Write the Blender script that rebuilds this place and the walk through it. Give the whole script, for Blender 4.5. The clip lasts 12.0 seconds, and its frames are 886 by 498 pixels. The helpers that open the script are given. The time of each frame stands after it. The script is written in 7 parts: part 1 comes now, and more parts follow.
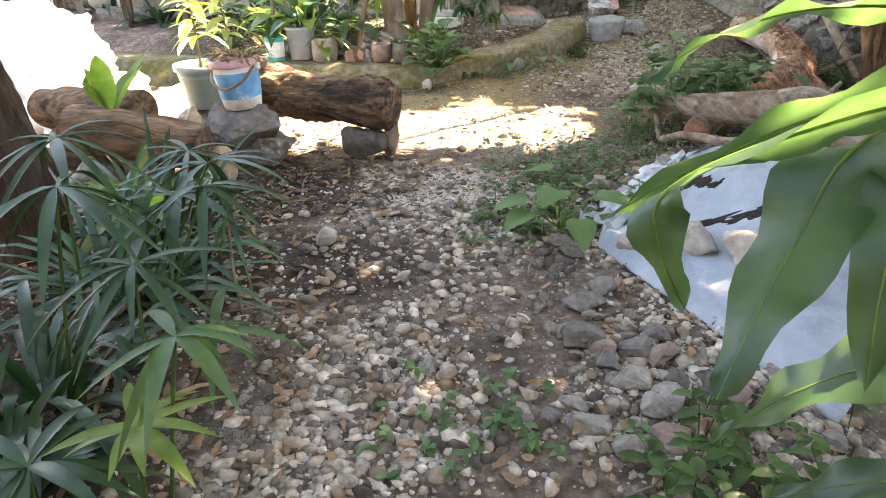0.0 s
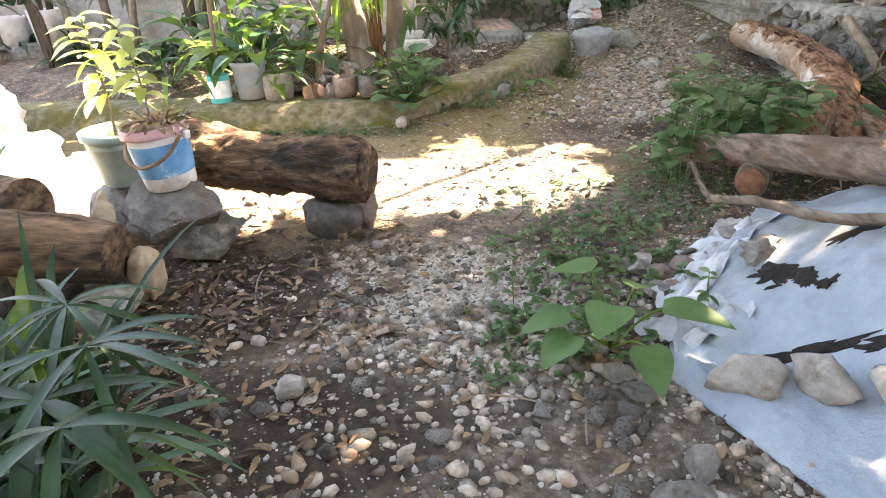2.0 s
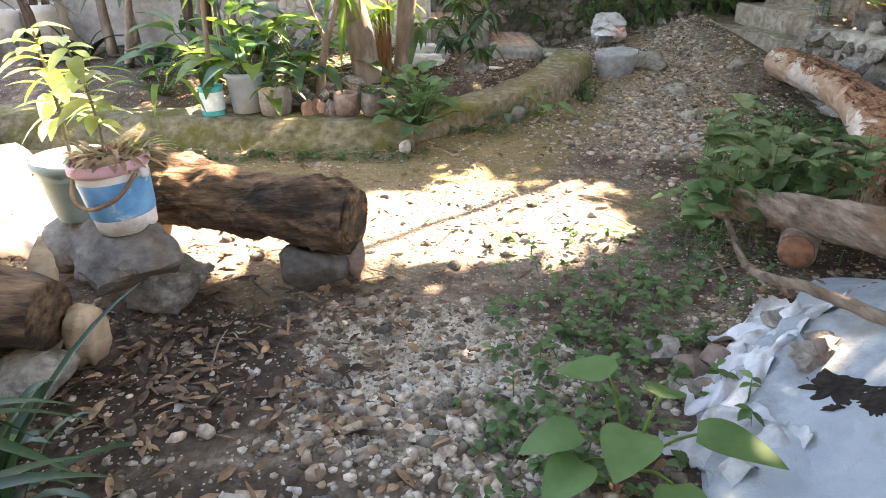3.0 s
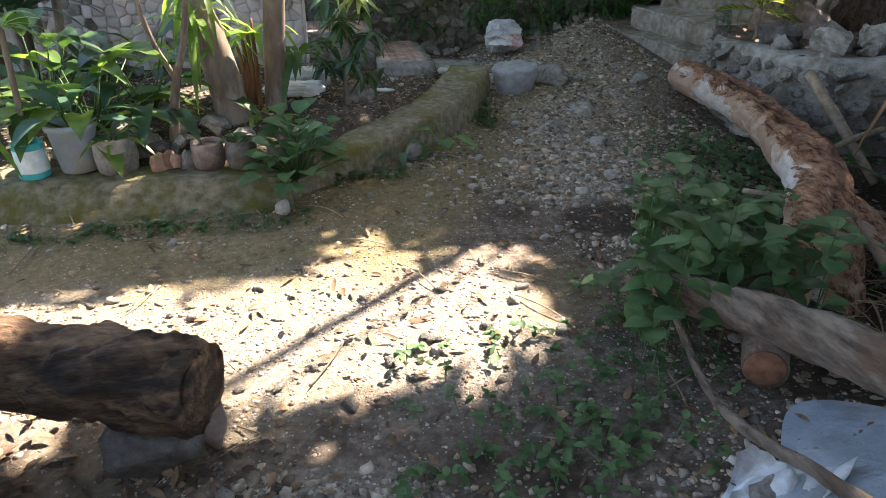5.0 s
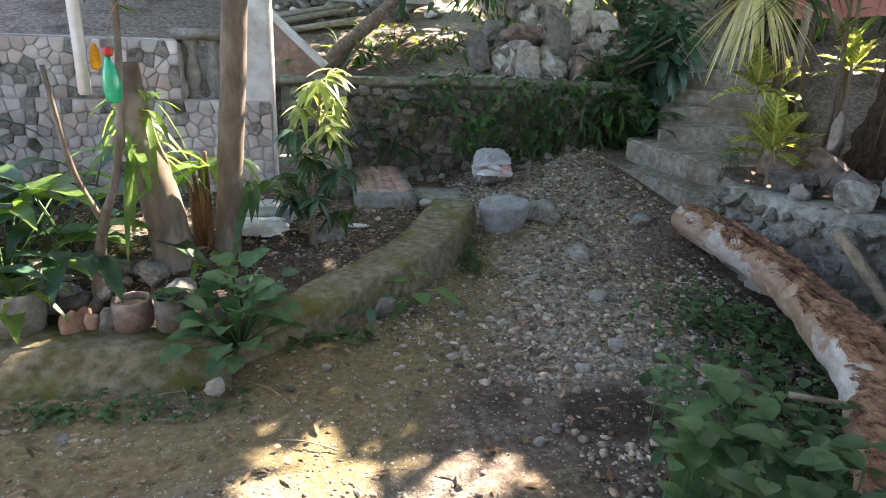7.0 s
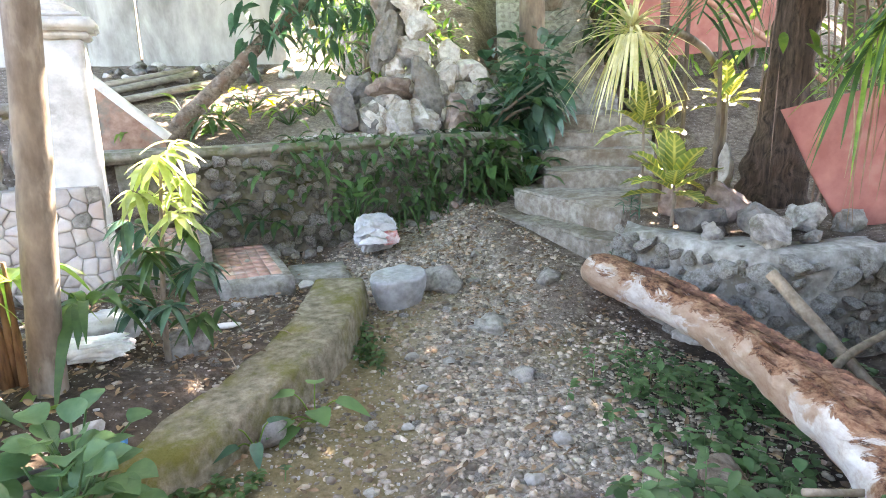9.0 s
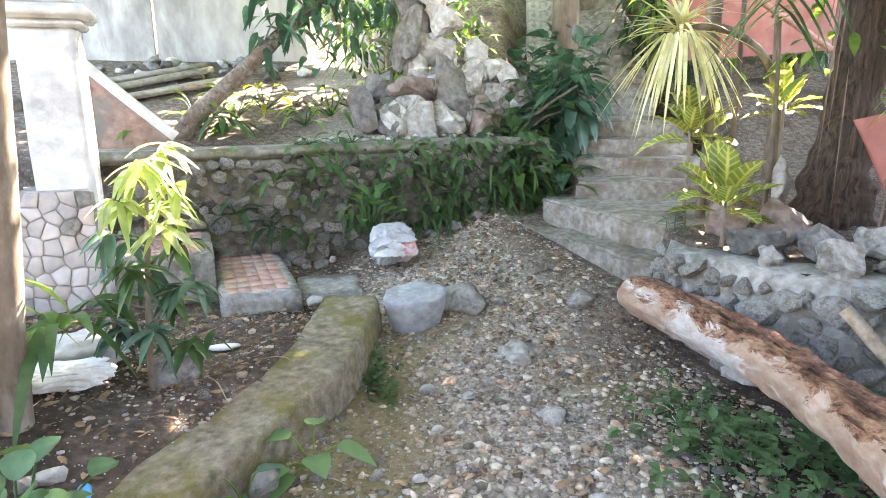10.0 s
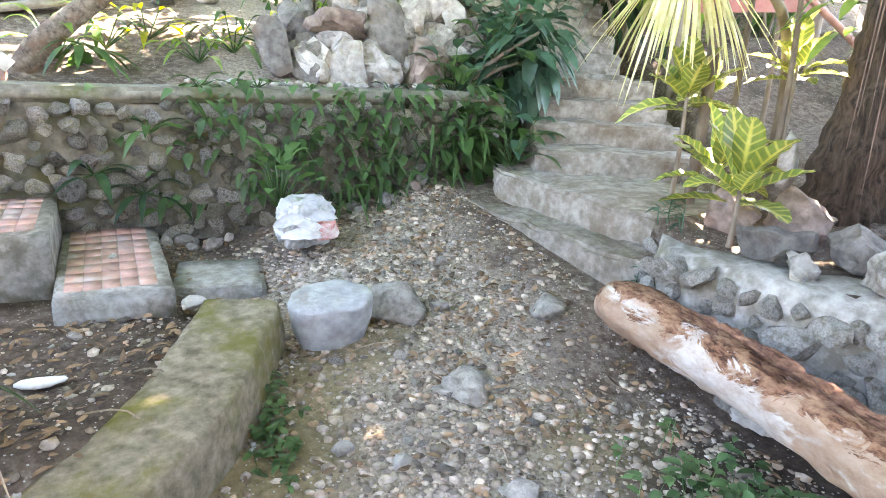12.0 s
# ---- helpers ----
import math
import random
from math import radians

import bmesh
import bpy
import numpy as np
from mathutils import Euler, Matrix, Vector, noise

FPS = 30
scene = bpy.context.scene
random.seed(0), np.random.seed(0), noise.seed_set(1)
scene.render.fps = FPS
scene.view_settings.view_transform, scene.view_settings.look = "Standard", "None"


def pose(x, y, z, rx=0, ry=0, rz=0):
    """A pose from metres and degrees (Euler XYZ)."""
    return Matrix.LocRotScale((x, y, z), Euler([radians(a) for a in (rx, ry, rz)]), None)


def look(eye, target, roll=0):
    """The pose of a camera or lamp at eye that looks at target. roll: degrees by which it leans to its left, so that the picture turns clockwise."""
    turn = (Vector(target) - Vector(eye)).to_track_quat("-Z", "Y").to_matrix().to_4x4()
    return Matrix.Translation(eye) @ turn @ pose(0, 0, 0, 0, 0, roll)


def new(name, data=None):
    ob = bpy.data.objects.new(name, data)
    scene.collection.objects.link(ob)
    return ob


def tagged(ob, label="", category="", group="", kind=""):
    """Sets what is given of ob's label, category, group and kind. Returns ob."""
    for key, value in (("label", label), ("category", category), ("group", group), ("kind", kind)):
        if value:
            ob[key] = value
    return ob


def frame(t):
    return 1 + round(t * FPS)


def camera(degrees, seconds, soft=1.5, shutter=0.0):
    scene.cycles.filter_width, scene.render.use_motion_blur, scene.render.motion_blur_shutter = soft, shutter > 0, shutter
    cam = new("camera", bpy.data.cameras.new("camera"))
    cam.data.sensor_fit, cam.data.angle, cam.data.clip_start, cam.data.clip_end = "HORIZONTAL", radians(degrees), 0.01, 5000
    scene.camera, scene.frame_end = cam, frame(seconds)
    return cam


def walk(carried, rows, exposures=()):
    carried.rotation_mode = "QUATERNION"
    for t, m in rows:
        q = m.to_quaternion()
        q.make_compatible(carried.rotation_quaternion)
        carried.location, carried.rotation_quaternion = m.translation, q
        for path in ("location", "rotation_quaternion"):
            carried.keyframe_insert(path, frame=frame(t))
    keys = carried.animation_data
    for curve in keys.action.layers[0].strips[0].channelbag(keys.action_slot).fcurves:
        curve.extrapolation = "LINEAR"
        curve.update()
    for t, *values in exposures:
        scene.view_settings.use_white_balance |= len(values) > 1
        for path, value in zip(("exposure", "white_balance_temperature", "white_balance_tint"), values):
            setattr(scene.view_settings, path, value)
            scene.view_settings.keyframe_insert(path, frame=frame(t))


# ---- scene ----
cam = camera(68.5, 12.0, soft=1.0)
PATH = [
    (0, (0.062, 0.066, 1.142), (0.027, 1.862, 0.263), -0.2),
    (0.5, (0.06, 0.229, 1.145), (-0.025, 2.022, 0.262), 1.5),
    (1, (0.016, 0.454, 1.128), (-0.067, 2.287, 0.332), 0.7),
    (1.5, (0.007, 0.709, 1.14), (0.043, 2.529, 0.312), -2.2),
    (2, (-0.046, 0.915, 1.174), (0.007, 2.716, 0.308), -2.5),
    (2.5, (0.011, 1.128, 1.144), (0.105, 2.937, 0.297), -2.9),
    (3, (0.025, 1.329, 1.221), (0.047, 3.133, 0.359), -0.2),
    (3.2, (0.027, 1.384, 1.249), (0.093, 3.174, 0.36), 1.2),
    (4.8, (0.086, 2.004, 1.349), (0.353, 3.776, 0.461), -1.1),
    (5, (0.105, 2.065, 1.395), (0.422, 3.818, 0.485), -0.0),
    (5.5, (0.152, 2.204, 1.422), (0.63, 3.942, 0.556), 1.5),
    (5.8, (0.179, 2.289, 1.429), (0.698, 4.052, 0.64), 2.2),
    (6, (0.22, 2.358, 1.434), (0.74, 4.141, 0.692), 2.5),
    (6.5, (0.267, 2.572, 1.469), (0.623, 4.425, 0.805), 1.4),
    (6.7, (0.282, 2.64, 1.489), (0.633, 4.497, 0.834), 2.1),
    (8.3, (0.257, 3.216, 1.46), (0.882, 5.056, 0.986), -1.8),
    (8.5, (0.279, 3.268, 1.458), (0.963, 5.082, 0.967), -1.2),
    (9, (0.338, 3.4, 1.453), (1.092, 5.192, 0.985), -1.6),
    (9.5, (0.4, 3.591, 1.456), (1.192, 5.386, 1.07), -2.0),
    (10, (0.49, 3.771, 1.451), (1.184, 5.589, 0.988), -0.6),
    (10.5, (0.53, 4.029, 1.39), (1.126, 5.852, 0.824), 1.6),
    (11, (0.634, 4.276, 1.343), (1.277, 6.086, 0.786), 0.7),
    (11.5, (0.687, 4.543, 1.394), (1.46, 6.267, 0.739), -0.5),
    (12, (0.839, 4.698, 1.376), (1.725, 6.391, 0.785), 2.9),
]
EXPOSURE = [(0, 4.32, 8900, 22), (1.5, 4.38, 8900, 22), (3.2, 4.05, 8500, 21), (4.8, 3.15, 7100, 17), (5.5, 3.0, 7100, 17), (6.7, 3.15, 7100, 17), (8.3, 4.5, 7300, 20), (9.5, 4.75, 7400, 21), (10.5, 4.9, 7400, 22), (11.2, 5.15, 7400, 22), (11.5, 5.6, 7400, 22), (11.8, 5.35, 7400, 22), (12, 5.2, 7400, 22)]
walk(cam, [(t, look(eye, target, roll)) for t, eye, target, roll in PATH], EXPOSURE)

# ---- world, sun, exposure ----
SUN = Vector((0.54, 0.455, 0.71)).normalized()
world = bpy.data.worlds.new("sky")
scene.world = world
world.use_nodes = True
wn = world.node_tree
sky = wn.nodes.new("ShaderNodeTexSky")
sky.sky_type, sky.sun_disc = "NISHITA", False
sky.sun_elevation, sky.sun_rotation = math.asin(SUN.z), math.atan2(SUN.x, SUN.y)
wn.nodes["Background"].inputs[1].default_value = 0.14
wn.links.new(sky.outputs[0], wn.nodes["Background"].inputs[0])
sun = new("sun", bpy.data.lights.new("sun", "SUN"))
sun.data.energy, sun.data.angle, sun.data.color = 4.6, radians(0.55), (1.0, 0.93, 0.82)
sun.rotation_euler = SUN.to_track_quat("Z", "Y").to_euler()

# ---- helpers of this scene ----
rng = random.Random(7)
base_of = {}


def V3(*a):
    return Vector(a)


def thing(name, at, label, category, group="", kind=""):
    ob = new(name)
    ob.empty_display_size = 0.1
    ob.location = at
    base_of[ob] = Vector(at)
    return tagged(ob, label, category, group, kind)


def mesh_of(name, verts, faces, material, smooth=True, off=None):
    me = bpy.data.meshes.new(name)
    if off is not None:
        verts = [(v[0] - off[0], v[1] - off[1], v[2] - off[2]) for v in verts]
    me.from_pydata(verts, [], faces)
    me.polygons.foreach_set("use_smooth", [smooth] * len(me.polygons))
    me.materials.append(material)
    me.update()
    return me


def part(name, vf, material, parent, label="", smooth=True):
    """One mesh object under a thing or a part, from world coordinates."""
    off = base_of[parent]
    ob = new(name, mesh_of(name, vf[0], vf[1], material, smooth, off))
    ob.parent = parent
    base_of[ob] = off
    return tagged(ob, label)


def solid(name, vf, material, label, category, at=None, group="", kind="", smooth=True):
    """A thing that is one mesh."""
    if at is None:
        n = len(vf[0])
        at = (sum(v[0] for v in vf[0]) / n, sum(v[1] for v in vf[0]) / n, min(v[2] for v in vf[0]))
    ob = new(name, mesh_of(name, vf[0], vf[1], material, smooth, at))
    ob.location = at
    base_of[ob] = Vector(at)
    return tagged(ob, label, category, group, kind)


def bm_out(bm):
    bm.verts.index_update()
    vf = ([tuple(v.co) for v in bm.verts], [[v.index for v in f.verts] for f in bm.faces])
    bm.free()
    return vf


def merge(*vfs):
    vs, fs = [], []
    for v, f in vfs:
        k = len(vs)
        vs += list(v)
        fs += [[i + k for i in q] for q in f]
    return vs, fs


def moved(vf, m):
    return [tuple(m @ Vector(v)) for v in vf[0]], vf[1]


def smoothstep(t):
    t = max(0.0, min(1.0, t))
    return t * t * (3 - 2 * t)


def spline(pts, n):
    """Points along a smooth curve through pts; each may carry a radius as a fourth number."""
    out = []
    k = len(pts)
    for i in range(k - 1):
        p0, p1, p2, p3 = (pts[max(0, min(k - 1, i + j))] for j in (-1, 0, 1, 2))
        for s in range(n):
            t = s / n
            out.append(tuple(0.5 * (2 * b + (c - a) * t + (2 * a - 5 * b + 4 * c - d) * t * t + (3 * b - a - 3 * c + d) * t ** 3)
                             for a, b, c, d in zip(p0, p1, p2, p3)))
    out.append(tuple(pts[-1]))
    return out


def tube(pts, seg=12, n=6, rough=0.0, freq=6.0, seed=0, flute=0.0, caps=True):
    """A limb through (x, y, z, radius) points, with uneven skin."""
    P = spline(pts, n)
    vs, fs = [], []
    up = V3(0, 0, 1)
    last = None
    for i, p in enumerate(P):
        c = Vector(p[:3])
        d = Vector(P[min(i + 1, len(P) - 1)][:3]) - Vector(P[max(i - 1, 0)][:3])
        d.normalize()
        a = last - d * last.dot(d) if last is not None else d.cross(up if abs(d.z) < 0.9 else V3(1, 0, 0))
        a.normalize()
        last = a
        b = d.cross(a)
        for j in range(seg):
            w = 2 * math.pi * j / seg
            o = a * math.cos(w) + b * math.sin(w)
            r = p[3]
            if rough:
                r *= 1 + rough * noise.noise((c + o * p[3]) * freq + V3(seed * 3.1, 0, 0)) + flute * math.sin(w * 5 + seed)
            vs.append(tuple(c + o * r))
    m = len(P)
    for i in range(m - 1):
        for j in range(seg):
            k = (j + 1) % seg
            fs.append([i * seg + j, i * seg + k, (i + 1) * seg + k, (i + 1) * seg + j])
    if caps:
        fs.append(list(range(seg))[::-1])
        fs.append([(m - 1) * seg + j for j in range(seg)])
    return vs, fs


def craggy(vf, deep, freq, seed, stretch=(0.35, 1, 1)):
    """Rotten wood: long ridges and pits pushed into a skin, about its own axis."""
    out = []
    n = len(vf[0])
    c0 = Vector((sum(v[0] for v in vf[0]) / n, sum(v[1] for v in vf[0]) / n, sum(v[2] for v in vf[0]) / n))
    for v in vf[0]:
        q = Vector(v)
        w = V3(q.x * stretch[0], q.y * stretch[1], q.z * stretch[2]) * freq + V3(seed, 0, 0)
        h = abs(noise.noise(w)) * 1.2 + 0.5 * abs(noise.noise(w * 2.7)) + 0.25 * noise.noise(w * 6) - 0.35
        o = V3(0, q.y - c0.y + (q.x - c0.x) * 0.33, q.z - c0.z)
        out.append(tuple(q + (o.normalized() * (h * deep) if o.length > 1e-4 else V3(0, 0, 0))))
    return out, vf[1]


def rock(at, size, seed, turn=0.0, facets=5, div=2, rough=0.22):
    """A broken stone: a ball cut flat by random planes and roughened."""
    r = random.Random(seed)
    bm = bmesh.new()
    bmesh.ops.create_icosphere(bm, subdivisions=div, radius=1.0)
    cuts = []
    for _ in range(facets + 6):
        n = V3(r.gauss(0, 1), r.gauss(0, 1), r.gauss(0, 1)).normalized()
        cuts.append((n, r.uniform(0.45, 0.82)))
    m = pose(at[0], at[1], at[2], r.uniform(-8, 8), r.uniform(-8, 8), turn)
    for v in bm.verts:
        c = v.co.copy()
        for n, d in cuts:
            e = c.dot(n) - d
            if e > 0:
                c -= n * e
        c *= 1.22 + rough * noise.noise(c * 2.2 + V3(seed * 1.7, seed, 0)) + rough * 0.55 * noise.noise(c * 5 + V3(seed, 2, 0)) + rough * 0.3 * noise.noise(c * 11 + V3(seed, 5, 0))
        v.co = m @ V3(c.x * size[0] / 2, c.y * size[1] / 2, c.z * size[2] / 2)
    return bm_out(bm)


def block(lo, hi, turn=0.0, bevel=0.012, cuts=5, rough=0.006, freq=5.0, seed=0):
    """A worn block with soft, uneven edges."""
    bm = bmesh.new()
    bmesh.ops.create_cube(bm, size=1.0)
    s = [hi[i] - lo[i] for i in range(3)]
    for v in bm.verts:
        v.co = V3(v.co.x * s[0], v.co.y * s[1], v.co.z * s[2])
    bmesh.ops.bevel(bm, geom=bm.edges[:], offset=min(bevel, min(s) * 0.3), segments=2, affect="EDGES")
    if cuts:
        bmesh.ops.subdivide_edges(bm, edges=[e for e in bm.edges if e.calc_length() > 0.12], cuts=cuts, use_grid_fill=True)
    m = pose((lo[0] + hi[0]) / 2, (lo[1] + hi[1]) / 2, (lo[2] + hi[2]) / 2, 0, 0, turn)
    for v in bm.verts:
        c = m @ v.co
        v.co = c + noise.noise_vector(c * freq + V3(seed, 0, 0)) * rough
    return bm_out(bm)


def lathe(at, prof, seg=24, tilt=(0, 0), rough=0.0, closed=False):
    """A turned shape from (radius, height) pairs."""
    vs, fs = [], []
    m = pose(at[0], at[1], at[2], tilt[0], tilt[1], 0)
    for r, z in prof:
        for j in range(seg):
            w = 2 * math.pi * j / seg
            q = r * (1 + rough * noise.noise(V3(math.cos(w), math.sin(w), z * 4) * 2))
            vs.append(tuple(m @ V3(q * math.cos(w), q * math.sin(w), z)))
    k = len(prof)
    for i in range(k - 1):
        for j in range(seg):
            n = (j + 1) % seg
            fs.append([i * seg + j, i * seg + n, (i + 1) * seg + n, (i + 1) * seg + j])
    fs.append(list(range(seg))[::-1])
    if closed:
        fs.append([(k - 1) * seg + j for j in range(seg)])
    return vs, fs


def width_at(kind, t):
    if kind == "strap":
        return min(1.0, 0.45 + t * 4) * max(0.0, 1 - t ** 3) ** 0.8
    if kind == "heart":
        return max(0.0, math.sin(math.pi * min(1, t * 0.92 + 0.08)) ** 0.55 * (1.18 - 0.75 * t)) if t < 1 else 0.0
    if kind == "oval":
        return math.sin(math.pi * (0.04 + 0.96 * t)) ** 0.7 if t < 1 else 0.0
    return math.sin(math.pi * (0.03 + 0.97 * t ** 0.8)) ** 0.9 if t < 1 else 0.0


def blade(vf, p, d, length, width, kind="lance", droop=0.3, n=5, fold=0.12, roll=0.0, wave=0.0):
    """Adds one leaf to vf: a folded, drooping blade."""
    vs, fs = vf
    d = d.normalized()
    side = d.cross(V3(0, 0, 1))
    if side.length < 0.05:
        side = V3(1, 0, 0)
    side.normalize()
    if roll:
        side = Matrix.Rotation(roll, 3, d) @ side
    k = len(vs)
    for i in range(n + 1):
        t = i / n
        c = p + d * (length * t) + V3(0, 0, -droop * length * t * t)
        nrm = side.cross(d)
        w = max(0.001, width * width_at(kind, t) / 2)
        lift = nrm * (fold * w * 2 + wave * width * math.sin(t * 17 + k))
        vs += [tuple(c - side * w + lift), tuple(c), tuple(c + side * w + lift)]
    for i in range(n):
        a = k + 3 * i
        fs += [[a, a + 1, a + 4, a + 3], [a + 1, a + 2, a + 5, a + 4]]


def heading(az, el):
    return V3(math.cos(az) * math.cos(el), math.sin(az) * math.cos(el), math.sin(el))


# ---- materials ----
def nodes_of(name):
    m = bpy.data.materials.new(name)
    m.use_nodes = True
    nt = m.node_tree
    return m, nt, nt.nodes["Principled BSDF"]


def node(nt, kind, **vals):
    n = nt.nodes.new(kind)
    for k, v in vals.items():
        n.inputs[k.replace("_", " ")].default_value = v
    return n


def ramp(nt, source, stops):
    n = nt.nodes.new("ShaderNodeValToRGB")
    el = n.color_ramp.elements
    while len(el) < len(stops):
        el.new(0.5)
    for e, (p, c) in zip(el, stops):
        e.position, e.color = p, (*c, 1)
    nt.links.new(source, n.inputs[0])
    return n.outputs[0]


def mixed(nt, fac, a, b):
    n = nt.nodes.new("ShaderNodeMix")
    n.data_type = "RGBA"
    for sock, val in ((n.inputs[0], fac), (n.inputs[6], a), (n.inputs[7], b)):
        if isinstance(val, (int, float)):
            sock.default_value = val
        elif isinstance(val, tuple):
            sock.default_value = (*val, 1)
        else:
            nt.links.new(val, sock)
    return n.outputs[2]


def coords(nt, stretch=(1, 1, 1)):
    tc = nt.nodes.new("ShaderNodeTexCoord")
    mp = nt.nodes.new("ShaderNodeMapping")
    mp.inputs["Scale"].default_value = stretch
    nt.links.new(tc.outputs["Object"], mp.inputs[0])
    return mp.outputs[0]


def noise_tex(nt, vec, scale, detail=5.0, rough=0.6, distort=0.0):
    n = node(nt, "ShaderNodeTexNoise", Scale=scale, Detail=detail, Roughness=rough, Distortion=distort)
    nt.links.new(vec, n.inputs["Vector"])
    return n.outputs["Fac"]


def varied(nt, colour, amount, island=False):
    src = nt.nodes.new("ShaderNodeNewGeometry").outputs["Random Per Island"] if island else nt.nodes.new("ShaderNodeObjectInfo").outputs["Random"]
    mr = node(nt, "ShaderNodeMapRange")
    mr.inputs["To Min"].default_value, mr.inputs["To Max"].default_value = 1 - amount, 1 + amount
    nt.links.new(src, mr.inputs[0])
    hsv = nt.nodes.new("ShaderNodeHueSaturation")
    nt.links.new(mr.outputs[0], hsv.inputs["Value"])
    nt.links.new(colour, hsv.inputs["Color"])
    return hsv.outputs[0]


def bumped(nt, bsdf, height, strength, dist):
    b = node(nt, "ShaderNodeBump", Strength=strength, Distance=dist)
    nt.links.new(height, b.inputs["Height"])
    nt.links.new(b.outputs[0], bsdf.inputs["Normal"])


def surface(name, c1, c2, c3=None, scale=12.0, big=1.5, rough=0.85, bump=0.5, dist=0.01, vary=0.0, island=False, stretch=(1, 1, 1), third=(0.5, 0.62), spec=0.3, distort=0.0):
    """Two tones of fine grain, a third in large stains, and relief."""
    m, nt, bs = nodes_of(name)
    vec = coords(nt, stretch)
    fine = noise_tex(nt, vec, scale, 8)
    col = ramp(nt, fine, [(0.34, c1), (0.66, c2)])
    if c3:
        large = noise_tex(nt, vec, big, 6, 0.68, distort)
        f = ramp(nt, large, [(third[0], (0, 0, 0)), (third[1], (1, 1, 1))])
        col = mixed(nt, f, col, c3)
    if vary:
        col = varied(nt, col, vary, island)
    nt.links.new(col, bs.inputs["Base Color"])
    bs.inputs["Roughness"].default_value = rough
    bs.inputs["Specular IOR Level"].default_value = spec
    bumped(nt, bs, noise_tex(nt, vec, scale * 2.2, 8, 0.7), bump, dist)
    return m


def foliage(name, c1, c2, vein=None, rough=0.45, glow=0.35, scale=9.0, vary=0.35, spec=0.4, through_hue=0.485, through_value=1.5):
    """A leaf: two greens, gloss, and light that shines through."""
    m, nt, bs = nodes_of(name)
    vec = coords(nt)
    col = ramp(nt, noise_tex(nt, vec, scale, 4), [(0.35, c1), (0.65, c2)])
    if vein:
        col = mixed(nt, ramp(nt, noise_tex(nt, vec, 16, 3), [(0.46, (0, 0, 0)), (0.54, (1, 1, 1))]), col, vein)
    col = varied(nt, col, vary, True)
    nt.links.new(col, bs.inputs["Base Color"])
    bs.inputs["Roughness"].default_value = rough
    bs.inputs["Specular IOR Level"].default_value = spec
    bumped(nt, bs, noise_tex(nt, vec, 60, 3), 0.15, 0.003)
    tr = nt.nodes.new("ShaderNodeBsdfTranslucent")
    hs = node(nt, "ShaderNodeHueSaturation", Saturation=1.15, Value=through_value, Hue=through_hue)
    nt.links.new(col, hs.inputs["Color"])
    nt.links.new(hs.outputs[0], tr.inputs[0])
    mx = nt.nodes.new("ShaderNodeMixShader")
    mx.inputs[0].default_value = glow
    nt.links.new(bs.outputs[0], mx.inputs[1])
    nt.links.new(tr.outputs[0], mx.inputs[2])
    nt.links.new(mx.outputs[0], nt.nodes["Material Output"].inputs[0])
    return m


M_stone = surface("limestone", (0.17, 0.155, 0.135), (0.40, 0.37, 0.33), (0.12, 0.105, 0.08), 18, 6, 0.92, 1.0, 0.02, 0.28)
M_pale = surface("pale_limestone", (0.34, 0.31, 0.27), (0.58, 0.55, 0.50), (0.28, 0.225, 0.16), 18, 6, 0.92, 1.0, 0.02, 0.2)
M_dark_stone = surface("weathered_basalt", (0.085, 0.078, 0.07), (0.21, 0.195, 0.175), (0.14, 0.11, 0.085), 16, 5, 0.9, 0.9, 0.016, 0.25)
M_red_stone = surface("red_brown_stone", (0.14, 0.10, 0.083), (0.30, 0.235, 0.20), (0.12, 0.09, 0.07), 14, 3, 0.9, 0.6, 0.01, 0.2)
M_pebble_pale = surface("pale_pebbles", (0.165, 0.135, 0.104), (0.43, 0.365, 0.295), (0.27, 0.175, 0.11), 26, 9, 0.92, 0.5, 0.004, 0.62, True)
M_pebble = surface("pebbles", (0.115, 0.094, 0.074), (0.385, 0.335, 0.28), (0.21, 0.145, 0.098), 26, 9, 0.88, 0.5, 0.004, 0.8, True)
M_litter = surface("dead_leaves", (0.11, 0.065, 0.035), (0.26, 0.17, 0.10), None, 20, 2, 0.8, 0.3, 0.003, 0.55, True)
M_dark_litter = surface("damp_leaves", (0.035, 0.022, 0.015), (0.13, 0.085, 0.06), None, 20, 2, 0.7, 0.3, 0.003, 0.6, True)
M_mosaic = surface("mosaic_stone", (0.36, 0.32, 0.30), (0.55, 0.50, 0.47), (0.42, 0.33, 0.29), 10, 2, 0.85, 0.5, 0.008, 0.22)
M_mortar = surface("mortar", (0.26, 0.25, 0.235), (0.40, 0.385, 0.36), (0.18, 0.17, 0.15), 18, 2, 0.95, 0.6, 0.008)
M_wall_mortar = surface("pale_mortar", (0.33, 0.31, 0.29), (0.47, 0.45, 0.42), (0.26, 0.24, 0.21), 18, 2, 0.95, 0.6, 0.008)
M_dark_mortar = surface("mossy_mortar", (0.11, 0.10, 0.075), (0.28, 0.26, 0.21), (0.11, 0.115, 0.055), 14, 2, 0.95, 0.8, 0.012)
M_rubble = surface("mossy_rubble", (0.19, 0.178, 0.145), (0.46, 0.43, 0.37), (0.20, 0.20, 0.115), 17, 5, 0.94, 1.0, 0.02, 0.45)
M_concrete = surface("old_concrete", (0.18, 0.167, 0.142), (0.38, 0.36, 0.325), (0.15, 0.135, 0.105), 17, 4.5, 0.94, 0.9, 0.012, 0.12)
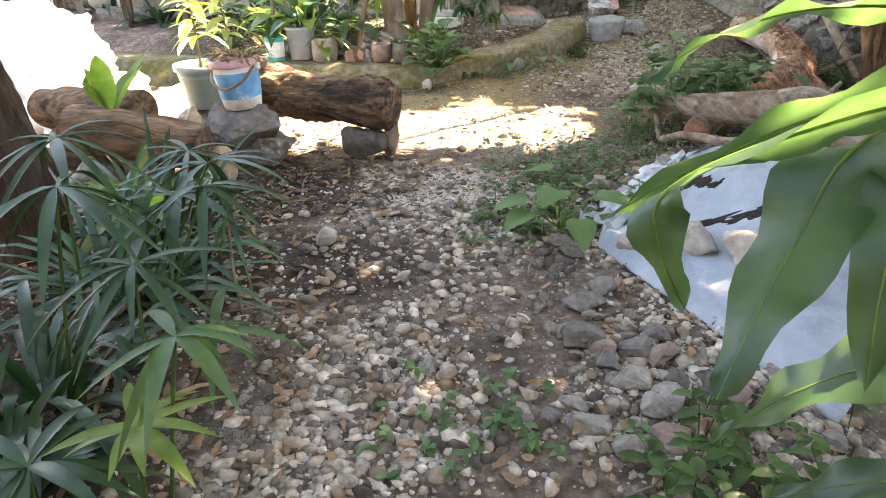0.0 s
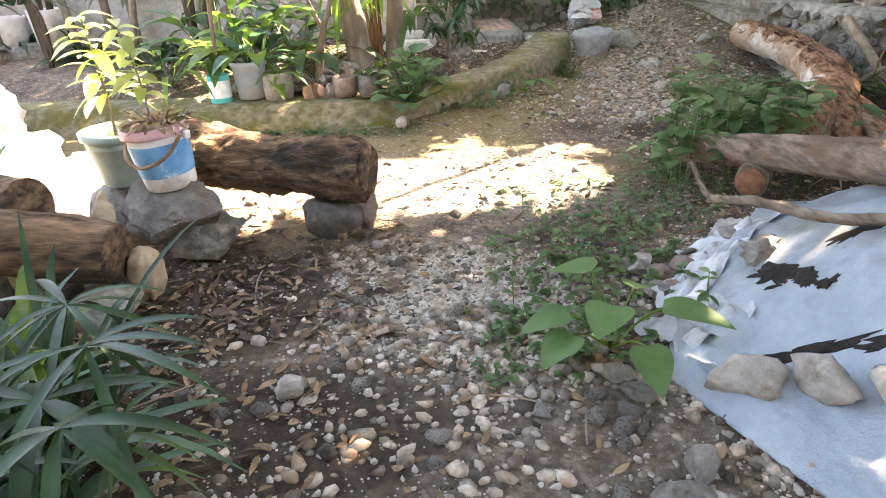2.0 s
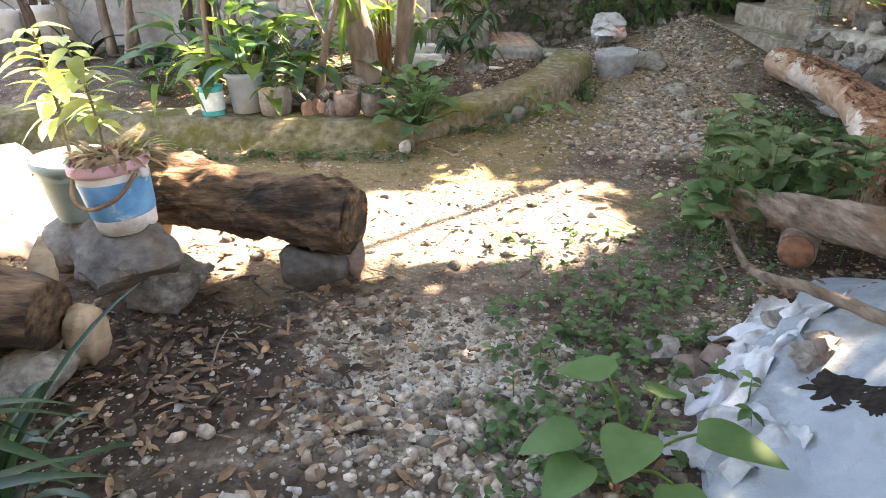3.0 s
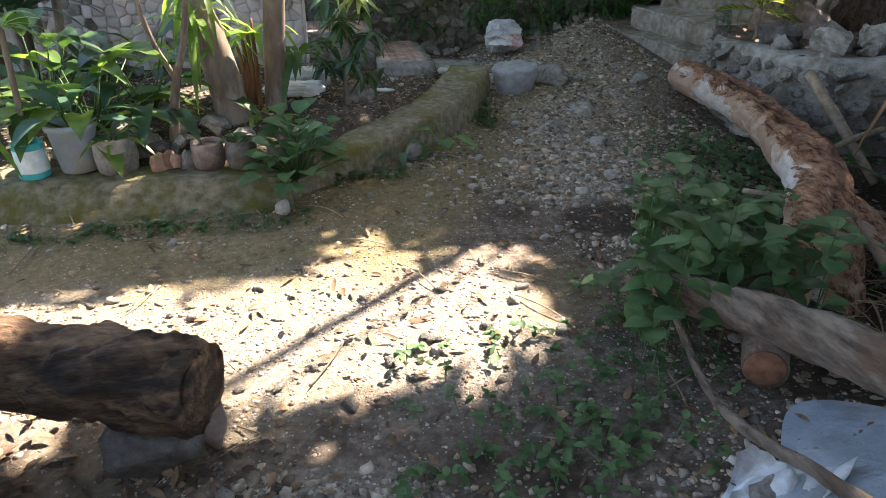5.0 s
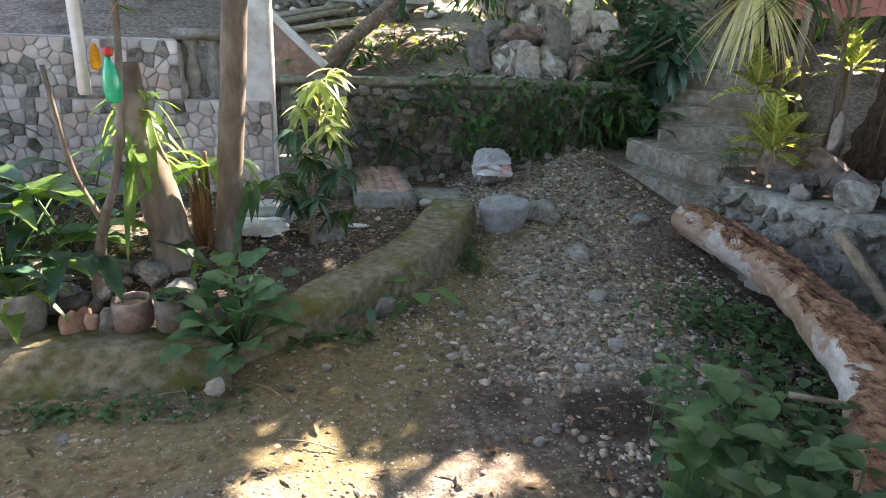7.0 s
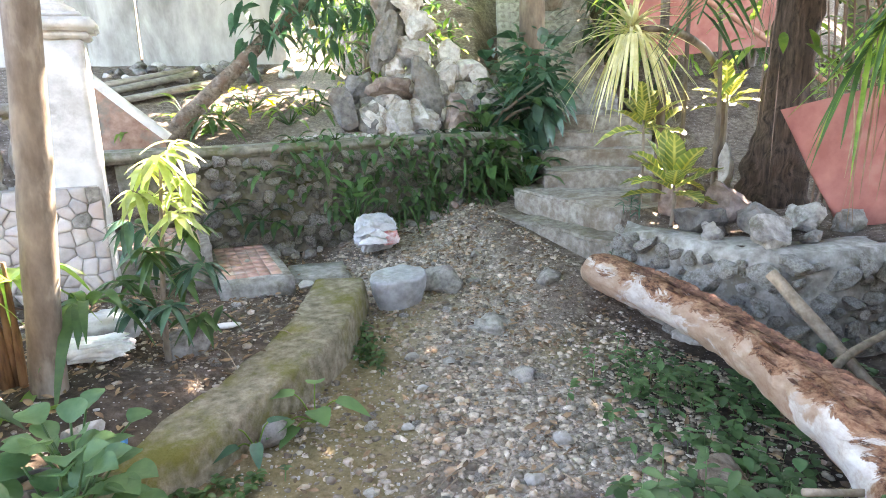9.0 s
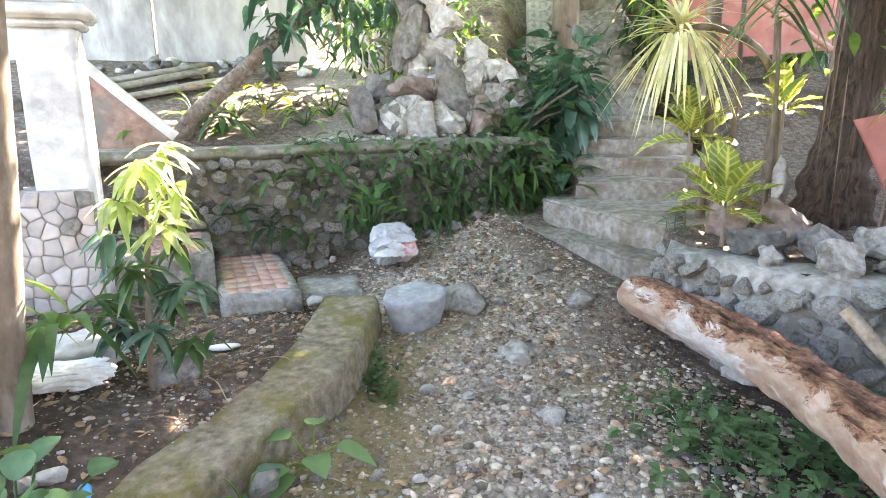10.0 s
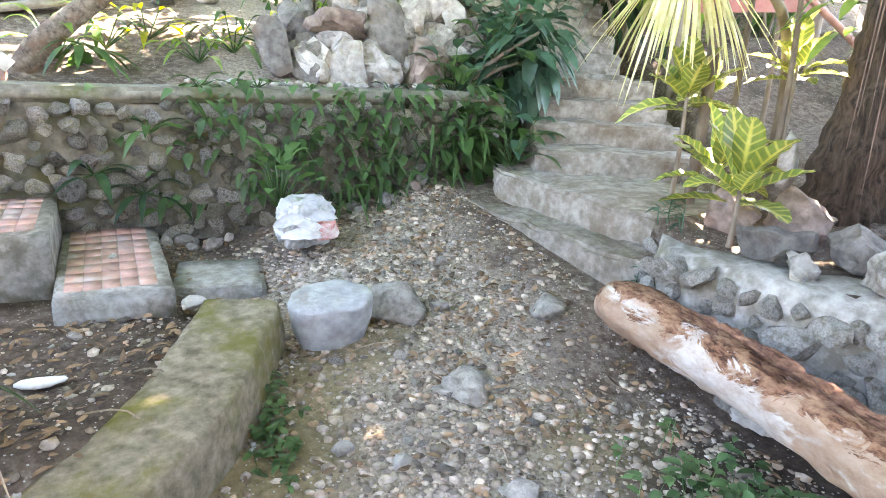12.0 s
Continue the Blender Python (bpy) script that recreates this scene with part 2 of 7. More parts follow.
M_grey_block = surface("grey_concrete_lump", (0.24, 0.245, 0.243), (0.41, 0.415, 0.41), (0.24, 0.23, 0.21), 14, 6, 0.88, 0.7, 0.012)
M_moss = surface("mossy_concrete", (0.105, 0.09, 0.045), (0.28, 0.245, 0.165), (0.12, 0.11, 0.022), 17, 4.0, 0.95, 1.0, 0.02, 0, False, (1, 1, 1), (0.44, 0.6))
M_kerb = surface("worn_kerb_concrete", (0.135, 0.112, 0.068), (0.33, 0.285, 0.205), (0.15, 0.135, 0.03), 19, 3.2, 0.95, 1.0, 0.02, 0, False, (1, 1, 1), (0.46, 0.62))
M_plaster = surface("weathered_white_plaster", (0.235, 0.225, 0.21), (0.42, 0.405, 0.38), (0.13, 0.125, 0.115), 5, 1.3, 0.92, 0.4, 0.008, 0, False, (1, 1, 0.4), (0.5, 0.72), distort=0.6)
M_pillar = surface("pillar_plaster", (0.47, 0.455, 0.43), (0.64, 0.62, 0.59), (0.35, 0.33, 0.305), 9, 2, 0.88, 0.3, 0.005)
M_tile = surface("red_tile", (0.36, 0.20, 0.16), (0.50, 0.32, 0.265), (0.40, 0.33, 0.29), 16, 5, 0.8, 0.4, 0.004, 0.18)
M_bark = surface("grey_brown_bark", (0.13, 0.10, 0.075), (0.30, 0.25, 0.20), (0.20, 0.18, 0.15), 16, 4, 0.9, 0.9, 0.015, 0, False, (1, 1, 0.35))
M_trunk2 = surface("smooth_trunk", (0.09, 0.068, 0.05), (0.20, 0.157, 0.118), (0.25, 0.215, 0.175), 12, 3, 0.85, 0.5, 0.006, 0, False, (1, 1, 0.4))
M_palm = surface("palm_bark", (0.035, 0.024, 0.018), (0.17, 0.118, 0.085), (0.085, 0.06, 0.045), 26, 5, 0.95, 1.0, 0.05, 0, False, (1.5, 1.5, 0.16))
M_fallen = surface("fallen_trunk_bark", (0.10, 0.075, 0.055), (0.36, 0.285, 0.225), (0.20, 0.125, 0.085), 20, 6, 0.9, 1.0, 0.03, 0, False, (1.5, 0.4, 1.5))
def peeling_bark():
    """Smooth tan wood, white where freshly bared, with dark red flakes left on the upper side."""
    m, nt, bs = nodes_of("peeling_bark")
    vec = coords(nt, (1.0, 0.45, 1.0))
    col = ramp(nt, noise_tex(nt, vec, 14, 7, 0.65), [(0.3, (0.27, 0.15, 0.095)), (0.55, (0.43, 0.295, 0.21)), (0.75, (0.54, 0.42, 0.33))])
    white = ramp(nt, noise_tex(nt, vec, 4.2, 6, 0.6, 0.5), [(0.515, (0, 0, 0)), (0.555, (1, 1, 1))])
    bare = ramp(nt, noise_tex(nt, vec, 20, 7, 0.7), [(0.35, (0.42, 0.33, 0.27)), (0.6, (0.62, 0.57, 0.52))])
    col = mixed(nt, white, col, bare)
    dot = nt.nodes.new("ShaderNodeVectorMath")
    dot.operation = "DOT_PRODUCT"
    dot.inputs[1].default_value = (0.3, 0.05, 0.95)
    nt.links.new(nt.nodes.new("ShaderNodeNewGeometry").outputs["Normal"], dot.inputs[0])
    fl = noise_tex(nt, vec, 9, 8, 0.75, 0.8)
    add = nt.nodes.new("ShaderNodeMath")
    add.operation = "MULTIPLY_ADD"
    add.inputs[1].default_value = 0.28
    nt.links.new(dot.outputs["Value"], add.inputs[0])
    nt.links.new(fl, add.inputs[2])
    flake = ramp(nt, add.outputs[0], [(0.585, (0, 0, 0)), (0.615, (1, 1, 1))])
    rust = ramp(nt, noise_tex(nt, vec, 30, 8, 0.75), [(0.38, (0.05, 0.022, 0.015)), (0.47, (0.22, 0.105, 0.06)), (0.66, (0.46, 0.27, 0.165))])
    col = mixed(nt, flake, col, rust)
    nt.links.new(col, bs.inputs["Base Color"])
    bs.inputs["Roughness"].default_value = 0.85
    bs.inputs["Specular IOR Level"].default_value = 0.25
    bumped(nt, bs, add.outputs[0], 1.0, 0.035)
    return m


M_peeling = peeling_bark()
M_flake = surface("bark_flake", (0.09, 0.036, 0.024), (0.31, 0.155, 0.095), None, 30, 3, 0.9, 1.0, 0.01, 0.45, True)
M_step = surface("worn_step_concrete", (0.17, 0.145, 0.115), (0.37, 0.335, 0.285), (0.15, 0.112, 0.078), 15, 3.2, 0.95, 1.0, 0.018, 0.12, False, (1, 1, 1), (0.46, 0.66))
M_driftwood = surface("rotten_log", (0.05, 0.031, 0.022), (0.40, 0.25, 0.15), (0.06, 0.046, 0.038), 17, 3.0, 0.94, 1.0, 0.05, 0, False, (0.35, 1.5, 1.7), (0.5, 0.62))
M_cut = surface("cut_wood", (0.14, 0.06, 0.035), (0.32, 0.16, 0.095), (0.15, 0.075, 0.045), 24, 6, 0.85, 0.5, 0.004)
M_twig = surface("dry_twig", (0.16, 0.12, 0.08), (0.33, 0.26, 0.19), None, 22, 2, 0.9, 0.5, 0.004, 0.3, True)
M_dry = surface("dry_frond", (0.20, 0.125, 0.07), (0.38, 0.26, 0.16), (0.15, 0.085, 0.05), 20, 3, 0.85, 0.4, 0.004, 0.35, True, (1, 1, 0.3))
M_sheath = surface("palm_sheath", (0.075, 0.038, 0.022), (0.30, 0.165, 0.085), (0.13, 0.08, 0.05), 16, 4, 0.9, 0.8, 0.012, 0.3, True, (1.5, 1.5, 0.25))
M_green_stem = surface("green_stem_skin", (0.06, 0.065, 0.022), (0.15, 0.14, 0.05), (0.09, 0.06, 0.03), 14, 4, 0.7, 0.4, 0.005, 0, False, (1.5, 1.5, 0.3))
M_fibre = surface("hanging_root", (0.09, 0.06, 0.045), (0.24, 0.16, 0.12), None, 22, 2, 0.9, 0.6, 0.005, 0.3, True, (1, 1, 0.3))
M_plank = surface("grey_plank", (0.20, 0.175, 0.145), (0.38, 0.34, 0.29), None, 14, 2, 0.9, 0.6, 0.006, 0.2, False, (0.25, 2, 2))
M_white_pail = surface("dusty_white_plastic", (0.56, 0.53, 0.50), (0.76, 0.74, 0.71), (0.42, 0.37, 0.31), 8, 4, 0.5, 0.15, 0.003)
M_blue = surface("faded_blue_print", (0.05, 0.20, 0.38), (0.14, 0.36, 0.55), (0.60, 0.62, 0.62), 9, 7, 0.5, 0.1, 0.002, 0, False, (1, 1, 1), (0.55, 0.66))
M_pink = surface("faded_pink_rim", (0.52, 0.27, 0.30), (0.66, 0.42, 0.44), (0.44, 0.34, 0.31), 10, 5, 0.55, 0.15, 0.003)
M_teal = surface("grey_green_plastic", (0.22, 0.31, 0.29), (0.36, 0.45, 0.42), (0.30, 0.31, 0.27), 7, 4, 0.5, 0.1, 0.003)
M_turq = surface("turquoise_can", (0.02, 0.32, 0.34), (0.06, 0.46, 0.46), None, 7, 4, 0.4, 0.05, 0.002)
M_can_print = surface("pale_can_print", (0.45, 0.55, 0.55), (0.75, 0.78, 0.78), None, 20, 4, 0.4, 0.05, 0.002)
M_pot_blue = surface("grey_blue_pot", (0.20, 0.25, 0.29), (0.32, 0.37, 0.41), (0.25, 0.24, 0.21), 7, 4, 0.6, 0.1, 0.003)
M_terra = surface("broken_terracotta", (0.22, 0.12, 0.085), (0.40, 0.27, 0.21), (0.20, 0.18, 0.15), 12, 4, 0.9, 0.4, 0.006, 0.25)
M_white_bag = surface("white_woven_sack", (0.66, 0.66, 0.64), (0.82, 0.82, 0.80), (0.55, 0.53, 0.48), 30, 3, 0.7, 0.35, 0.004)
M_grey_bag = surface("dirty_woven_sack", (0.34, 0.34, 0.33), (0.52, 0.52, 0.51), (0.22, 0.22, 0.215), 16, 4, 0.7, 0.4, 0.005)
M_red_print = surface("faded_red_print", (0.50, 0.14, 0.13), (0.66, 0.34, 0.32), (0.7, 0.6, 0.58), 14, 9, 0.7, 0.2, 0.003)
M_rag = surface("torn_bluish_plastic", (0.36, 0.39, 0.42), (0.56, 0.59, 0.61), (0.30, 0.29, 0.27), 12, 5, 0.5, 0.4, 0.006, 0.2)
M_tarp = surface("pale_plastic_sheet", (0.245, 0.30, 0.35), (0.34, 0.40, 0.445), (0.20, 0.23, 0.25), 7, 3.0, 0.42, 0.8, 0.02, spec=0.5)
M_black = surface("black_soil_and_hollow_shade", (0.012, 0.010, 0.010), (0.035, 0.028, 0.024), None, 30, 3, 0.95, 1.0, 0.01)
M_red_sheet = surface("faded_red_sheet", (0.28, 0.10, 0.08), (0.40, 0.165, 0.135), (0.33, 0.17, 0.14), 6, 1.5, 0.7, 0.2, 0.005)
M_pipe = surface("rusty_pipe", (0.30, 0.15, 0.11), (0.44, 0.25, 0.19), None, 14, 2, 0.7, 0.3, 0.003)
M_bottle = surface("green_plastic", (0.0, 0.34, 0.16), (0.01, 0.45, 0.23), None, 6, 2, 0.25, 0.02, 0.001, spec=0.6)
M_red = surface("red_plastic", (0.50, 0.03, 0.02), (0.62, 0.06, 0.04), None, 9, 2, 0.35, 0.02, 0.001)
M_orange = surface("orange_plastic", (0.70, 0.26, 0.01), (0.80, 0.36, 0.02), None, 9, 2, 0.35, 0.02, 0.001)
M_lid = surface("bright_blue_plastic", (0.02, 0.18, 0.45), (0.05, 0.28, 0.6), None, 9, 2, 0.35, 0.02, 0.001)
M_gourd = surface("striped_husk", (0.25, 0.18, 0.115), (0.46, 0.36, 0.25), (0.24, 0.15, 0.09), 10, 5, 0.75, 0.3, 0.004, 0.1, False, (1, 1, 3))

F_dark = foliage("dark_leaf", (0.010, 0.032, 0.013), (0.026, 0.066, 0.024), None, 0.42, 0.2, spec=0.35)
F_mid = foliage("mid_leaf", (0.03, 0.075, 0.022), (0.065, 0.13, 0.04), None, 0.44, 0.32)
F_blue = foliage("blue_green_leaf", (0.03, 0.078, 0.046), (0.06, 0.13, 0.08), None, 0.45, 0.3)
F_light = foliage("light_leaf", (0.07, 0.135, 0.03), (0.15, 0.23, 0.06), None, 0.36, 0.52, through_value=2.3)
F_yellow = foliage("yellow_green_leaf", (0.22, 0.27, 0.03), (0.42, 0.42, 0.06), None, 0.4, 0.45)
F_heart = foliage("soft_heart_leaf", (0.06, 0.135, 0.045), (0.105, 0.20, 0.07), None, 0.55, 0.35, 7, 0.2)
F_banana = foliage("large_leaf", (0.014, 0.042, 0.019), (0.03, 0.074, 0.030), None, 0.36, 0.36, 6, 0.25, 0.45, 0.445, 3.4)
F_cream = foliage("cream_leaf", (0.50, 0.47, 0.19), (0.74, 0.70, 0.44), None, 0.4, 0.4, 9, 0.25, 0.4, 0.5, 1.1)
# paler leaf colour that stands in for strong sun on the foliage
F_sunlit = foliage("pale_sunlit_leaf", (0.20, 0.27, 0.09), (0.36, 0.42, 0.20), None, 0.3, 0.55, through_value=2.0)
F_canopy = foliage("thin_crown_leaf", (0.07, 0.13, 0.035), (0.13, 0.20, 0.06), None, 0.45, 0.5, 9, 0.3, 0.4, 0.49, 2.4)
F_weed = foliage("weed_leaf", (0.045, 0.105, 0.04), (0.095, 0.175, 0.07), None, 0.5, 0.35)

# ---- ground ----
KERB = [(-6.0, 5.78), (-2.9, 5.62), (-2.1, 5.58), (-1.34, 5.52), (-0.6, 5.47), (-0.25, 5.53), (0.01, 5.62), (0.31, 5.84), (0.66, 6.15), (1.1, 6.63), (1.42, 7.28)]
RIGHT = [(9.0, 5.2), (5.0, 5.45), (3.85, 5.52), (3.4, 5.66), (3.1, 5.98), (2.98, 6.4), (2.98, 6.75)]


def kerb_y(x):
    return float(np.interp(x, [p[0] for p in KERB], [p[1] for p in KERB]))


def path_z(y, x=2.0):
    return 0.145 * max(0.0, min(2.9, y - 6.05)) * (0.45 + 0.55 * smoothstep((x - 1.2) / 1.4))


def on_right_terrace(x, y):
    if x < 3.12 or y < 5.3:
        return False
    edge = float(np.interp(x, [p[0] for p in RIGHT[::-1]], [p[1] for p in RIGHT[::-1]])) + 0.12
    return y > edge


def mound(x, y):
    return 0.42 * math.exp(-((x - 1.5) / 0.52) ** 2 - ((y - 2.5) / 0.75) ** 2)


def hill(x, y):
    """The slope behind the garden."""
    cut = 0.42 * smoothstep((1.0 - abs((x - 4.35) * 0.89 - (y - 9.55) * 0.46)) / 0.3) * smoothstep((y - 9.3) / 0.5)
    return 1.03 - cut + (0.10 + 0.17 * smoothstep((3.1 - x) / 0.8)) * min(4, y - 9) + 0.22 * max(0, y - 12) + 0.16 * max(0, x - 3.4) * smoothstep((y - 9) / 2) + 0.25 * max(0, y - 9.4) * smoothstep((x - 3.2) / 1.2)


def stair_cut(x, y):
    """How far the ground lies below the slope under the garden stair."""
    return 0.45 * smoothstep((0.95 - abs((x - 3.95) * 0.88 - (y - 8.3) * 0.47)) / 0.25) * smoothstep((y - 7.6) / 0.4)


def ground_z(x, y):
    z = path_z(y, x) + mound(x, y) + 0.12 * smoothstep((x - 2.3) / 0.55) * smoothstep((y - 6.45) / 0.5)
    if y > 8.98 and x < 3.45:
        return hill(x, y)
    if y > 9.35:
        return hill(x, y)
    if on_right_terrace(x, y) and not (x < 4.1 and y > 6.98):
        return 0.57 + 0.10 * max(0, x - 3.8) + 0.16 * smoothstep((y - 6.4) / 1.2) + max(0, y - 8.0) * 0.45 - stair_cut(x, y)
    if x >= 4.1 and y > 6.9:
        return 0.66 + max(0, y - 7.5) * 0.35 - stair_cut(x, y)
    if y > 7.95 and x < -0.35:
        return 0.85
    if x < 1.42 and y > kerb_y(x) + 0.12:
        d = y - kerb_y(x) - 0.12
        b = 0.14 + 0.13 * smoothstep(d / 0.6) + 0.03 * max(0, min(1.6, d))
        b -= 0.12 * smoothstep((x + 0.1) / 0.5) * smoothstep((d - 0.3) / 0.6)
        w = smoothstep((1.36 - x) / 0.5)
        z = max(z, z * (1 - w) + max(z, b) * w)
    return z


def axis(lo, hi, step, far):
    a = list(np.arange(lo, hi + 1e-6, step))
    left, right, d = [], [], step
    while lo - (left[-1] if left else lo) < far:
        d *= 1.5
        left.append((left[-1] if left else lo) - d)
        right.append((right[-1] if right else hi) + d)
    return left[::-1] + a + right


def dark_ground(x, y):
    """Distance from the patches of bare dark soil, 1 at their rim."""
    return min(math.hypot((x + 0.55) / 0.62, (y - 2.28) / 0.36), math.hypot((x + 0.75) / 0.42, (y - 2.95) / 0.42), math.hypot((x - 1.5) / 0.3, (y - 4.95) / 0.25))


xs, ys = axis(-5, 7, 0.06, 320), axis(-2, 12.4, 0.06, 320)
gv, gf, moss_w, grav_sun_w, soil_shade_w = [], [], [], [], []
for y in ys:
    for x in xs:
        near = -5 <= x <= 7 and -2 <= y <= 12.4
        z = ground_z(max(-6, min(8, x)), max(-3, min(13 + (y > 13) * 6, y)))
        if near:
            z += 0.014 * noise.noise(V3(x * 2.3, y * 2.3, 0)) + 0.007 * noise.noise(V3(x * 9, y * 9, 3))
        gv.append((x, y, z))
        n1 = noise.noise(V3(x * 1.6, y * 1.6, 5)) * 0.55 + noise.noise(V3(x * 5, y * 5, 9)) * 0.35
        kd = kerb_y(x) - y
        m = smoothstep((1.15 - abs(kd - 0.65)) / 0.6 + n1) * smoothstep((0.85 - (x - 0.5 * (y - 4.6))) / 0.5 + n1) if -3 < x < 2.6 and 4.0 < y < 7.6 else 0.0
        m *= 0.75
        m = max(m, 0.45 * smoothstep((0.32 - abs((y - 3.95) * 0.93 - (x - 0.05) * 0.36)) / 0.2 + n1) * smoothstep((1.1 - abs(x - 0.2)) / 0.3))
        m = max(m, 0.6 * smoothstep((0.35 - math.hypot((x - 2.25) * 0.8, y - 6.25)) / 0.25 + n1))
        # sun patch painted into the ground: paler gravel and less moss inside it
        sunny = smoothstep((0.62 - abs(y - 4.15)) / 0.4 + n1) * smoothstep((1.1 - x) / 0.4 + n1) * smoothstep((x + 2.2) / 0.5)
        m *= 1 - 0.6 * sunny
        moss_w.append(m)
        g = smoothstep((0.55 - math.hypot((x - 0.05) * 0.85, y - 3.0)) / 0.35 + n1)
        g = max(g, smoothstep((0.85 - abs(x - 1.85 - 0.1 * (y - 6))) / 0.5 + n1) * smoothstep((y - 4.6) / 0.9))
        grav_sun_w.append(max(0.75 * g, 0.7 * sunny))
        bed = 0.6 * smoothstep(0.75 + 1.2 * n1) if -3 < x < 1.4 and kerb_y(x) + 0.1 < y < 7.7 else 0.0
        # shade under the left plants, then under the right logs, painted as darker soil
        bed = max(bed, 0.9 * smoothstep((-0.55 - x) / 0.3 + n1) * smoothstep((3.4 - y) / 0.5 + n1) * smoothstep((x + 2.6) / 0.8 + n1) * smoothstep((y + 1.0) / 1.2 + n1))
        bed = max(bed, 0.95 * smoothstep((x - 1.35 - 0.28 * (y - 3.4)) / 0.35 + 0.6 * n1) * smoothstep((6.4 - y) / 0.5) * smoothstep((y - 2.8) / 0.5 + n1) * smoothstep((4.4 - x) / 0.8 + n1))
        soil_shade_w.append(max(bed, 0.85 * smoothstep((1.0 - dark_ground(x, y)) / 0.35 + n1)))
nx = len(xs)
for j in range(len(ys) - 1):
    for i in range(nx - 1):
        a = j * nx + i
        gf.append([a, a + 1, a + nx + 1, a + nx])


def ground_material():
    m, nt, bs = nodes_of("garden_soil")
    vec = coords(nt)
    soil = ramp(nt, noise_tex(nt, vec, 22, 8, 0.7), [(0.3, (0.055, 0.039, 0.029)), (0.5, (0.15, 0.115, 0.088)), (0.7, (0.30, 0.25, 0.205))])
    soil = mixed(nt, ramp(nt, noise_tex(nt, vec, 1.7, 5), [(0.5, (0, 0, 0)), (0.68, (1, 1, 1))]), soil, (0.055, 0.04, 0.031))
    mossy = ramp(nt, noise_tex(nt, vec, 30, 8, 0.7), [(0.3, (0.12, 0.092, 0.038)), (0.58, (0.26, 0.205, 0.10)), (0.75, (0.40, 0.345, 0.235))])
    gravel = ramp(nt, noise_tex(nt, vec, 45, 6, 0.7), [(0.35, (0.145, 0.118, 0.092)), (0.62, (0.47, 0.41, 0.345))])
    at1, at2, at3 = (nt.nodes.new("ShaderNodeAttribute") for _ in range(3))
    at3.attribute_name = "dark_ground"
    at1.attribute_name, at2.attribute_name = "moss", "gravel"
    # the gravel weight also carries the painted sun patch
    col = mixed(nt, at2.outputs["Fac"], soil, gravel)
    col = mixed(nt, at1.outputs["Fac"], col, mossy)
    # bare dark soil, together with the shade painted under plants and logs
    col = mixed(nt, at3.outputs["Fac"], col, ramp(nt, noise_tex(nt, vec, 26, 8, 0.7), [(0.35, (0.020, 0.014, 0.011)), (0.7, (0.085, 0.062, 0.047))]))
    vo = node(nt, "ShaderNodeTexVoronoi", Scale=55.0, Randomness=1.0)
    nt.links.new(vec, vo.inputs["Vector"])
    speck = ramp(nt, vo.outputs["Distance"], [(0.16, (1, 1, 1)), (0.24, (0, 0, 0))])
    some = ramp(nt, vo.outputs["Color"], [(0.55, (0, 0, 0)), (0.62, (1, 1, 1))])
    mul = nt.nodes.new("ShaderNodeMath")
    mul.operation = "MULTIPLY"
    nt.links.new(speck, mul.inputs[0])
    nt.links.new(some, mul.inputs[1])
    col = mixed(nt, mul.outputs[0], col, (0.40, 0.38, 0.35))
    nt.links.new(col, bs.inputs["Base Color"])
    bs.inputs["Roughness"].default_value = 0.95
    bs.inputs["Specular IOR Level"].default_value = 0.15
    bumped(nt, bs, noise_tex(nt, vec, 38, 8, 0.75), 0.9, 0.02)
    return m


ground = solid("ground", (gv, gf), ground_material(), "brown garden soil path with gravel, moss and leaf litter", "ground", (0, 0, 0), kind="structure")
for nm, wts in (("moss", moss_w), ("gravel", grav_sun_w), ("dark_ground", soil_shade_w)):
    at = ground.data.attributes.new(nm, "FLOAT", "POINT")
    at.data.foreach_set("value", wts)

# ---- kerb ----
def kerb(pts, label, seed, material, foot=0.0):
    P = spline(pts, 10)
    vs, fs = [], []
    prof = [(-0.02 - foot, -0.12), (-0.015 - foot * 0.85, 0.12), (-0.012 - foot * 0.45, 0.5), (-0.002 - foot * 0.08, 0.86), (0.006, 0.97), (0.03, 1.0), (0.10, 1.0), (0.20, 1.0), (0.28, 1.0), (0.305, 0.97), (0.312, 0.7), (0.315, -0.12)]
    for i, p in enumerate(P):
        c = V3(*p[:2], 0)
        d = V3(*(P[min(i + 1, len(P) - 1)][k] - P[max(i - 1, 0)][k] for k in (0, 1)), 0).normalized()
        n = V3(-d.y, d.x, 0)
        lo = path_z(c.y, c.x) - 0.03
        for o, h in prof:
            q = c + n * (o * p[3])
            z = lo + (p[2] - lo) * h if h > 0 else lo - 0.1
            e = noise.noise_vector(V3(q.x * 4, q.y * 4, z * 4 + seed)) * 0.011 + noise.noise_vector(V3(q.x * 14, q.y * 14, z * 14)) * 0.006
            vs.append((q.x + e.x, q.y + e.y, z + e.z))
    k = len(prof)
    for i in range(len(P) - 1):
        for j in range(k - 1):
            fs.append([i * k + j, i * k + j + 1, (i + 1) * k + j + 1, (i + 1) * k + j])
    fs += [list(range(k)), [(len(P) - 1) * k + j for j in range(k)][::-1]]
    return solid("kerb", (vs, fs), material, label, "kerb", kind="structure")


kerb([(-6.0, 5.78, 0.2, 1), (-2.9, 5.62, 0.18, 1), (-1.34, 5.52, 0.16, 0.9), (-0.6, 5.47, 0.15, 0.9), (-0.12, 5.52, 0.14, 0.85)], "low moss-covered concrete kerb along the path", 3, M_moss, 0.2)
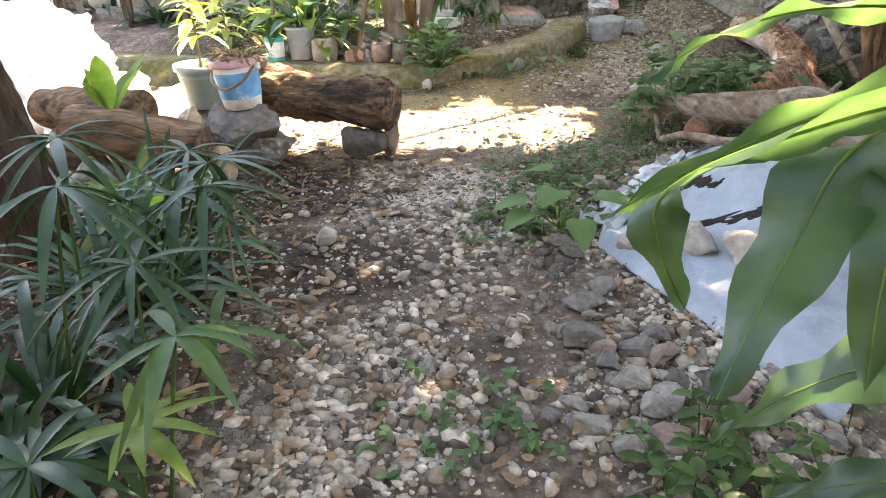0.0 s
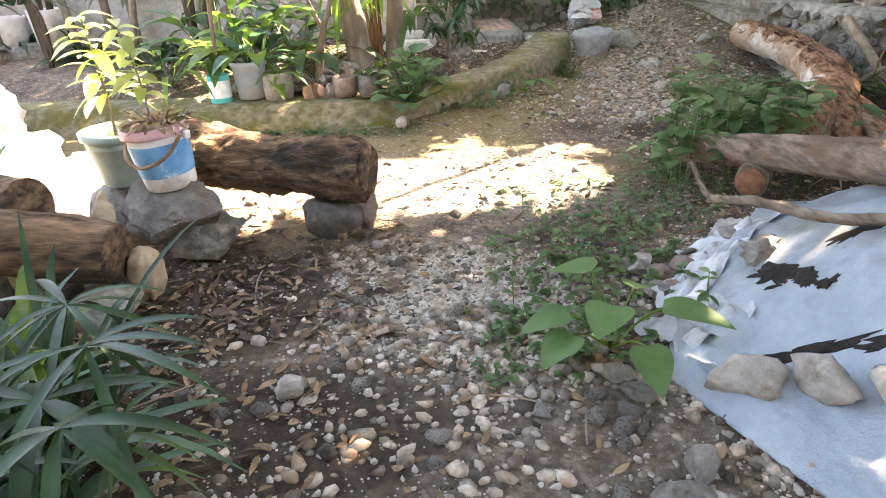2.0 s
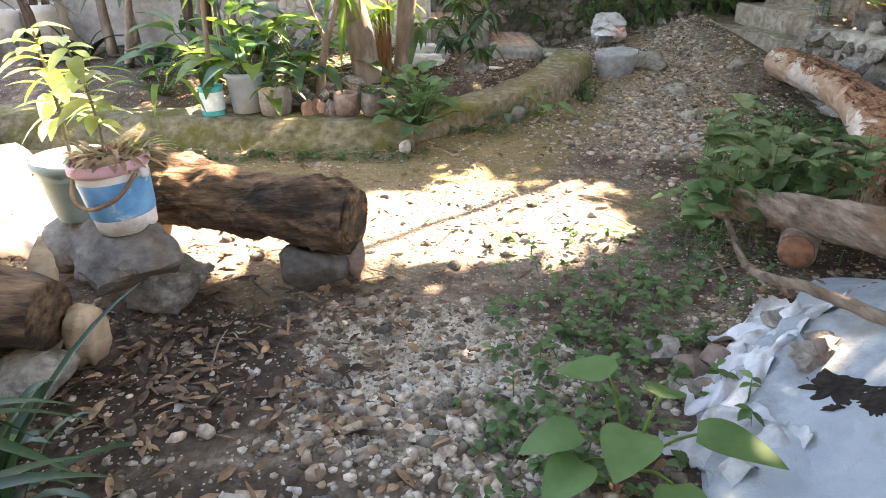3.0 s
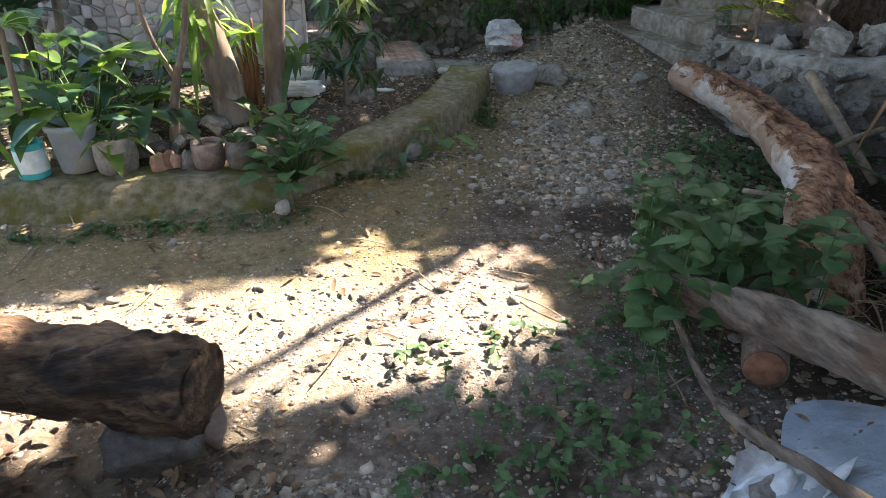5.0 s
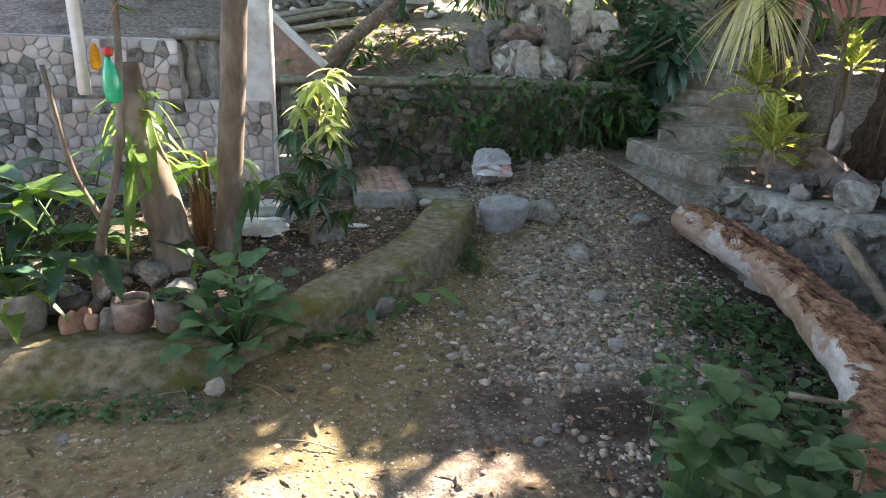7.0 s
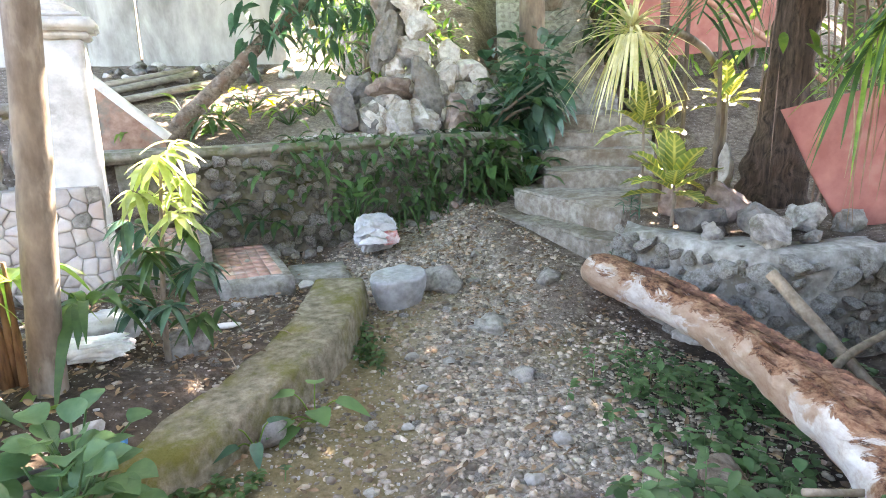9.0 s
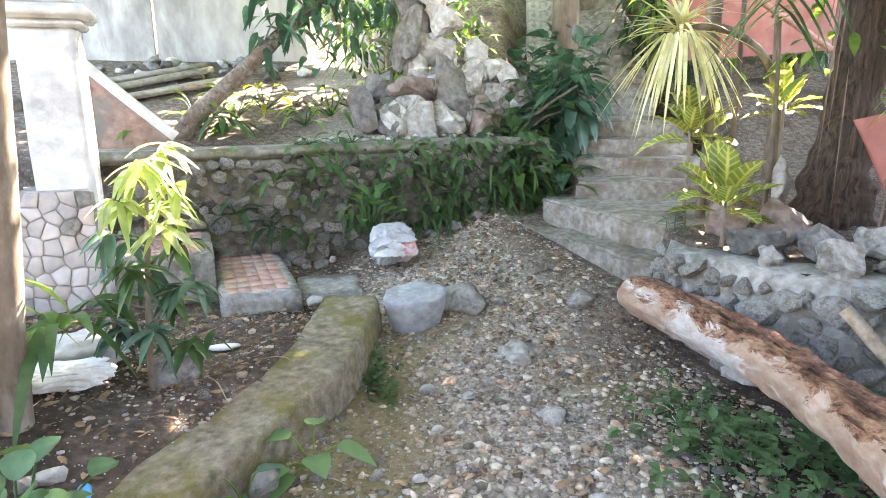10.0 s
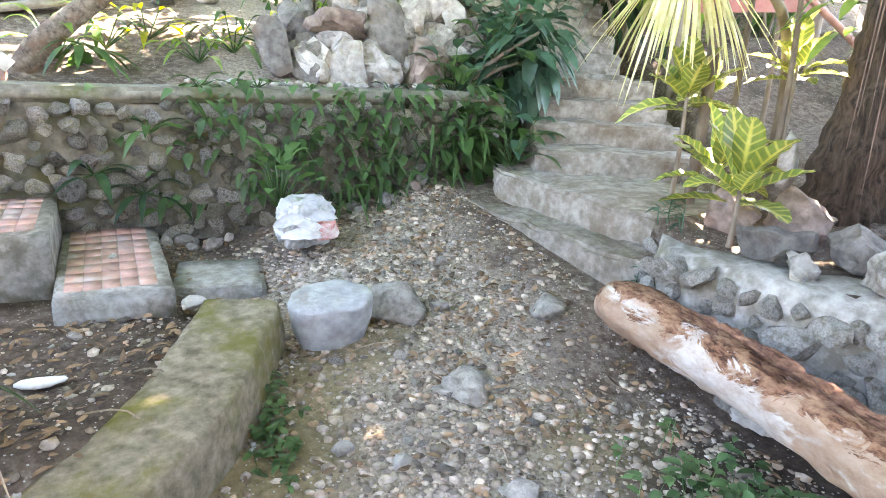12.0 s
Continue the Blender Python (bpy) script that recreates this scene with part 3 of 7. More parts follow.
kerb([(-0.13, 5.54, 0.13, 0.9), (0.31, 5.84, 0.17, 1), (0.66, 6.15, 0.2, 1), (1.1, 6.63, 0.25, 1.05), (1.43, 7.3, 0.31, 1.05)], "broad mossy concrete kerb edging the planted bed", 8, M_kerb)

# ---- stone-faced walls ----
def cells(u0, u1, v0, v1, size, joint, seed):
    """Irregular polygons that fill a rectangle, shrunk by the joint."""
    r = random.Random(seed)
    nu, nv = max(1, round((u1 - u0) / size)), max(1, round((v1 - v0) / size))
    pts = {(i, j): (u0 + (i + 0.5 + r.uniform(-0.36, 0.36)) * (u1 - u0) / nu, v0 + (j + 0.5 + r.uniform(-0.36, 0.36)) * (v1 - v0) / nv)
           for i in range(nu) for j in range(nv)}
    for (i, j), p in pts.items():
        poly = [(u0, v0), (u1, v0), (u1, v1), (u0, v1)]
        for a in range(-2, 3):
            for b in range(-2, 3):
                q = pts.get((i + a, j + b))
                if q is None or q == p:
                    continue
                dx, dy = q[0] - p[0], q[1] - p[1]
                ln = math.hypot(dx, dy)
                lim = ln / 2 - joint / 2
                out = []
                for s in range(len(poly)):
                    A, B = poly[s], poly[(s + 1) % len(poly)]
                    ea = ((A[0] - p[0]) * dx + (A[1] - p[1]) * dy) / ln - lim
                    eb = ((B[0] - p[0]) * dx + (B[1] - p[1]) * dy) / ln - lim
                    if ea <= 0:
                        out.append(A)
                    if ea * eb < 0:
                        t = ea / (ea - eb)
                        out.append((A[0] + (B[0] - A[0]) * t, A[1] + (B[1] - A[1]) * t))
                poly = out
                if len(poly) < 3:
                    break
            if len(poly) < 3:
                break
        if len(poly) >= 3:
            yield p, poly


def face_stones(wall, place, rect, size, joint, material, depth, seed, keep=None, others=()):
    """Each facing stone an object of its own on the wall."""
    r = random.Random(seed)
    for p, poly in cells(*rect, size, joint, seed):
        if keep and not keep(*p):
            continue
        c = (sum(q[0] for q in poly) / len(poly), sum(q[1] for q in poly) / len(poly))
        if len(poly) < 7:
            poly = [w for s in range(len(poly)) for w in (poly[s], ((poly[s][0] + poly[(s + 1) % len(poly)][0]) / 2, (poly[s][1] + poly[(s + 1) % len(poly)][1]) / 2))]
        n = len(poly)
        h = depth * r.uniform(0.5, 1.15)
        tilt = (r.uniform(-0.12, 0.12), r.uniform(-0.12, 0.12))
        vs, fs = [], []
        for k, dd in ((0.985, -0.01), (0.99, h * 0.6), (0.93, h * 0.95), (0.5, h * 1.04)):
            for q in poly:
                u, v = c[0] + (q[0] - c[0]) * k, c[1] + (q[1] - c[1]) * k
                if k < 0.95:
                    u, v = u + r.uniform(-0.015, 0.015) * size, v + r.uniform(-0.015, 0.015) * size
                d = dd + (tilt[0] * (u - c[0]) + tilt[1] * (v - c[1])) * (dd > 0) + r.uniform(-0.05, 0.05) * depth
                vs.append(tuple(place(u, v, d)))
        for a in range(3):
            for s in range(n):
                t = (s + 1) % n
                fs.append([a * n + s, a * n + t, (a + 1) * n + t, (a + 1) * n + s])
        fs.append([3 * n + s for s in range(n)])
        part("stone", (vs, fs), r.choice((material,) * 4 + tuple(others)) if others else material, wall)


# mosaic garden wall with its pillar
wall_mosaic = solid("wall_mosaic", merge(block((-6.5, 7.66, 0.0), (-0.02, 7.92, 0.98), 0, 0.02, 8, 0.01), block((-6.5, 7.66, 0.95), (-0.62, 7.92, 1.38), 0, 0.02, 6, 0.01)),
                    M_wall_mortar, "low garden wall faced with pinkish grey mosaic stones", "stone wall", (-3, 7.8, 0), kind="structure", smooth=False)


def vase(at, s):
    return lathe(at, [(r * s, z * s) for r, z in ((0.055, 0), (0.055, 0.03), (0.03, 0.05), (0.045, 0.11), (0.062, 0.17), (0.05, 0.24), (0.03, 0.31), (0.034, 0.37), (0.055, 0.39), (0.055, 0.42))], 16, closed=True)


for bx in (-0.42, -0.56):
    solid("baluster", vase((bx, 7.79, 0.965), 1.0), M_concrete, "turned grey concrete baluster on the wall", "baluster", group="balusters on the wall")
solid("coping", block((-0.68, 7.7, 1.385), (-0.3, 7.9, 1.46), 0, 0.012, 3, 0.004), M_concrete, "grey concrete handrail over the balusters", "handrail")
pillar = thing("pillar", (-0.15, 7.83, 0.25), "white plastered square gate pillar with moulded cap", "pillar")
part("shaft", block((-0.29, 7.69, 0.25), (-0.005, 7.97, 1.80), 0, 0.012, 7, 0.004), M_pillar, pillar)
part("cap", merge(block((-0.32, 7.66, 1.80), (0.025, 8.0, 1.84), 0, 0.01, 3, 0.002), block((-0.36, 7.62, 1.84), (0.065, 8.04, 1.91), 0, 0.015, 3, 0.003), block((-0.30, 7.68, 1.91), (0.005, 7.98, 1.945), 0, 0.012, 3, 0.002)), M_pillar, pillar)
part("finial", lathe((-0.15, 7.83, 1.94), [(0.12, 0), (0.12, 0.03), (0.07, 0.06), (0.06, 0.10), (0.10, 0.13), (0.14, 0.2), (0.14, 0.3), (0.08, 0.38), (0.03, 0.42)], 24, closed=True), M_pillar, pillar)

# sloping stair parapet behind the pillar
pv = [(-0.20, 9.1, 1.68), (0.36, 9.1, 1.14), (0.36, 9.1, 0.9), (-0.20, 9.1, 0.9)]
pv += [(x, y + 0.14, z) for x, y, z in pv]
solid("stair_parapet", (pv, [[0, 1, 2, 3], [7, 6, 5, 4], [0, 4, 5, 1], [1, 5, 6, 2], [2, 6, 7, 3], [3, 7, 4, 0]]), M_terra, "rust-brown sloping stair parapet beside the pillar", "parapet", kind="structure", smooth=False)
solid("parapet_rail", tube([(-0.24, 9.14, 1.74, 0.05), (0.08, 9.14, 1.43, 0.05), (0.38, 9.14, 1.15, 0.05)], 8, 4), M_pillar, "white sloping handrail on the stair parapet", "handrail")

# red tiled steps
def tiled_step(lo, hi, label):
    st = thing("tiled_step", (lo[0], lo[1], lo[2]), label, "step", "tiled steps")
    part("slab", block(lo, hi, 0, 0.012, 5, 0.006), M_concrete, st)
    x0, x1, y0, y1 = lo[0] + 0.04, hi[0] - 0.06, lo[1] + 0.09, hi[1] - 0.02
    nx_, ny_ = max(2, round((x1 - x0) / 0.075)), max(3, round((y1 - y0) / 0.12))
    r = random.Random(int(hi[2] * 100))
    for i in range(nx_):
        for j in range(ny_):
            ax, ay = x0 + (x1 - x0) * i / nx_, y0 + (y1 - y0) * j / ny_
            e = r.uniform(0, 0.003)
            part("tile", block((ax + 0.0008, ay + 0.0008, hi[2] - 0.004), (ax + (x1 - x0) / nx_ - 0.0008, ay + (y1 - y0) / ny_ - 0.0008, hi[2] + 0.0015 + e * 0.3), 0, 0.0012, 0, 0.0005), M_tile, st)


tiled_step((0.565, 7.62, 0.05), (1.04, 8.72, 0.30), "low step paved with worn red tiles")
tiled_step((-0.30, 7.95, 0.05), (0.56, 8.74, 0.50), "higher step paved with red tiles beside the wall")
solid("cement_slab", block((1.06, 7.86, 0.03), (1.52, 8.34, 0.185), -9, 0.02, 4, 0.012, 6, 4), M_concrete, "flat broken cement slab beside the tiled step", "slab")

# rubble retaining wall at the back
wall_rubble = solid("wall_rubble", merge(block((0.0, 8.77, 0.1), (3.45, 9.06, 1.03), 0, 0.03, 9, 0.02), block((-0.3, 8.74, 1.0), (3.4, 9.08, 1.085), 0, 0.02, 9, 0.015)),
                    M_dark_mortar, "mossy rubble retaining wall overgrown with creepers", "stone wall", (1.7, 8.9, 0), kind="structure")

# right retaining wall, of mortared stone
RW = spline([(5.2, 5.42), (4.4, 5.46), (3.85, 5.52), (3.4, 5.66), (3.1, 5.98), (2.98, 6.4), (3.0, 6.72), (3.14, 6.95)], 6)
rv, rf = [], []
for i, p in enumerate(RW):
    d = V3(*(RW[min(i + 1, len(RW) - 1)][k] - RW[max(i - 1, 0)][k] for k in (0, 1)), 0).normalized()
    n = V3(d.y, -d.x, 0)
    for o, z in ((0, -0.1), (0.01, 0.2), (0.02, 0.5), (0.05, 0.575), (0.16, 0.585), (0.32, 0.58), (0.33, 0.3)):
        q = V3(p[0], p[1], z) + n * o
        rv.append(tuple(q + noise.noise_vector(q * 5) * 0.03))
for i in range(len(RW) - 1):
    for j in range(6):
        rf.append([i * 7 + j, i * 7 + j + 1, (i + 1) * 7 + j + 1, (i + 1) * 7 + j])
wall_right = solid("wall_right", (rv, rf), M_concrete, "grey mortared stone retaining wall beside the fallen log", "stone wall", (3.3, 6, 0), kind="structure")
RL = [0.0]
for a, b in zip(RW, RW[1:]):
    RL.append(RL[-1] + math.dist(a, b))


def right_place(u, v, d):
    i = max(0, min(len(RW) - 2, int(np.searchsorted(RL, u)) - 1))
    t = (u - RL[i]) / (RL[i + 1] - RL[i])
    a, b = Vector((*RW[i], 0)), Vector((*RW[i + 1], 0))
    dr = (b - a).normalized()
    return a.lerp(b, t) + V3(-dr.y, dr.x, 0) * d + V3(0, 0, v)


# concrete steps at the right
def poly_slab(pts, z0, z1, label, seed):
    """A worn step of any outline."""
    bm = bmesh.new()
    f = bm.faces.new([bm.verts.new((x, y, z0)) for x, y in pts])
    up = [g for g in bmesh.ops.extrude_face_region(bm, geom=[f])["geom"] if isinstance(g, bmesh.types.BMVert)]
    for v in up:
        v.co.z = z1
    bmesh.ops.recalc_face_normals(bm, faces=bm.faces[:])
    bmesh.ops.bevel(bm, geom=bm.edges[:], offset=0.02, segments=2, affect="EDGES")
    bmesh.ops.triangulate(bm, faces=bm.faces[:])
    bmesh.ops.subdivide_edges(bm, edges=[e for e in bm.edges if e.calc_length() > 0.12], cuts=6, use_grid_fill=True)
    for v in bm.verts:
        v.co += noise.noise_vector(v.co * 5 + V3(seed, 0, 0)) * 0.028 + noise.noise_vector(v.co * 17) * 0.012
    return solid("garden_step", bm_out(bm), M_step, label, "step", group="concrete garden steps", smooth=False)


poly_slab([(2.82, 8.62), (2.90, 8.0), (2.98, 7.4), (3.06, 6.82), (3.32, 6.98), (3.35, 7.6), (3.3, 8.72)], 0.05, 0.43, "low curved concrete step with a worn edge", 1)
poly_slab([(3.10, 8.30), (3.2, 7.7), (3.28, 7.02), (4.15, 6.95), (4.2, 8.0), (3.8, 8.6), (3.3, 8.75)], 0.1, 0.61, "wide concrete step above the lower one", 2)
for i in range(4):
    o = V3(3.72 + 0.18 * i, 8.05 + 0.34 * i, 0)
    poly_slab([(o.x - 0.35, o.y + 0.22), (o.x + 0.55, o.y - 0.35), (o.x + 1.05, o.y + 0.35), (o.x - 0.1, o.y + 0.75)], 0.3, 0.76 + 0.14 * i, "mossy concrete step up the slope", 5 + i)
for i in range(16):
    c = V3(4.35, 9.55, 0) + V3(0.46, 0.89, 0) * (0.34 * i)
    z = 1.22 + 0.165 * i
    solid("stair_step", block((c.x - 0.65, c.y - 0.2, z - 0.45), (c.x + 0.65, c.y + 0.2, z), -27, 0.02, 3, 0.012, 5, i), M_concrete, "weathered step of the stair up the hillside", "step", group="hillside stair steps")

# far plaster wall
wall_far = solid("wall_far", merge(block((-9, 12.0, 0.5), (0.22, 12.2, 5.2), 0, 0.01, 6, 0.01), block((0.245, 12.0, 0.5), (1.9, 12.2, 5.2), 0, 0.01, 6, 0.01)), M_plaster,
                 "stained off-white plaster wall behind the terrace", "wall", (-3, 12.1, 0.5), kind="structure", smooth=False)
# unseen plain walls added behind the start of the path to cut sky light
solid("wall_back", block((-6.5, -3.2, -0.2), (7.5, -2.95, 4.0), 0, 0.02, 8, 0.02), M_dark_mortar, "unseen plain mossy wall added behind the path", "wall", (0, -3.1, 0), kind="structure")
solid("wall_left", block((-5.6, -2.93, -0.2), (-5.35, 3.2, 4.0), 0, 0.02, 8, 0.02), M_dark_mortar, "unseen plain mossy wall added beside the path", "wall", (-5.5, 0, 0), kind="structure")


# ---- right side of the path: sheet, stones, fallen wood ----
def gz(x, y):
    return ground_z(x, y) + 0.014 * noise.noise(V3(x * 2.3, y * 2.3, 0)) + 0.007 * noise.noise(V3(x * 9, y * 9, 3))


def sheet(outline_u, n, m, lift, seed, wrinkle):
    """A draped sheet over the mound between two edge curves."""
    vs, fs = [], []
    A, B = (spline(e, 60) for e in outline_u)
    for i in range(n + 1):
        p = A[round(i / n * (len(A) - 1))]
        q = B[round(i / n * (len(B) - 1))]
        for j in range(m + 1):
            t = j / m
            x, y = p[0] + (q[0] - p[0]) * t, p[1] + (q[1] - p[1]) * t
            w = noise.noise(V3(x * 3.5, y * 3.5, seed)) * wrinkle + abs(noise.noise(V3(x * 8 + y * 3, y * 5, seed + 4))) * wrinkle * 0.9
            edge = min(t, 1 - t, i / n, 1 - i / n)
            vs.append((x, y, ground_z(x, y) + lift + max(0.004, w * smoothstep(edge * 8 + 0.25))))
    for i in range(n):
        for j in range(m):
            a = i * (m + 1) + j
            fs.append([a, a + 1, a + m + 2, a + m + 1])
    k = len(vs)
    vs2 = [(x, y, z - 0.006) for x, y, z in vs]
    return vs + vs2, fs + [[i + k for i in f[::-1]] for f in fs]


solid("plastic_sheet", sheet(([(0.62, 2.36), (0.72, 2.08), (0.86, 1.74), (1.02, 1.35)], [(0.74, 2.76), (1.12, 3.08), (1.5, 3.32), (2.15, 2.4)]), 56, 44, 0.012, 2, 0.05),
      M_tarp, "pale bluish plastic sheet draped over a mound", "plastic sheet")
def smear(x, y, a, b, turn, seed):
    """A ragged crust of soil lying on the sheet."""
    vs, fs, n, m = [], [], 40, 7
    mt = pose(x, y, 0, 0, 0, turn)
    for i in range(m + 1):
        for j in range(n):
            w = 2 * math.pi * j / n
            k = i / m * (1 + 0.75 * noise.noise(V3(math.cos(w) * 2.2, math.sin(w) * 2.2, seed)) + 0.5 * noise.noise(V3(math.cos(w) * 7, math.sin(w) * 7, seed)))
            q = mt @ V3(math.cos(w) * a * k, math.sin(w) * b * k, 0)
            w2 = noise.noise(V3(q.x * 3.5, q.y * 3.5, 2)) * 0.05 + abs(noise.noise(V3(q.x * 8 + q.y * 3, q.y * 5, 6))) * 0.045
            z = ground_z(q.x, q.y) + 0.012 + max(0.004, w2) + 0.007 * (1 - (i / m) ** 3) + 0.006 * noise.noise(V3(q.x * 60, q.y * 60, 0))
            vs.append((q.x, q.y, z))
    for i in range(m):
        for j in range(n):
            t = (j + 1) % n
            fs.append([i * n + j, i * n + t, (i + 1) * n + t, (i + 1) * n + j])
    return vs, fs


for i, (x, y, a, b, t) in enumerate(((1.03, 2.64, 0.045, 0.075, 20), (1.06, 2.54, 0.03, 0.05, -20), (1.26, 2.62, 0.09, 0.025, -10), (0.93, 2.31, 0.15, 0.022, -18), (1.15, 2.2, 0.12, 0.03, -24), (1.08, 2.48, 0.03, 0.02, 0), (0.99, 2.58, 0.02, 0.02, 0))):
    solid("soil_smear", smear(x, y, a, b, t, i * 3 + 1), M_black, "ragged smear of black soil on the sheet", "soil", group="soil on the sheet")
for i, (x, y, z, s, m) in enumerate(((0.77, 2.27, 0.11, (0.23, 0.15, 0.13), M_pale), (0.93, 2.17, 0.14, (0.15, 0.19, 0.14), M_pale), (1.06, 2.08, 0.16, (0.17, 0.15, 0.13), M_pale), (1.2, 1.98, 0.19, (0.14, 0.13, 0.11), M_pale))):
    solid("sheet_rock", rock((x, y, z), s, 11 + i, i * 37, 5, 3), m, "pale broken limestone weighing down the plastic sheet", "rock", group="rocks on the sheet")

# crumpled white bags
def crumpled(at, size, seed, wr=0.3, turn=0.0, flat=0.0):
    bm = bmesh.new()
    bmesh.ops.create_icosphere(bm, subdivisions=5 if wr > 0.5 else 4, radius=1.0)
    m = pose(*at, 0, 0, turn)
    for v in bm.verts:
        c = v.co.copy()
        f = 1 + wr * noise.noise(c * 1.7 + V3(seed, 0, 0)) + wr * 0.6 * abs(noise.noise(c * 3.6 + V3(0, seed, 0))) - wr * 0.25 * abs(noise.noise(c * 8 + V3(0, 0, seed)))
        if wr > 0.5:
            f = 1 + 0.22 * noise.noise(c * 1.6 + V3(seed, 0, 0))
            for k, h in ((2.3, 0.20), (4.4, 0.11), (8.5, 0.05)):
                f -= h * (1 - min(1.0, abs(noise.noise(c * k + V3(seed * 2, k, 0))) * 3.2)) ** 2
        c = V3(math.copysign(abs(c.x) ** 0.75, c.x), math.copysign(abs(c.y) ** 0.75, c.y), math.copysign(abs(c.z) ** 0.8, c.z)) * f
        c.z = max(c.z, -0.8)
        v.co = m @ V3(c.x * size[0] / 2, c.y * size[1] / 2, c.z * size[2] / 2)
    return bm_out(bm)


def rag(at, w, l, turn, seed):
    """A crumpled piece of sacking lying on stones."""
    n, vs, fs = 22, [], []
    m = pose(*at, 0, 0, turn)
    for i in range(n + 1):
        for j in range(n + 1):
            u, v = i / n - 0.5, j / n - 0.5
            k = 1 + 0.35 * noise.noise(V3(u * 3, v * 3, seed))
            q = m @ V3(u * w * k, v * l * k, 0)
            z = ground_z(q.x, q.y) + 0.012 + 0.07 * abs(noise.noise(V3(u * 2.4 + seed, v * 2.8, 1))) + 0.03 * abs(noise.noise(V3(u * 5.5 + v * 2, v * 5, seed)))
            vs.append((q.x, q.y, z))
    for i in range(n):
        for j in range(n):
            a = i * (n + 1) + j
            fs.append([a, a + 1, a + n + 2, a + n + 1])
    k = len(vs)
    return vs + [(x, y, z - 0.004) for x, y, z in vs], fs + [[q + k for q in f[::-1]] for f in fs]


for i, (x, y, w, l, t) in enumerate(((0.76, 2.58, 0.26, 0.2, 20), (0.90, 2.86, 0.16, 0.42, -48), (1.06, 3.02, 0.3, 0.2, 30))):
    solid("torn_sack", rag((x, y, 0), w, l, t, 3 + i * 5), M_rag, "torn crumpled white woven sack on the stones", "sack", group="torn sacks")
for i in range(46):
    r = random.Random(100 + i)
    x, y = (r.uniform(0.45, 1.15), r.uniform(1.1, 3.2)) if i > 14 else (0.7 + 0.4 * r.random() ** 1.2, 2.6 + 0.5 * r.random())
    if 0.62 + (y < 2.3) * (2.3 - y) * 0.3 < x < 2 and 1.5 < y < 2.75:
        x, y = 0.35 + r.random() * 0.35, 1.3 + r.random() * 0.5
    s = r.uniform(0.05, 0.11)
    solid("loose_rock", rock((x, y, gz(x, y) + s * 0.22), (s * 1.3, s, s * 0.7), 200 + i, r.uniform(0, 180), 8, 2, 0.38), r.choice((M_stone, M_dark_stone, M_stone, M_red_stone)),
          "loose grey stone beside the plastic sheet", "rock", group="loose rocks by the sheet", smooth=False)

# fallen trunks
big = thing("fallen_log", (2.6, 5.4, 0.1), "fallen tree trunk with peeling red-brown and white bark", "log")
part("trunk", tube([(2.86, 6.86, 0.27, 0.085), (2.85, 6.68, 0.30, 0.125), (2.78, 6.0, 0.30, 0.112), (2.68, 5.5, 0.31, 0.112), (2.48, 4.95, 0.31, 0.118), (2.36, 4.62, 0.30, 0.135), (2.24, 4.36, 0.22, 0.13), (2.14, 4.12, 0.06, 0.12), (2.08, 3.96, -0.1, 0.1)], 36, 18, 0.13, 12, 2), M_peeling, big)
part("branch", tube([(2.4, 4.72, 0.28, 0.11), (2.15, 4.35, 0.26, 0.1), (1.85, 4.0, 0.23, 0.085), (1.6, 3.75, 0.2, 0.075)], 16, 8, 0.2, 9, 5), M_peeling, big)
part("broken_limb", tube([(2.3, 4.55, 0.24, 0.09), (2.36, 4.22, 0.2, 0.07), (2.3, 3.95, 0.08, 0.02)], 14, 6, 0.25, 9, 8), M_peeling, big)
flakes = ([], [])
rf_ = random.Random(44)
for i in range(260):
    y = rf_.uniform(4.5, 6.3)
    x = float(np.interp(y, [4.3, 4.62, 4.95, 5.5, 6.0, 6.68], [2.2, 2.36, 2.48, 2.68, 2.78, 2.85]))
    rad = float(np.interp(y, [4.3, 4.62, 4.95, 5.5, 6.68], [0.13, 0.135, 0.118, 0.112, 0.115])) * 0.99
    a = rf_.gauss(1.25, 0.5)
    blade(flakes, V3(x + rad * math.cos(a), y, 0.305 + rad * math.sin(a)), V3(0.22 + rf_.uniform(-0.2, 0.2), 1, rf_.uniform(-0.02, 0.1)), rf_.uniform(0.05, 0.15), rf_.uniform(0.02, 0.05), "oval", -0.05, 3, 0.25, a - 1.57 + rf_.uniform(-0.3, 0.3))
tagged(part("bark_flake", flakes, M_flake, big, "curling dark red bark flakes"), kind="stuff")
tr = thing("fallen_tree", (1.5, 3.3, 0.1), "greyish brown fallen trunk lying across the stones", "fallen tree")
part("trunk", tube([(1.2, 4.05, 0.16, 0.05), (1.27, 3.9, 0.2, 0.065), (1.38, 3.62, 0.27, 0.075), (1.45, 3.25, 0.36, 0.075), (1.46, 2.9, 0.45, 0.075), (1.45, 2.6, 0.52, 0.075), (1.42, 2.2, 0.50, 0.08), (1.42, 1.75, 0.40, 0.09)], 30, 24, 0.1, 14, 4), M_fallen, tr)
part("side_branch", tube([(1.2, 3.74, 0.2, 0.011), (1.13, 3.4, 0.17, 0.014), (1.09, 3.15, 0.24, 0.016), (1.10, 2.95, 0.31, 0.017), (1.17, 2.65, 0.37, 0.018), (1.27, 2.4, 0.46, 0.018), (1.42, 2.15, 0.5, 0.018)], 12, 10, 0.35, 22, 6), M_fallen, tr)
stub = thing("cut_log", (1.4, 3.5, 0.05), "sawn log with a reddish cut face under the trunk", "log")
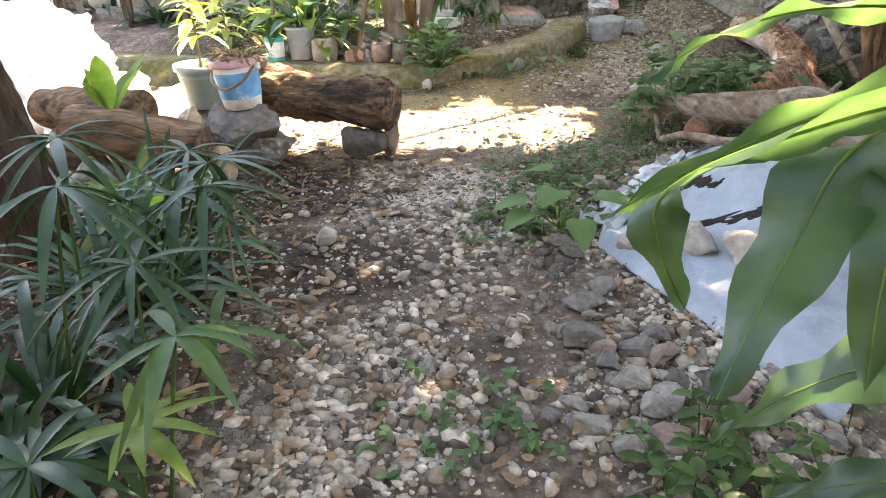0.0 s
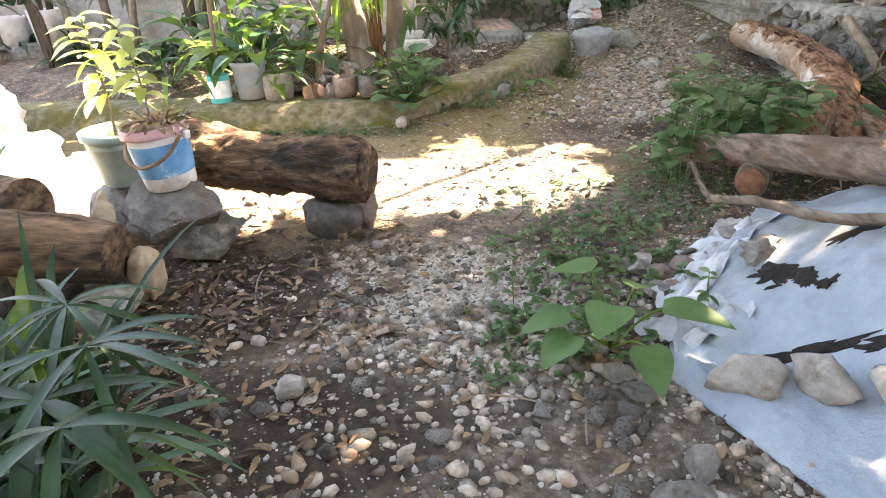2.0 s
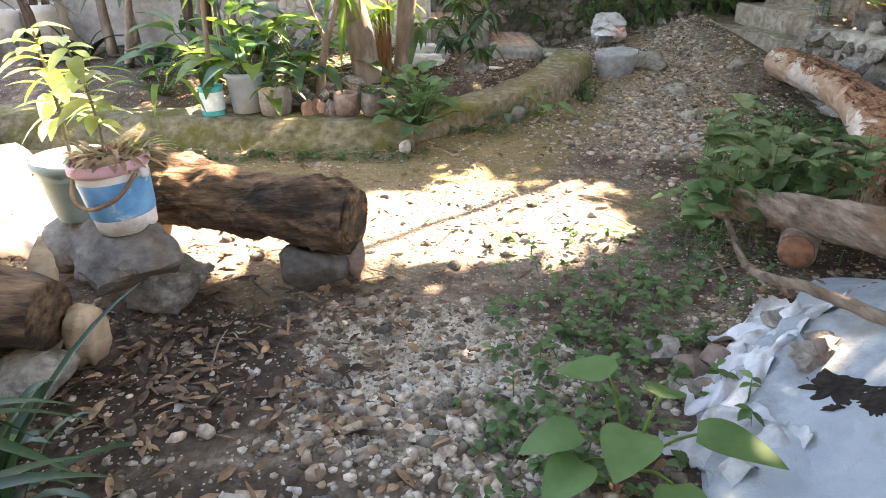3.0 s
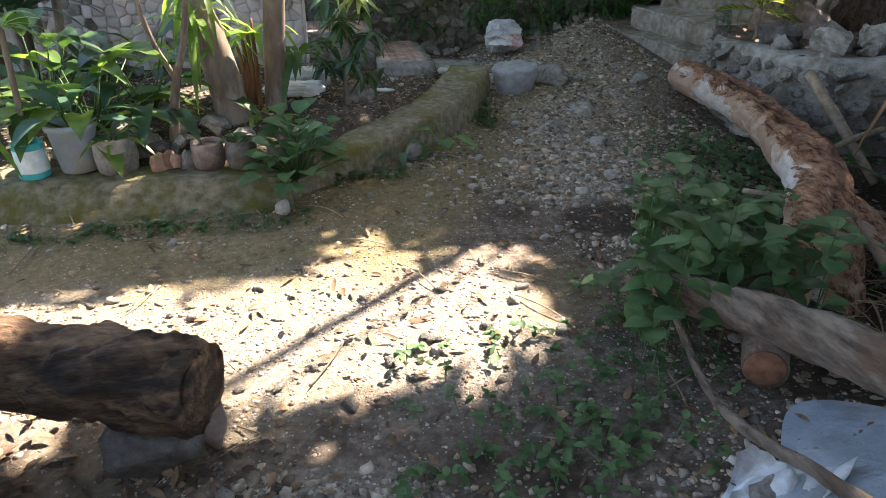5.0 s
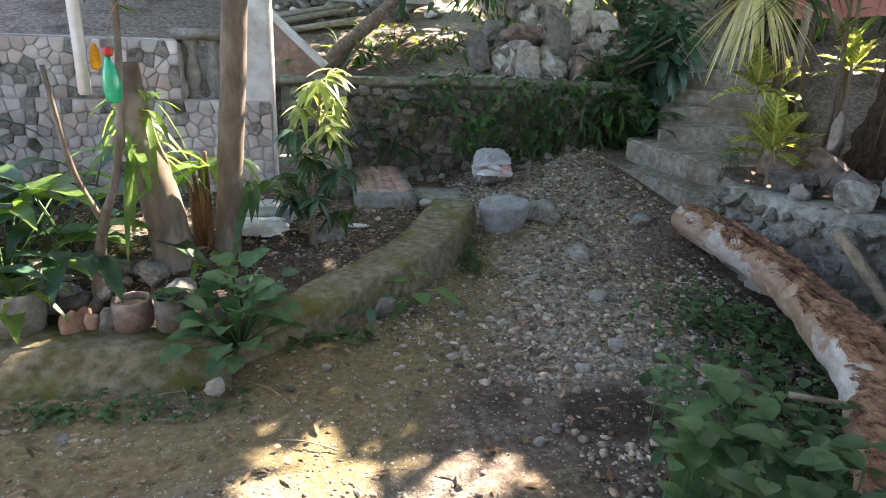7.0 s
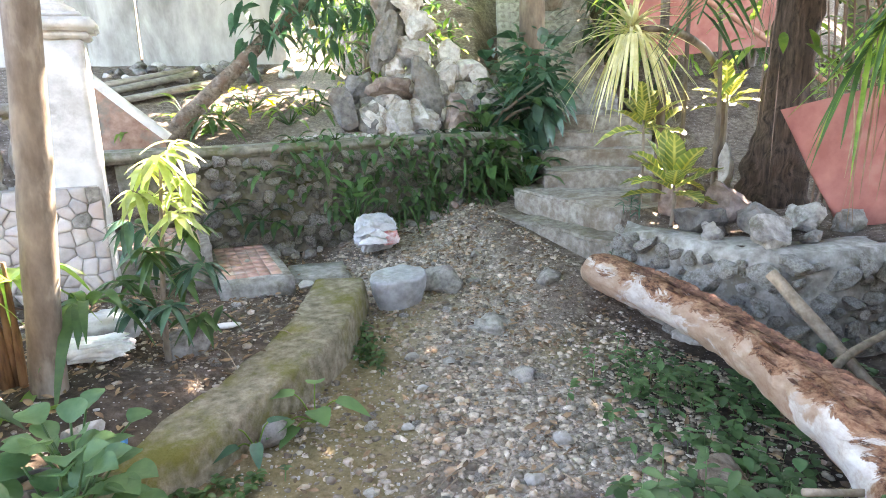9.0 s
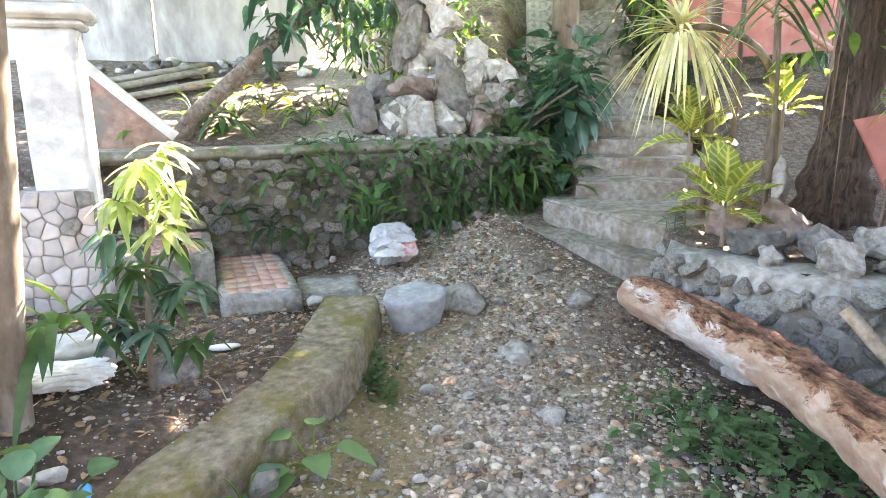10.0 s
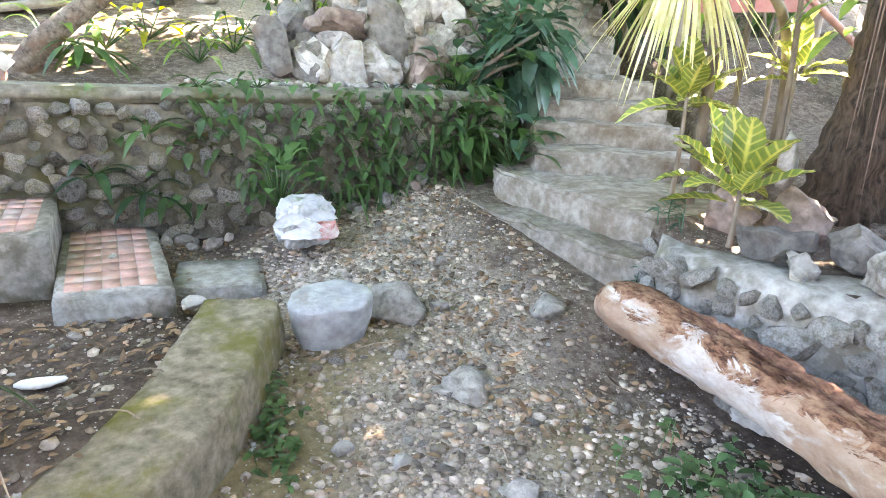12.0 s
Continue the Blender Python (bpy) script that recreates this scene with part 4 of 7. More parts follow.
part("bark", tube([(1.335, 3.44, 0.19, 0.068), (1.45, 3.62, 0.185, 0.07), (1.68, 3.98, 0.17, 0.075)], 24, 8, 0.1, 14, 7), M_fallen, stub)
d0 = V3(-0.115, -0.18, 0).normalized()
part("cut_face", tube([(1.335, 3.44, 0.19, 0.061), (1.335 + d0.x * 0.006, 3.44 + d0.y * 0.006, 0.19, 0.056)], 24, 1, 0.06, 9, 7), M_cut, stub, "reddish sawn end grain")
hollow = thing("hollow_log", (2.0, 4.85, 0.02), "short hollow grey log standing among weeds", "log")
part("shell", tube([(1.95, 4.76, 0.06, 0.075), (2.03, 4.88, 0.06, 0.075), (2.1, 5.0, 0.06, 0.07)], 18, 5, 0.1, 9, 3), M_fallen, hollow)
# the log is solid; a black disc paints the shade inside its hollow
part("hollow_end", tube([(1.949, 4.758, 0.06, 0.058), (1.945, 4.752, 0.06, 0.054)], 14, 1, 0.05, 9, 3), M_black, hollow, "black disc painted as the shade of a hollow")
for i, (p, q, rr) in enumerate((((3.0, 5.6, 0.55), (3.1, 5.0, 0.06), 0.03), ((2.75, 5.15, 0.12), (3.3, 5.2, 0.32), 0.02), ((1.95, 4.55, 0.28), (2.9, 4.2, 0.12), 0.012), ((2.4, 4.1, 0.3), (1.7, 3.2, 0.18), 0.014))):
    solid("dry_stick", tube([(*p, rr), ((p[0] + q[0]) / 2, (p[1] + q[1]) / 2 + 0.03, (p[2] + q[2]) / 2 + 0.02, rr), (*q, rr * 0.8)], 8, 4, 0.2, 20, i), M_twig, "dry bare stick leaning among the fallen wood", "stick", group="dry sticks")

# leaning trunk with ragged dead sheaths
sheath = thing("ragged_palm", (2.95, 4.6, 0.0), "brown palm stems with ragged hanging dead sheaths", "palm tree")
part("trunk", tube([(3.1, 4.62, -0.05, 0.14), (3.02, 4.62, 0.3, 0.11), (2.9, 4.6, 0.85, 0.10), (2.8, 4.6, 1.4, 0.10), (2.6, 4.55, 3.2, 0.10)], 18, 8, 0.25, 9, 4, 0.06), M_sheath, sheath)
part("dead_stem", tube([(2.9, 4.58, -0.03, 0.05), (2.80, 4.58, 0.42, 0.032), (2.66, 4.56, 0.8, 0.026), (2.56, 4.55, 1.2, 0.022), (2.4, 4.5, 2.2, 0.02)], 12, 8, 0.4, 14, 7), M_sheath, sheath, "grey dead leaning stem")
part("green_stem", tube([(3.22, 4.35, -0.05, 0.09), (3.12, 4.35, 0.4, 0.08), (3.05, 4.35, 1.0, 0.07), (2.98, 4.35, 2.4, 0.06)], 14, 6, 0.1, 6, 9), M_green_stem, sheath, "dull yellow-green living stem")
r = random.Random(5)
for k in range(58):
    vf = ([], [])
    a, z = r.uniform(2.4, 6.0), 0.55 + 1.15 * r.random() ** 0.8
    p = V3(3.06 - 0.19 * z + 0.1 * math.cos(a), 4.62 - 0.02 * z + 0.1 * math.sin(a), z)
    blade(vf, p, (V3(0.22 + r.uniform(-0.25, 0.2), 0.05, -1) + heading(a, 0) * r.uniform(0.05, 0.4)), r.uniform(0.2, 0.6), r.uniform(0.025, 0.13), "strap", r.uniform(0, 0.25), 7, 0.3, r.uniform(-0.9, 0.9), 0.12)
    part("dead_sheath", vf, M_dry if k % 3 == 0 else M_sheath, sheath)
vf = ([], [])
for i in range(70):
    a = r.uniform(0, 6.28)
    p = V3(2.35 + r.gauss(0, 0.2), 4.0 + r.gauss(0, 0.3), 0.03)
    blade(vf, p, heading(a, r.uniform(0.1, 0.9)), r.uniform(0.2, 0.5), 0.012, "strap", 0.3, 4)
solid("dry_grass", vf, M_dry, "tangle of dry grass and fibres under the logs", "dry grass", kind="stuff")

# ---- log bench, pail and pots in the sun ----
bench = thing("log_bench", (-0.75, 3.8, 0.1), "short rotten hollow log used as a bench", "log")
part("trunk", craggy(tube([(-1.42, 3.86, 0.32, 0.13), (-1.1, 3.78, 0.335, 0.14), (-0.85, 3.70, 0.325, 0.125), (-0.6, 3.61, 0.315, 0.115), (-0.38, 3.53, 0.315, 0.118), (-0.27, 3.49, 0.315, 0.115)], 72, 40, 0.25, 7, 3, 0.03), 0.045, 11, 4), M_driftwood, bench)
part("sawn_end", tube([(-0.268, 3.489, 0.315, 0.098), (-0.262, 3.487, 0.315, 0.09)], 22, 1, 0.2, 9, 3), M_driftwood, bench, "dark weathered sawn end")
solid("bench_rock", rock((-0.44, 3.54, 0.09), (0.22, 0.2, 0.25), 31, 20, 5, 3), M_dark_stone, "grey rounded rock propping up the log", "rock")
solid("bench_rock", rock((-0.29, 3.6, 0.08), (0.1, 0.1, 0.24), 37, 60, 6, 3), M_red_stone, "reddish rock wedged under the log end", "rock")
solid("bench_rock", rock((-1.12, 3.82, 0.08), (0.3, 0.22, 0.26), 39, 60, 6, 3), M_terra, "reddish stone under the far log end", "rock")
solid("stone_slab", rock((-1.07, 3.41, 0.235), (0.43, 0.40, 0.25), 44, 12, 9, 4, 0.2), M_dark_stone, "dark flat stone slab carrying the pail", "rock", smooth=False)
solid("stone_slab", rock((-0.96, 3.41, 0.065), (0.34, 0.30, 0.2), 58, 32, 9, 4, 0.24), M_stone, "pale stone tilted under the dark slab", "rock", smooth=False)
solid("end_stone", rock((-1.24, 3.18, 0.2), (0.10, 0.13, 0.40), 49, 20, 6, 3), M_gourd, "upright brown stone beside the slab", "rock")
pail = thing("pail", (-1.04, 3.42, 0.325), "dusty white pail with blue print and pink rim", "pail")
pc = (-1.04, 3.42, 0.325)


def pail_ring(prof, seg=40, rough=0.012, closed=False):
    return lathe(pc, [(r_ * 0.79, z_ * 0.85) for r_, z_ in prof], seg, (2, -4), rough, closed)


part("body", pail_ring([(0.115, 0), (0.122, 0.004), (0.128, 0.06), (0.146, 0.24), (0.150, 0.28), (0.143, 0.28), (0.138, 0.23)]), M_white_pail, pail)
part("print", pail_ring([(0.1305, 0.068), (0.1325, 0.074), (0.1465, 0.215), (0.1455, 0.22)]), M_blue, pail, "faded blue printed band")
part("rim", pail_ring([(0.149, 0.25), (0.157, 0.252), (0.164, 0.268), (0.162, 0.29), (0.154, 0.298), (0.143, 0.288), (0.140, 0.25)], 40, 0.03), M_pink, pail, "faded pink rim")
part("soil", pail_ring([(0.138, 0.235), (0.10, 0.268), (0.05, 0.285), (0.01, 0.287)], 24, 0.1, True), M_litter, pail, "dry leafy soil")
part("handle", tube([(-1.155, 3.37, 0.535, 0.007), (-1.14, 3.30, 0.47, 0.007), (-1.08, 3.275, 0.44, 0.007), (-0.99, 3.285, 0.475, 0.007), (-0.935, 3.33, 0.545, 0.007)], 8, 6), M_dry, pail, "yellowed bail handle")
for g in (-1, 1):
    part("handle_lug", lathe((-1.04 + g * 0.118, 3.36, 0.525), [(0.012, 0), (0.014, 0.004), (0.014, 0.026), (0.01, 0.03)], 12, closed=True), M_white_pail, pail)
vf = ([], [])
r = random.Random(3)
for i in range(90):
    a = r.uniform(0, 6.28)
    p = V3(-1.04 + 0.11 * math.cos(a) * r.random() ** 0.6, 3.42 + 0.11 * math.sin(a) * r.random() ** 0.6, 0.565 + 0.03 * r.random())
    blade(vf, p, heading(a, r.uniform(0.0, 1.0)), r.uniform(0.04, 0.11), r.uniform(0.01, 0.028), "oval", 0.4, 3, 0.2)
part("dry_tuft", vf, M_dry, pail, "dry pale leaves and straw on the soil")
pot2 = thing("plant_pot", (-1.33, 3.68, 0.08), "grey-green plastic pot in the sun behind the pail", "plant pot")
part("stand", rock((-1.33, 3.68, 0.12), (0.34, 0.3, 0.3), 53, 0, 5, 2), M_stone, pot2, "flat stone under the pot")
part("body", lathe((-1.33, 3.68, 0.26), [(0.09, 0), (0.095, 0.01), (0.13, 0.2), (0.145, 0.205), (0.147, 0.235), (0.135, 0.235), (0.125, 0.17)], 32, rough=0.01), M_teal, pot2)
part("soil", lathe((-1.33, 3.68, 0.43), [(0.125, 0.0), (0.06, 0.02), (0.01, 0.02)], 20, closed=True), M_litter, pot2)


def sapling(at, h, n, leaf, w, mat, label, seed, lean=(0, 0), kind="lance", el=(0.0, 0.7), start=0.3, droop=0.45, rs=0.008, whorl=False):
    """A thin stem with leaves along it."""
    r = random.Random(seed)
    tree = thing("sapling", at, label, "plant")
    top = V3(at[0] + lean[0], at[1] + lean[1], at[2] + h)
    b = V3(*at)
    midp = b.lerp(top, 0.5) + V3(r.uniform(-0.02, 0.02), r.uniform(-0.02, 0.02), 0)
    part("stem", tube([(*b, rs), (*midp, rs * 0.85), (*top, rs * 0.5)], 8, 5, 0.1, 20, seed), M_bark, tree)
    vf = ([], [])
    for i in range(n):
        t = start + (1 - start) * (i + r.random()) / n
        p = b.lerp(midp, t * 2) if t < 0.5 else midp.lerp(top, t * 2 - 1)
        a = i * 2.4 + r.uniform(-0.4, 0.4)
        s = r.uniform(0.7, 1.15) * (1.1 - 0.35 * t)
        blade(vf, p, heading(a, r.uniform(*el)), leaf * s, w * s, kind, droop * r.uniform(0.6, 1.4), 5, 0.14, r.uniform(-0.3, 0.3))
    part("leaves", vf, mat, tree)
    return tree


sapling((-1.33, 3.68, 0.43), 0.52, 30, 0.19, 0.065, F_sunlit, "young potted sapling with pale sunlit leaves", 5, (-0.02, 0.0), "oval", (-0.2, 0.6), 0.35, 0.5)
sapling((-1.07, 3.43, 0.55), 0.40, 24, 0.14, 0.06, F_sunlit, "slender seedling growing in the pail", 6, (-0.06, 0.02), "oval", (-0.2, 0.6), 0.3, 0.5, 0.005)
tuft = thing("strap_seedling", (-1.0, 3.44, 0.55), "small tuft of strap leaves in the pail", "plant")
for i in range(7):
    vf = ([], [])
    blade(vf, V3(-1.0, 3.44, 0.55), heading(-0.3 + i * 0.35, 0.7), 0.22, 0.02, "strap", 0.5, 6)
    part("leaf", vf, F_light, tuft)

# left foreground logs
for i, (p, q, rr, lb) in enumerate((((-1.75, 3.05, 0.30), (-1.10, 2.97, 0.235), 0.115, "thick brown log lying on a stone"), ((-2.1, 3.45, 0.3), (-1.42, 3.1, 0.38), 0.10, "second weathered log behind the first"))):
    solid("old_log", tube([(*p, rr), ((p[0] + q[0]) / 2, (p[1] + q[1]) / 2, (p[2] + q[2]) / 2 + 0.01, rr * 1.05), (*q, rr * 0.95)], 20, 10, 0.16, 8, i + 4), M_driftwood, lb, "log")
solid("log_rock", rock((-1.2, 2.93, 0.04), (0.30, 0.24, 0.22), 61, 20, 6, 3), M_stone, "grey stone under the brown log", "rock")
solid("log_rock", rock((-1.7, 3.05, 0.06), (0.3, 0.26, 0.26), 63, 50, 6, 3), M_stone, "grey stone propping the log", "rock")
solid("log_rock", rock((-1.98, 3.4, 0.1), (0.34, 0.3, 0.3), 65, 50, 6, 3), M_stone, "grey stone under the second log", "rock")
solid("log_rock", rock((-1.45, 3.14, 0.13), (0.26, 0.22, 0.36), 66, 80, 6, 3), M_stone, "upright grey stone between the logs", "rock")
solid("husk", lathe((-1.07, 3.06, 0.02), [(0.025, 0), (0.046, 0.015), (0.058, 0.07), (0.06, 0.13), (0.052, 0.175), (0.035, 0.2), (0.006, 0.205)], 40, (10, 8), 0.3, True), M_gourd, "pale striped coconut husk beside the logs", "husk")
for i, (x, y, s) in enumerate(((-1.95, 4.0, (0.6, 0.5, 0.3)), (-2.35, 4.3, (0.7, 0.55, 0.34)), (-1.75, 4.35, (0.5, 0.4, 0.26)), (-2.75, 4.75, (0.8, 0.6, 0.5)), (-2.1, 3.75, (0.5, 0.4, 0.22)), (-3.1, 5.2, (0.8, 0.55, 0.75)))):
    solid("white_sack", crumpled((x, y, gz(x, y) + s[2] * 0.36), s, 21 + i * 3, 0.4, i * 35), M_white_bag, "full white woven sack lying in bright sun", "sack", group="white sacks in the sun")

# ---- left foreground plants ----
def whorl(at, n, leaf, w, mat, label, seed, stem_from=None, el=(-0.25, 0.5), droop=0.35):
    """A stalk with a star of strap leaves at its tip."""
    r = random.Random(seed)
    p = thing("umbrella_plant", stem_from or (at[0] - 0.05, at[1] + 0.03, gz(at[0], at[1])), label, "plant", "umbrella plants")
    b = base_of[p]
    part("stalk", tube([(*b, 0.005), (b.x * 0.4 + at[0] * 0.6, b.y * 0.4 + at[1] * 0.6, at[2] * 0.62, 0.0045), (*at, 0.004)], 6, 5), F_mid, p)
    for i in range(n):
        vf = ([], [])
        a = 2 * math.pi * i / n + r.uniform(-0.2, 0.2)
        blade(vf, V3(*at), heading(a, r.uniform(*el)), leaf * r.uniform(0.75, 1.15), w * r.uniform(0.8, 1.15), "lance", droop * r.uniform(0.6, 1.5), 7, 0.2)
        part("leaf", vf, mat, p)
    return p


whorl((-0.53, 1.0, 0.31), 11, 0.17, 0.032, F_light, "umbrella plant with a star of fresh green leaves", 1)
whorl((-0.43, 1.02, 0.50), 9, 0.18, 0.03, F_mid, "tall umbrella plant with drooping green leaves", 2, (-0.56, 1.1, 0), (-0.6, 0.3), 0.5)
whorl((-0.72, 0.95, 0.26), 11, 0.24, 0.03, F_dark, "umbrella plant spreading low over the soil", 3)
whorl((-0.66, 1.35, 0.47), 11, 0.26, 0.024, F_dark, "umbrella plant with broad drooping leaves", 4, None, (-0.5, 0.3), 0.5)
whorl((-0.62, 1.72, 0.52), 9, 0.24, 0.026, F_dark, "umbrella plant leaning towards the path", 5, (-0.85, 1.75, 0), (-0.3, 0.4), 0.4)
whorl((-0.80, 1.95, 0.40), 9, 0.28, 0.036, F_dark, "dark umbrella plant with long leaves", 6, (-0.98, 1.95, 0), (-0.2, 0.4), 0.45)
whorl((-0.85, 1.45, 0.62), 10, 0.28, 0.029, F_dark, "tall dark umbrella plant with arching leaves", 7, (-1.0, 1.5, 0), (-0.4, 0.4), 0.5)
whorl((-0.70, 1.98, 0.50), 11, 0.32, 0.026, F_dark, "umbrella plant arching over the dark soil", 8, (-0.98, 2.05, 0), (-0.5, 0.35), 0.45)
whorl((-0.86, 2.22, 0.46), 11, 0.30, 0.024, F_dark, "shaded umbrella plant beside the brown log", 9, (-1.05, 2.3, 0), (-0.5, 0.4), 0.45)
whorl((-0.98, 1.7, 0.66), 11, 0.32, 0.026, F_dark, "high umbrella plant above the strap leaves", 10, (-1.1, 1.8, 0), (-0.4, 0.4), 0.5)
whorl((-0.55, 1.45, 0.22), 10, 0.22, 0.03, F_mid, "low umbrella plant at the edge of the gravel", 11, (-0.66, 1.5, 0), (-0.2, 0.6), 0.4)


def strap_clump(at, n, leaf, w, mat, label, seed, spread=0.1, el=(0.4, 1.35), droop=0.6, kind="strap", category="plant", name="strap_plant", sect=(0, 6.283)):
    """A clump of blades from one root, each leaf a part."""
    r = random.Random(seed)
    clump = thing(name, at, label, category)
    for i in range(n):
        vf = ([], [])
        a = r.uniform(*sect)
        q = r.random() * spread
        p = V3(at[0] + math.cos(a) * q, at[1] + math.sin(a) * q, at[2])
        blade(vf, p, heading(a, r.uniform(*el)), leaf * r.uniform(0.55, 1.15), w * r.uniform(0.7, 1.2), kind, droop * r.uniform(0.5, 1.4), 7, 0.18, r.uniform(-0.25, 0.25))
        part("leaf", vf, mat, clump)
    return clump


strap_clump((-1.05, 1.45, 0.0), 46, 0.75, 0.035, F_dark, "dense clump of dark glossy strap leaves", 8, 0.15)
strap_clump((-1.15, 2.05, 0.0), 44, 0.75, 0.035, F_blue, "clump of blue-green arching strap leaves", 9, 0.18)
strap_clump((-0.98, 1.0, 0.0), 34, 0.6, 0.05, F_dark, "low dark strap-leaved clump near the path", 10, 0.15, (0.2, 1.2))
strap_clump((-1.08, 2.38, 0.0), 56, 0.74, 0.03, F_dark, "dark strap plant in front of the brown logs", 15, 0.16, (0.5, 1.4))
strap_clump((-0.98, 1.98, 0.0), 34, 0.55, 0.032, F_blue, "bluish strap plant beside the dark soil", 16, 0.14, (0.4, 1.35))
strap_clump((-1.25, 2.55, 0.1), 22, 0.42, 0.05, F_light, "yellow-green strap plant below the trunk", 11, 0.1, (0.3, 1.2))
strap_clump((-1.22, 2.45, 0.55), 7, 0.28, 0.075, F_light, "upright bright green leaves on the trunk", 12, 0.03, (0.9, 1.45), 0.15, "oval")
strap_clump((-0.86, 1.22, 0.0), 16, 0.35, 0.02, M_dry, "withered pale leaves under the clump", 13, 0.2, (0.0, 0.9), 0.7)
lp = thing("leaning_palm", (-1.62, 2.4, 0.0), "dark fibrous leaning palm behind the strap leaves", "palm tree")
part("trunk", tube([(-1.62, 2.4, -0.05, 0.15), (-1.62, 2.4, 0.3, 0.12), (-1.72, 2.45, 0.75, 0.11), (-1.95, 2.55, 1.3, 0.10), (-2.5, 2.8, 3.0, 0.10)], 16, 8, 0.3, 9, 4), M_palm, lp)
for i in range(24):
    rq = random.Random(i + 1300)
    vf = ([], [])
    a, z = rq.uniform(-2.6, 0.4), rq.uniform(0.3, 1.1)
    blade(vf, V3(-1.62 - 0.3 * max(0, z - 0.4) + 0.12 * math.cos(a), 2.41 + 0.12 * math.sin(a), z), heading(a, rq.uniform(-1.4, -0.8)), rq.uniform(0.12, 0.3), 0.03, "strap", 0.2, 4)
    part("fibre", vf, M_palm, lp)
sapling((-0.64, 1.9, 0.0), 0.42, 12, 0.17, 0.02, F_mid, "thin seedling with narrow leaves beside the path", 14, (0.02, -0.02), "lance", (-0.2, 0.7), 0.6, 0.5, 0.006)

# large leaves hanging in from the right
big_leaf = thing("broad_leaved_plant", (0.95, 0.62, 0.0), "broad-leaved shrub with long glossy sunlit leaves", "plant")
part("stem", tube([(0.95, 0.62, -0.02, 0.02), (0.9, 0.7, 0.5, 0.016), (0.88, 0.78, 0.9, 0.012), (0.9, 0.86, 1.02, 0.008)], 10, 6), F_mid, big_leaf)


def broad_leaf(pts, width, side, n=22, fold=0.10, ruffle=0.012):
    """A long pointed leaf along a curve, five rows across, with a ruffled edge."""
    P = spline(pts, 8)
    vs, fs = [], []
    sd = V3(*side).normalized()
    for i in range(n + 1):
        t = i / n
        k = t * (len(P) - 1)
        a = min(len(P) - 2, int(k))
        c = Vector(P[a]).lerp(Vector(P[a + 1]), k - a)
        d = (Vector(P[a + 1]) - Vector(P[a])).normalized()
        s_ = (sd - d * sd.dot(d)).normalized()
        nr = s_.cross(d)
        w = max(0.001, width / 2 * min(1, 0.35 + 2.2 * t) * max(0.0, 1 - t ** 2.6) ** 0.8)
        for j in range(-2, 3):
            u = j / 2
            vs.append(tuple(c + s_ * (u * w) + nr * (fold * abs(u) * w + ruffle * u * u * math.sin(t * 26 + j))))
    for i in range(n):
        for j in range(4):
            b = i * 5 + j
            fs.append([b, b + 1, b + 6, b + 5])
    return vs, fs, P


for pts, w, sd in (([(0.98, 1.0, 1.0), (0.7, 1.02, 0.93), (0.5, 1.03, 0.85), (0.30, 1.04, 0.72)], 0.12, (0.25, -0.45, 1)),
                   ([(0.9, 0.78, 0.96), (0.62, 0.76, 0.99), (0.42, 0.74, 0.95), (0.29, 0.727, 0.89), (0.285, 0.70, 0.83), (0.319, 0.692, 0.765)], 0.10, (0.7, -0.5, 0.7)),
                   ([(0.97, 0.95, 1.0), (0.656, 1.0, 1.05), (0.446, 0.98, 1.03), (0.30, 0.90, 0.97)], 0.075, (0.1, -1.0, 0.55)),
                   ([(0.86, 0.8, 0.98), (0.56, 0.81, 0.935), (0.45, 0.746, 0.807), (0.35, 0.64, 0.68)], 0.15, (0.8, -0.3, 0.6)),
                   ([(0.9, 0.8, 0.93), (0.62, 0.76, 0.92), (0.53, 0.70, 0.845), (0.50, 0.63, 0.70)], 0.11, (0.9, -0.3, 0.3)),
                   ([(0.92, 0.7, 0.6), (0.72, 0.8, 0.62), (0.58, 0.86, 0.52), (0.5, 0.92, 0.36)], 0.13, (0.6, 0.5, 0.6)),
                   ([(0.93, 0.66, 0.45), (0.75, 0.78, 0.42), (0.6, 0.88, 0.28)], 0.12, (0.6, 0.6, 0.4))):
    vs, fs, P = broad_leaf(pts, w, sd)
    lf = part("leaf", (vs, fs), F_banana, big_leaf)
    part("midrib", tube([(q[0], q[1], q[2] - 0.001, 0.0042 - 0.0034 * k / (len(P) - 1)) for k, q in enumerate(P)], 6, 1), F_light, lf)

# ---- weeds along the path ----
def weeds(at, rx, ry, n, h, leaf, w, mat, label, seed, kind="oval", name="weed_patch"):
    """A patch of low leafy weeds."""
    r = random.Random(seed)
    vf = ([], [])
    for i in range(n):
        x, y = at[0] + max(-1.7, min(1.7, r.gauss(0, 1))) * rx, at[1] + max(-1.7, min(1.7, r.gauss(0, 1))) * ry
        z = gz(x, y)
        hh = h * r.uniform(0.3, 1.1)
        top = V3(x + r.uniform(-0.05, 0.05), y + r.uniform(-0.05, 0.05), z + hh)
        blade(vf, V3(x, y, z), top - V3(x, y, z), hh, 0.006, "strap", 0, 2)
        for k in range(r.randint(3, 6)):
            p = V3(x, y, z).lerp(top, r.uniform(0.75 if h > 0.3 else 0.5, 1.0))
            blade(vf, p, heading(r.uniform(0, 6.28), r.uniform(-0.2, 0.6)), leaf * r.uniform(0.6, 1.2), w * r.uniform(0.7, 1.2), kind, 0.3, 4, 0.12)
    return solid(name, vf, mat, label, "weeds", (at[0], at[1], gz(at[0], at[1])), kind="stuff")


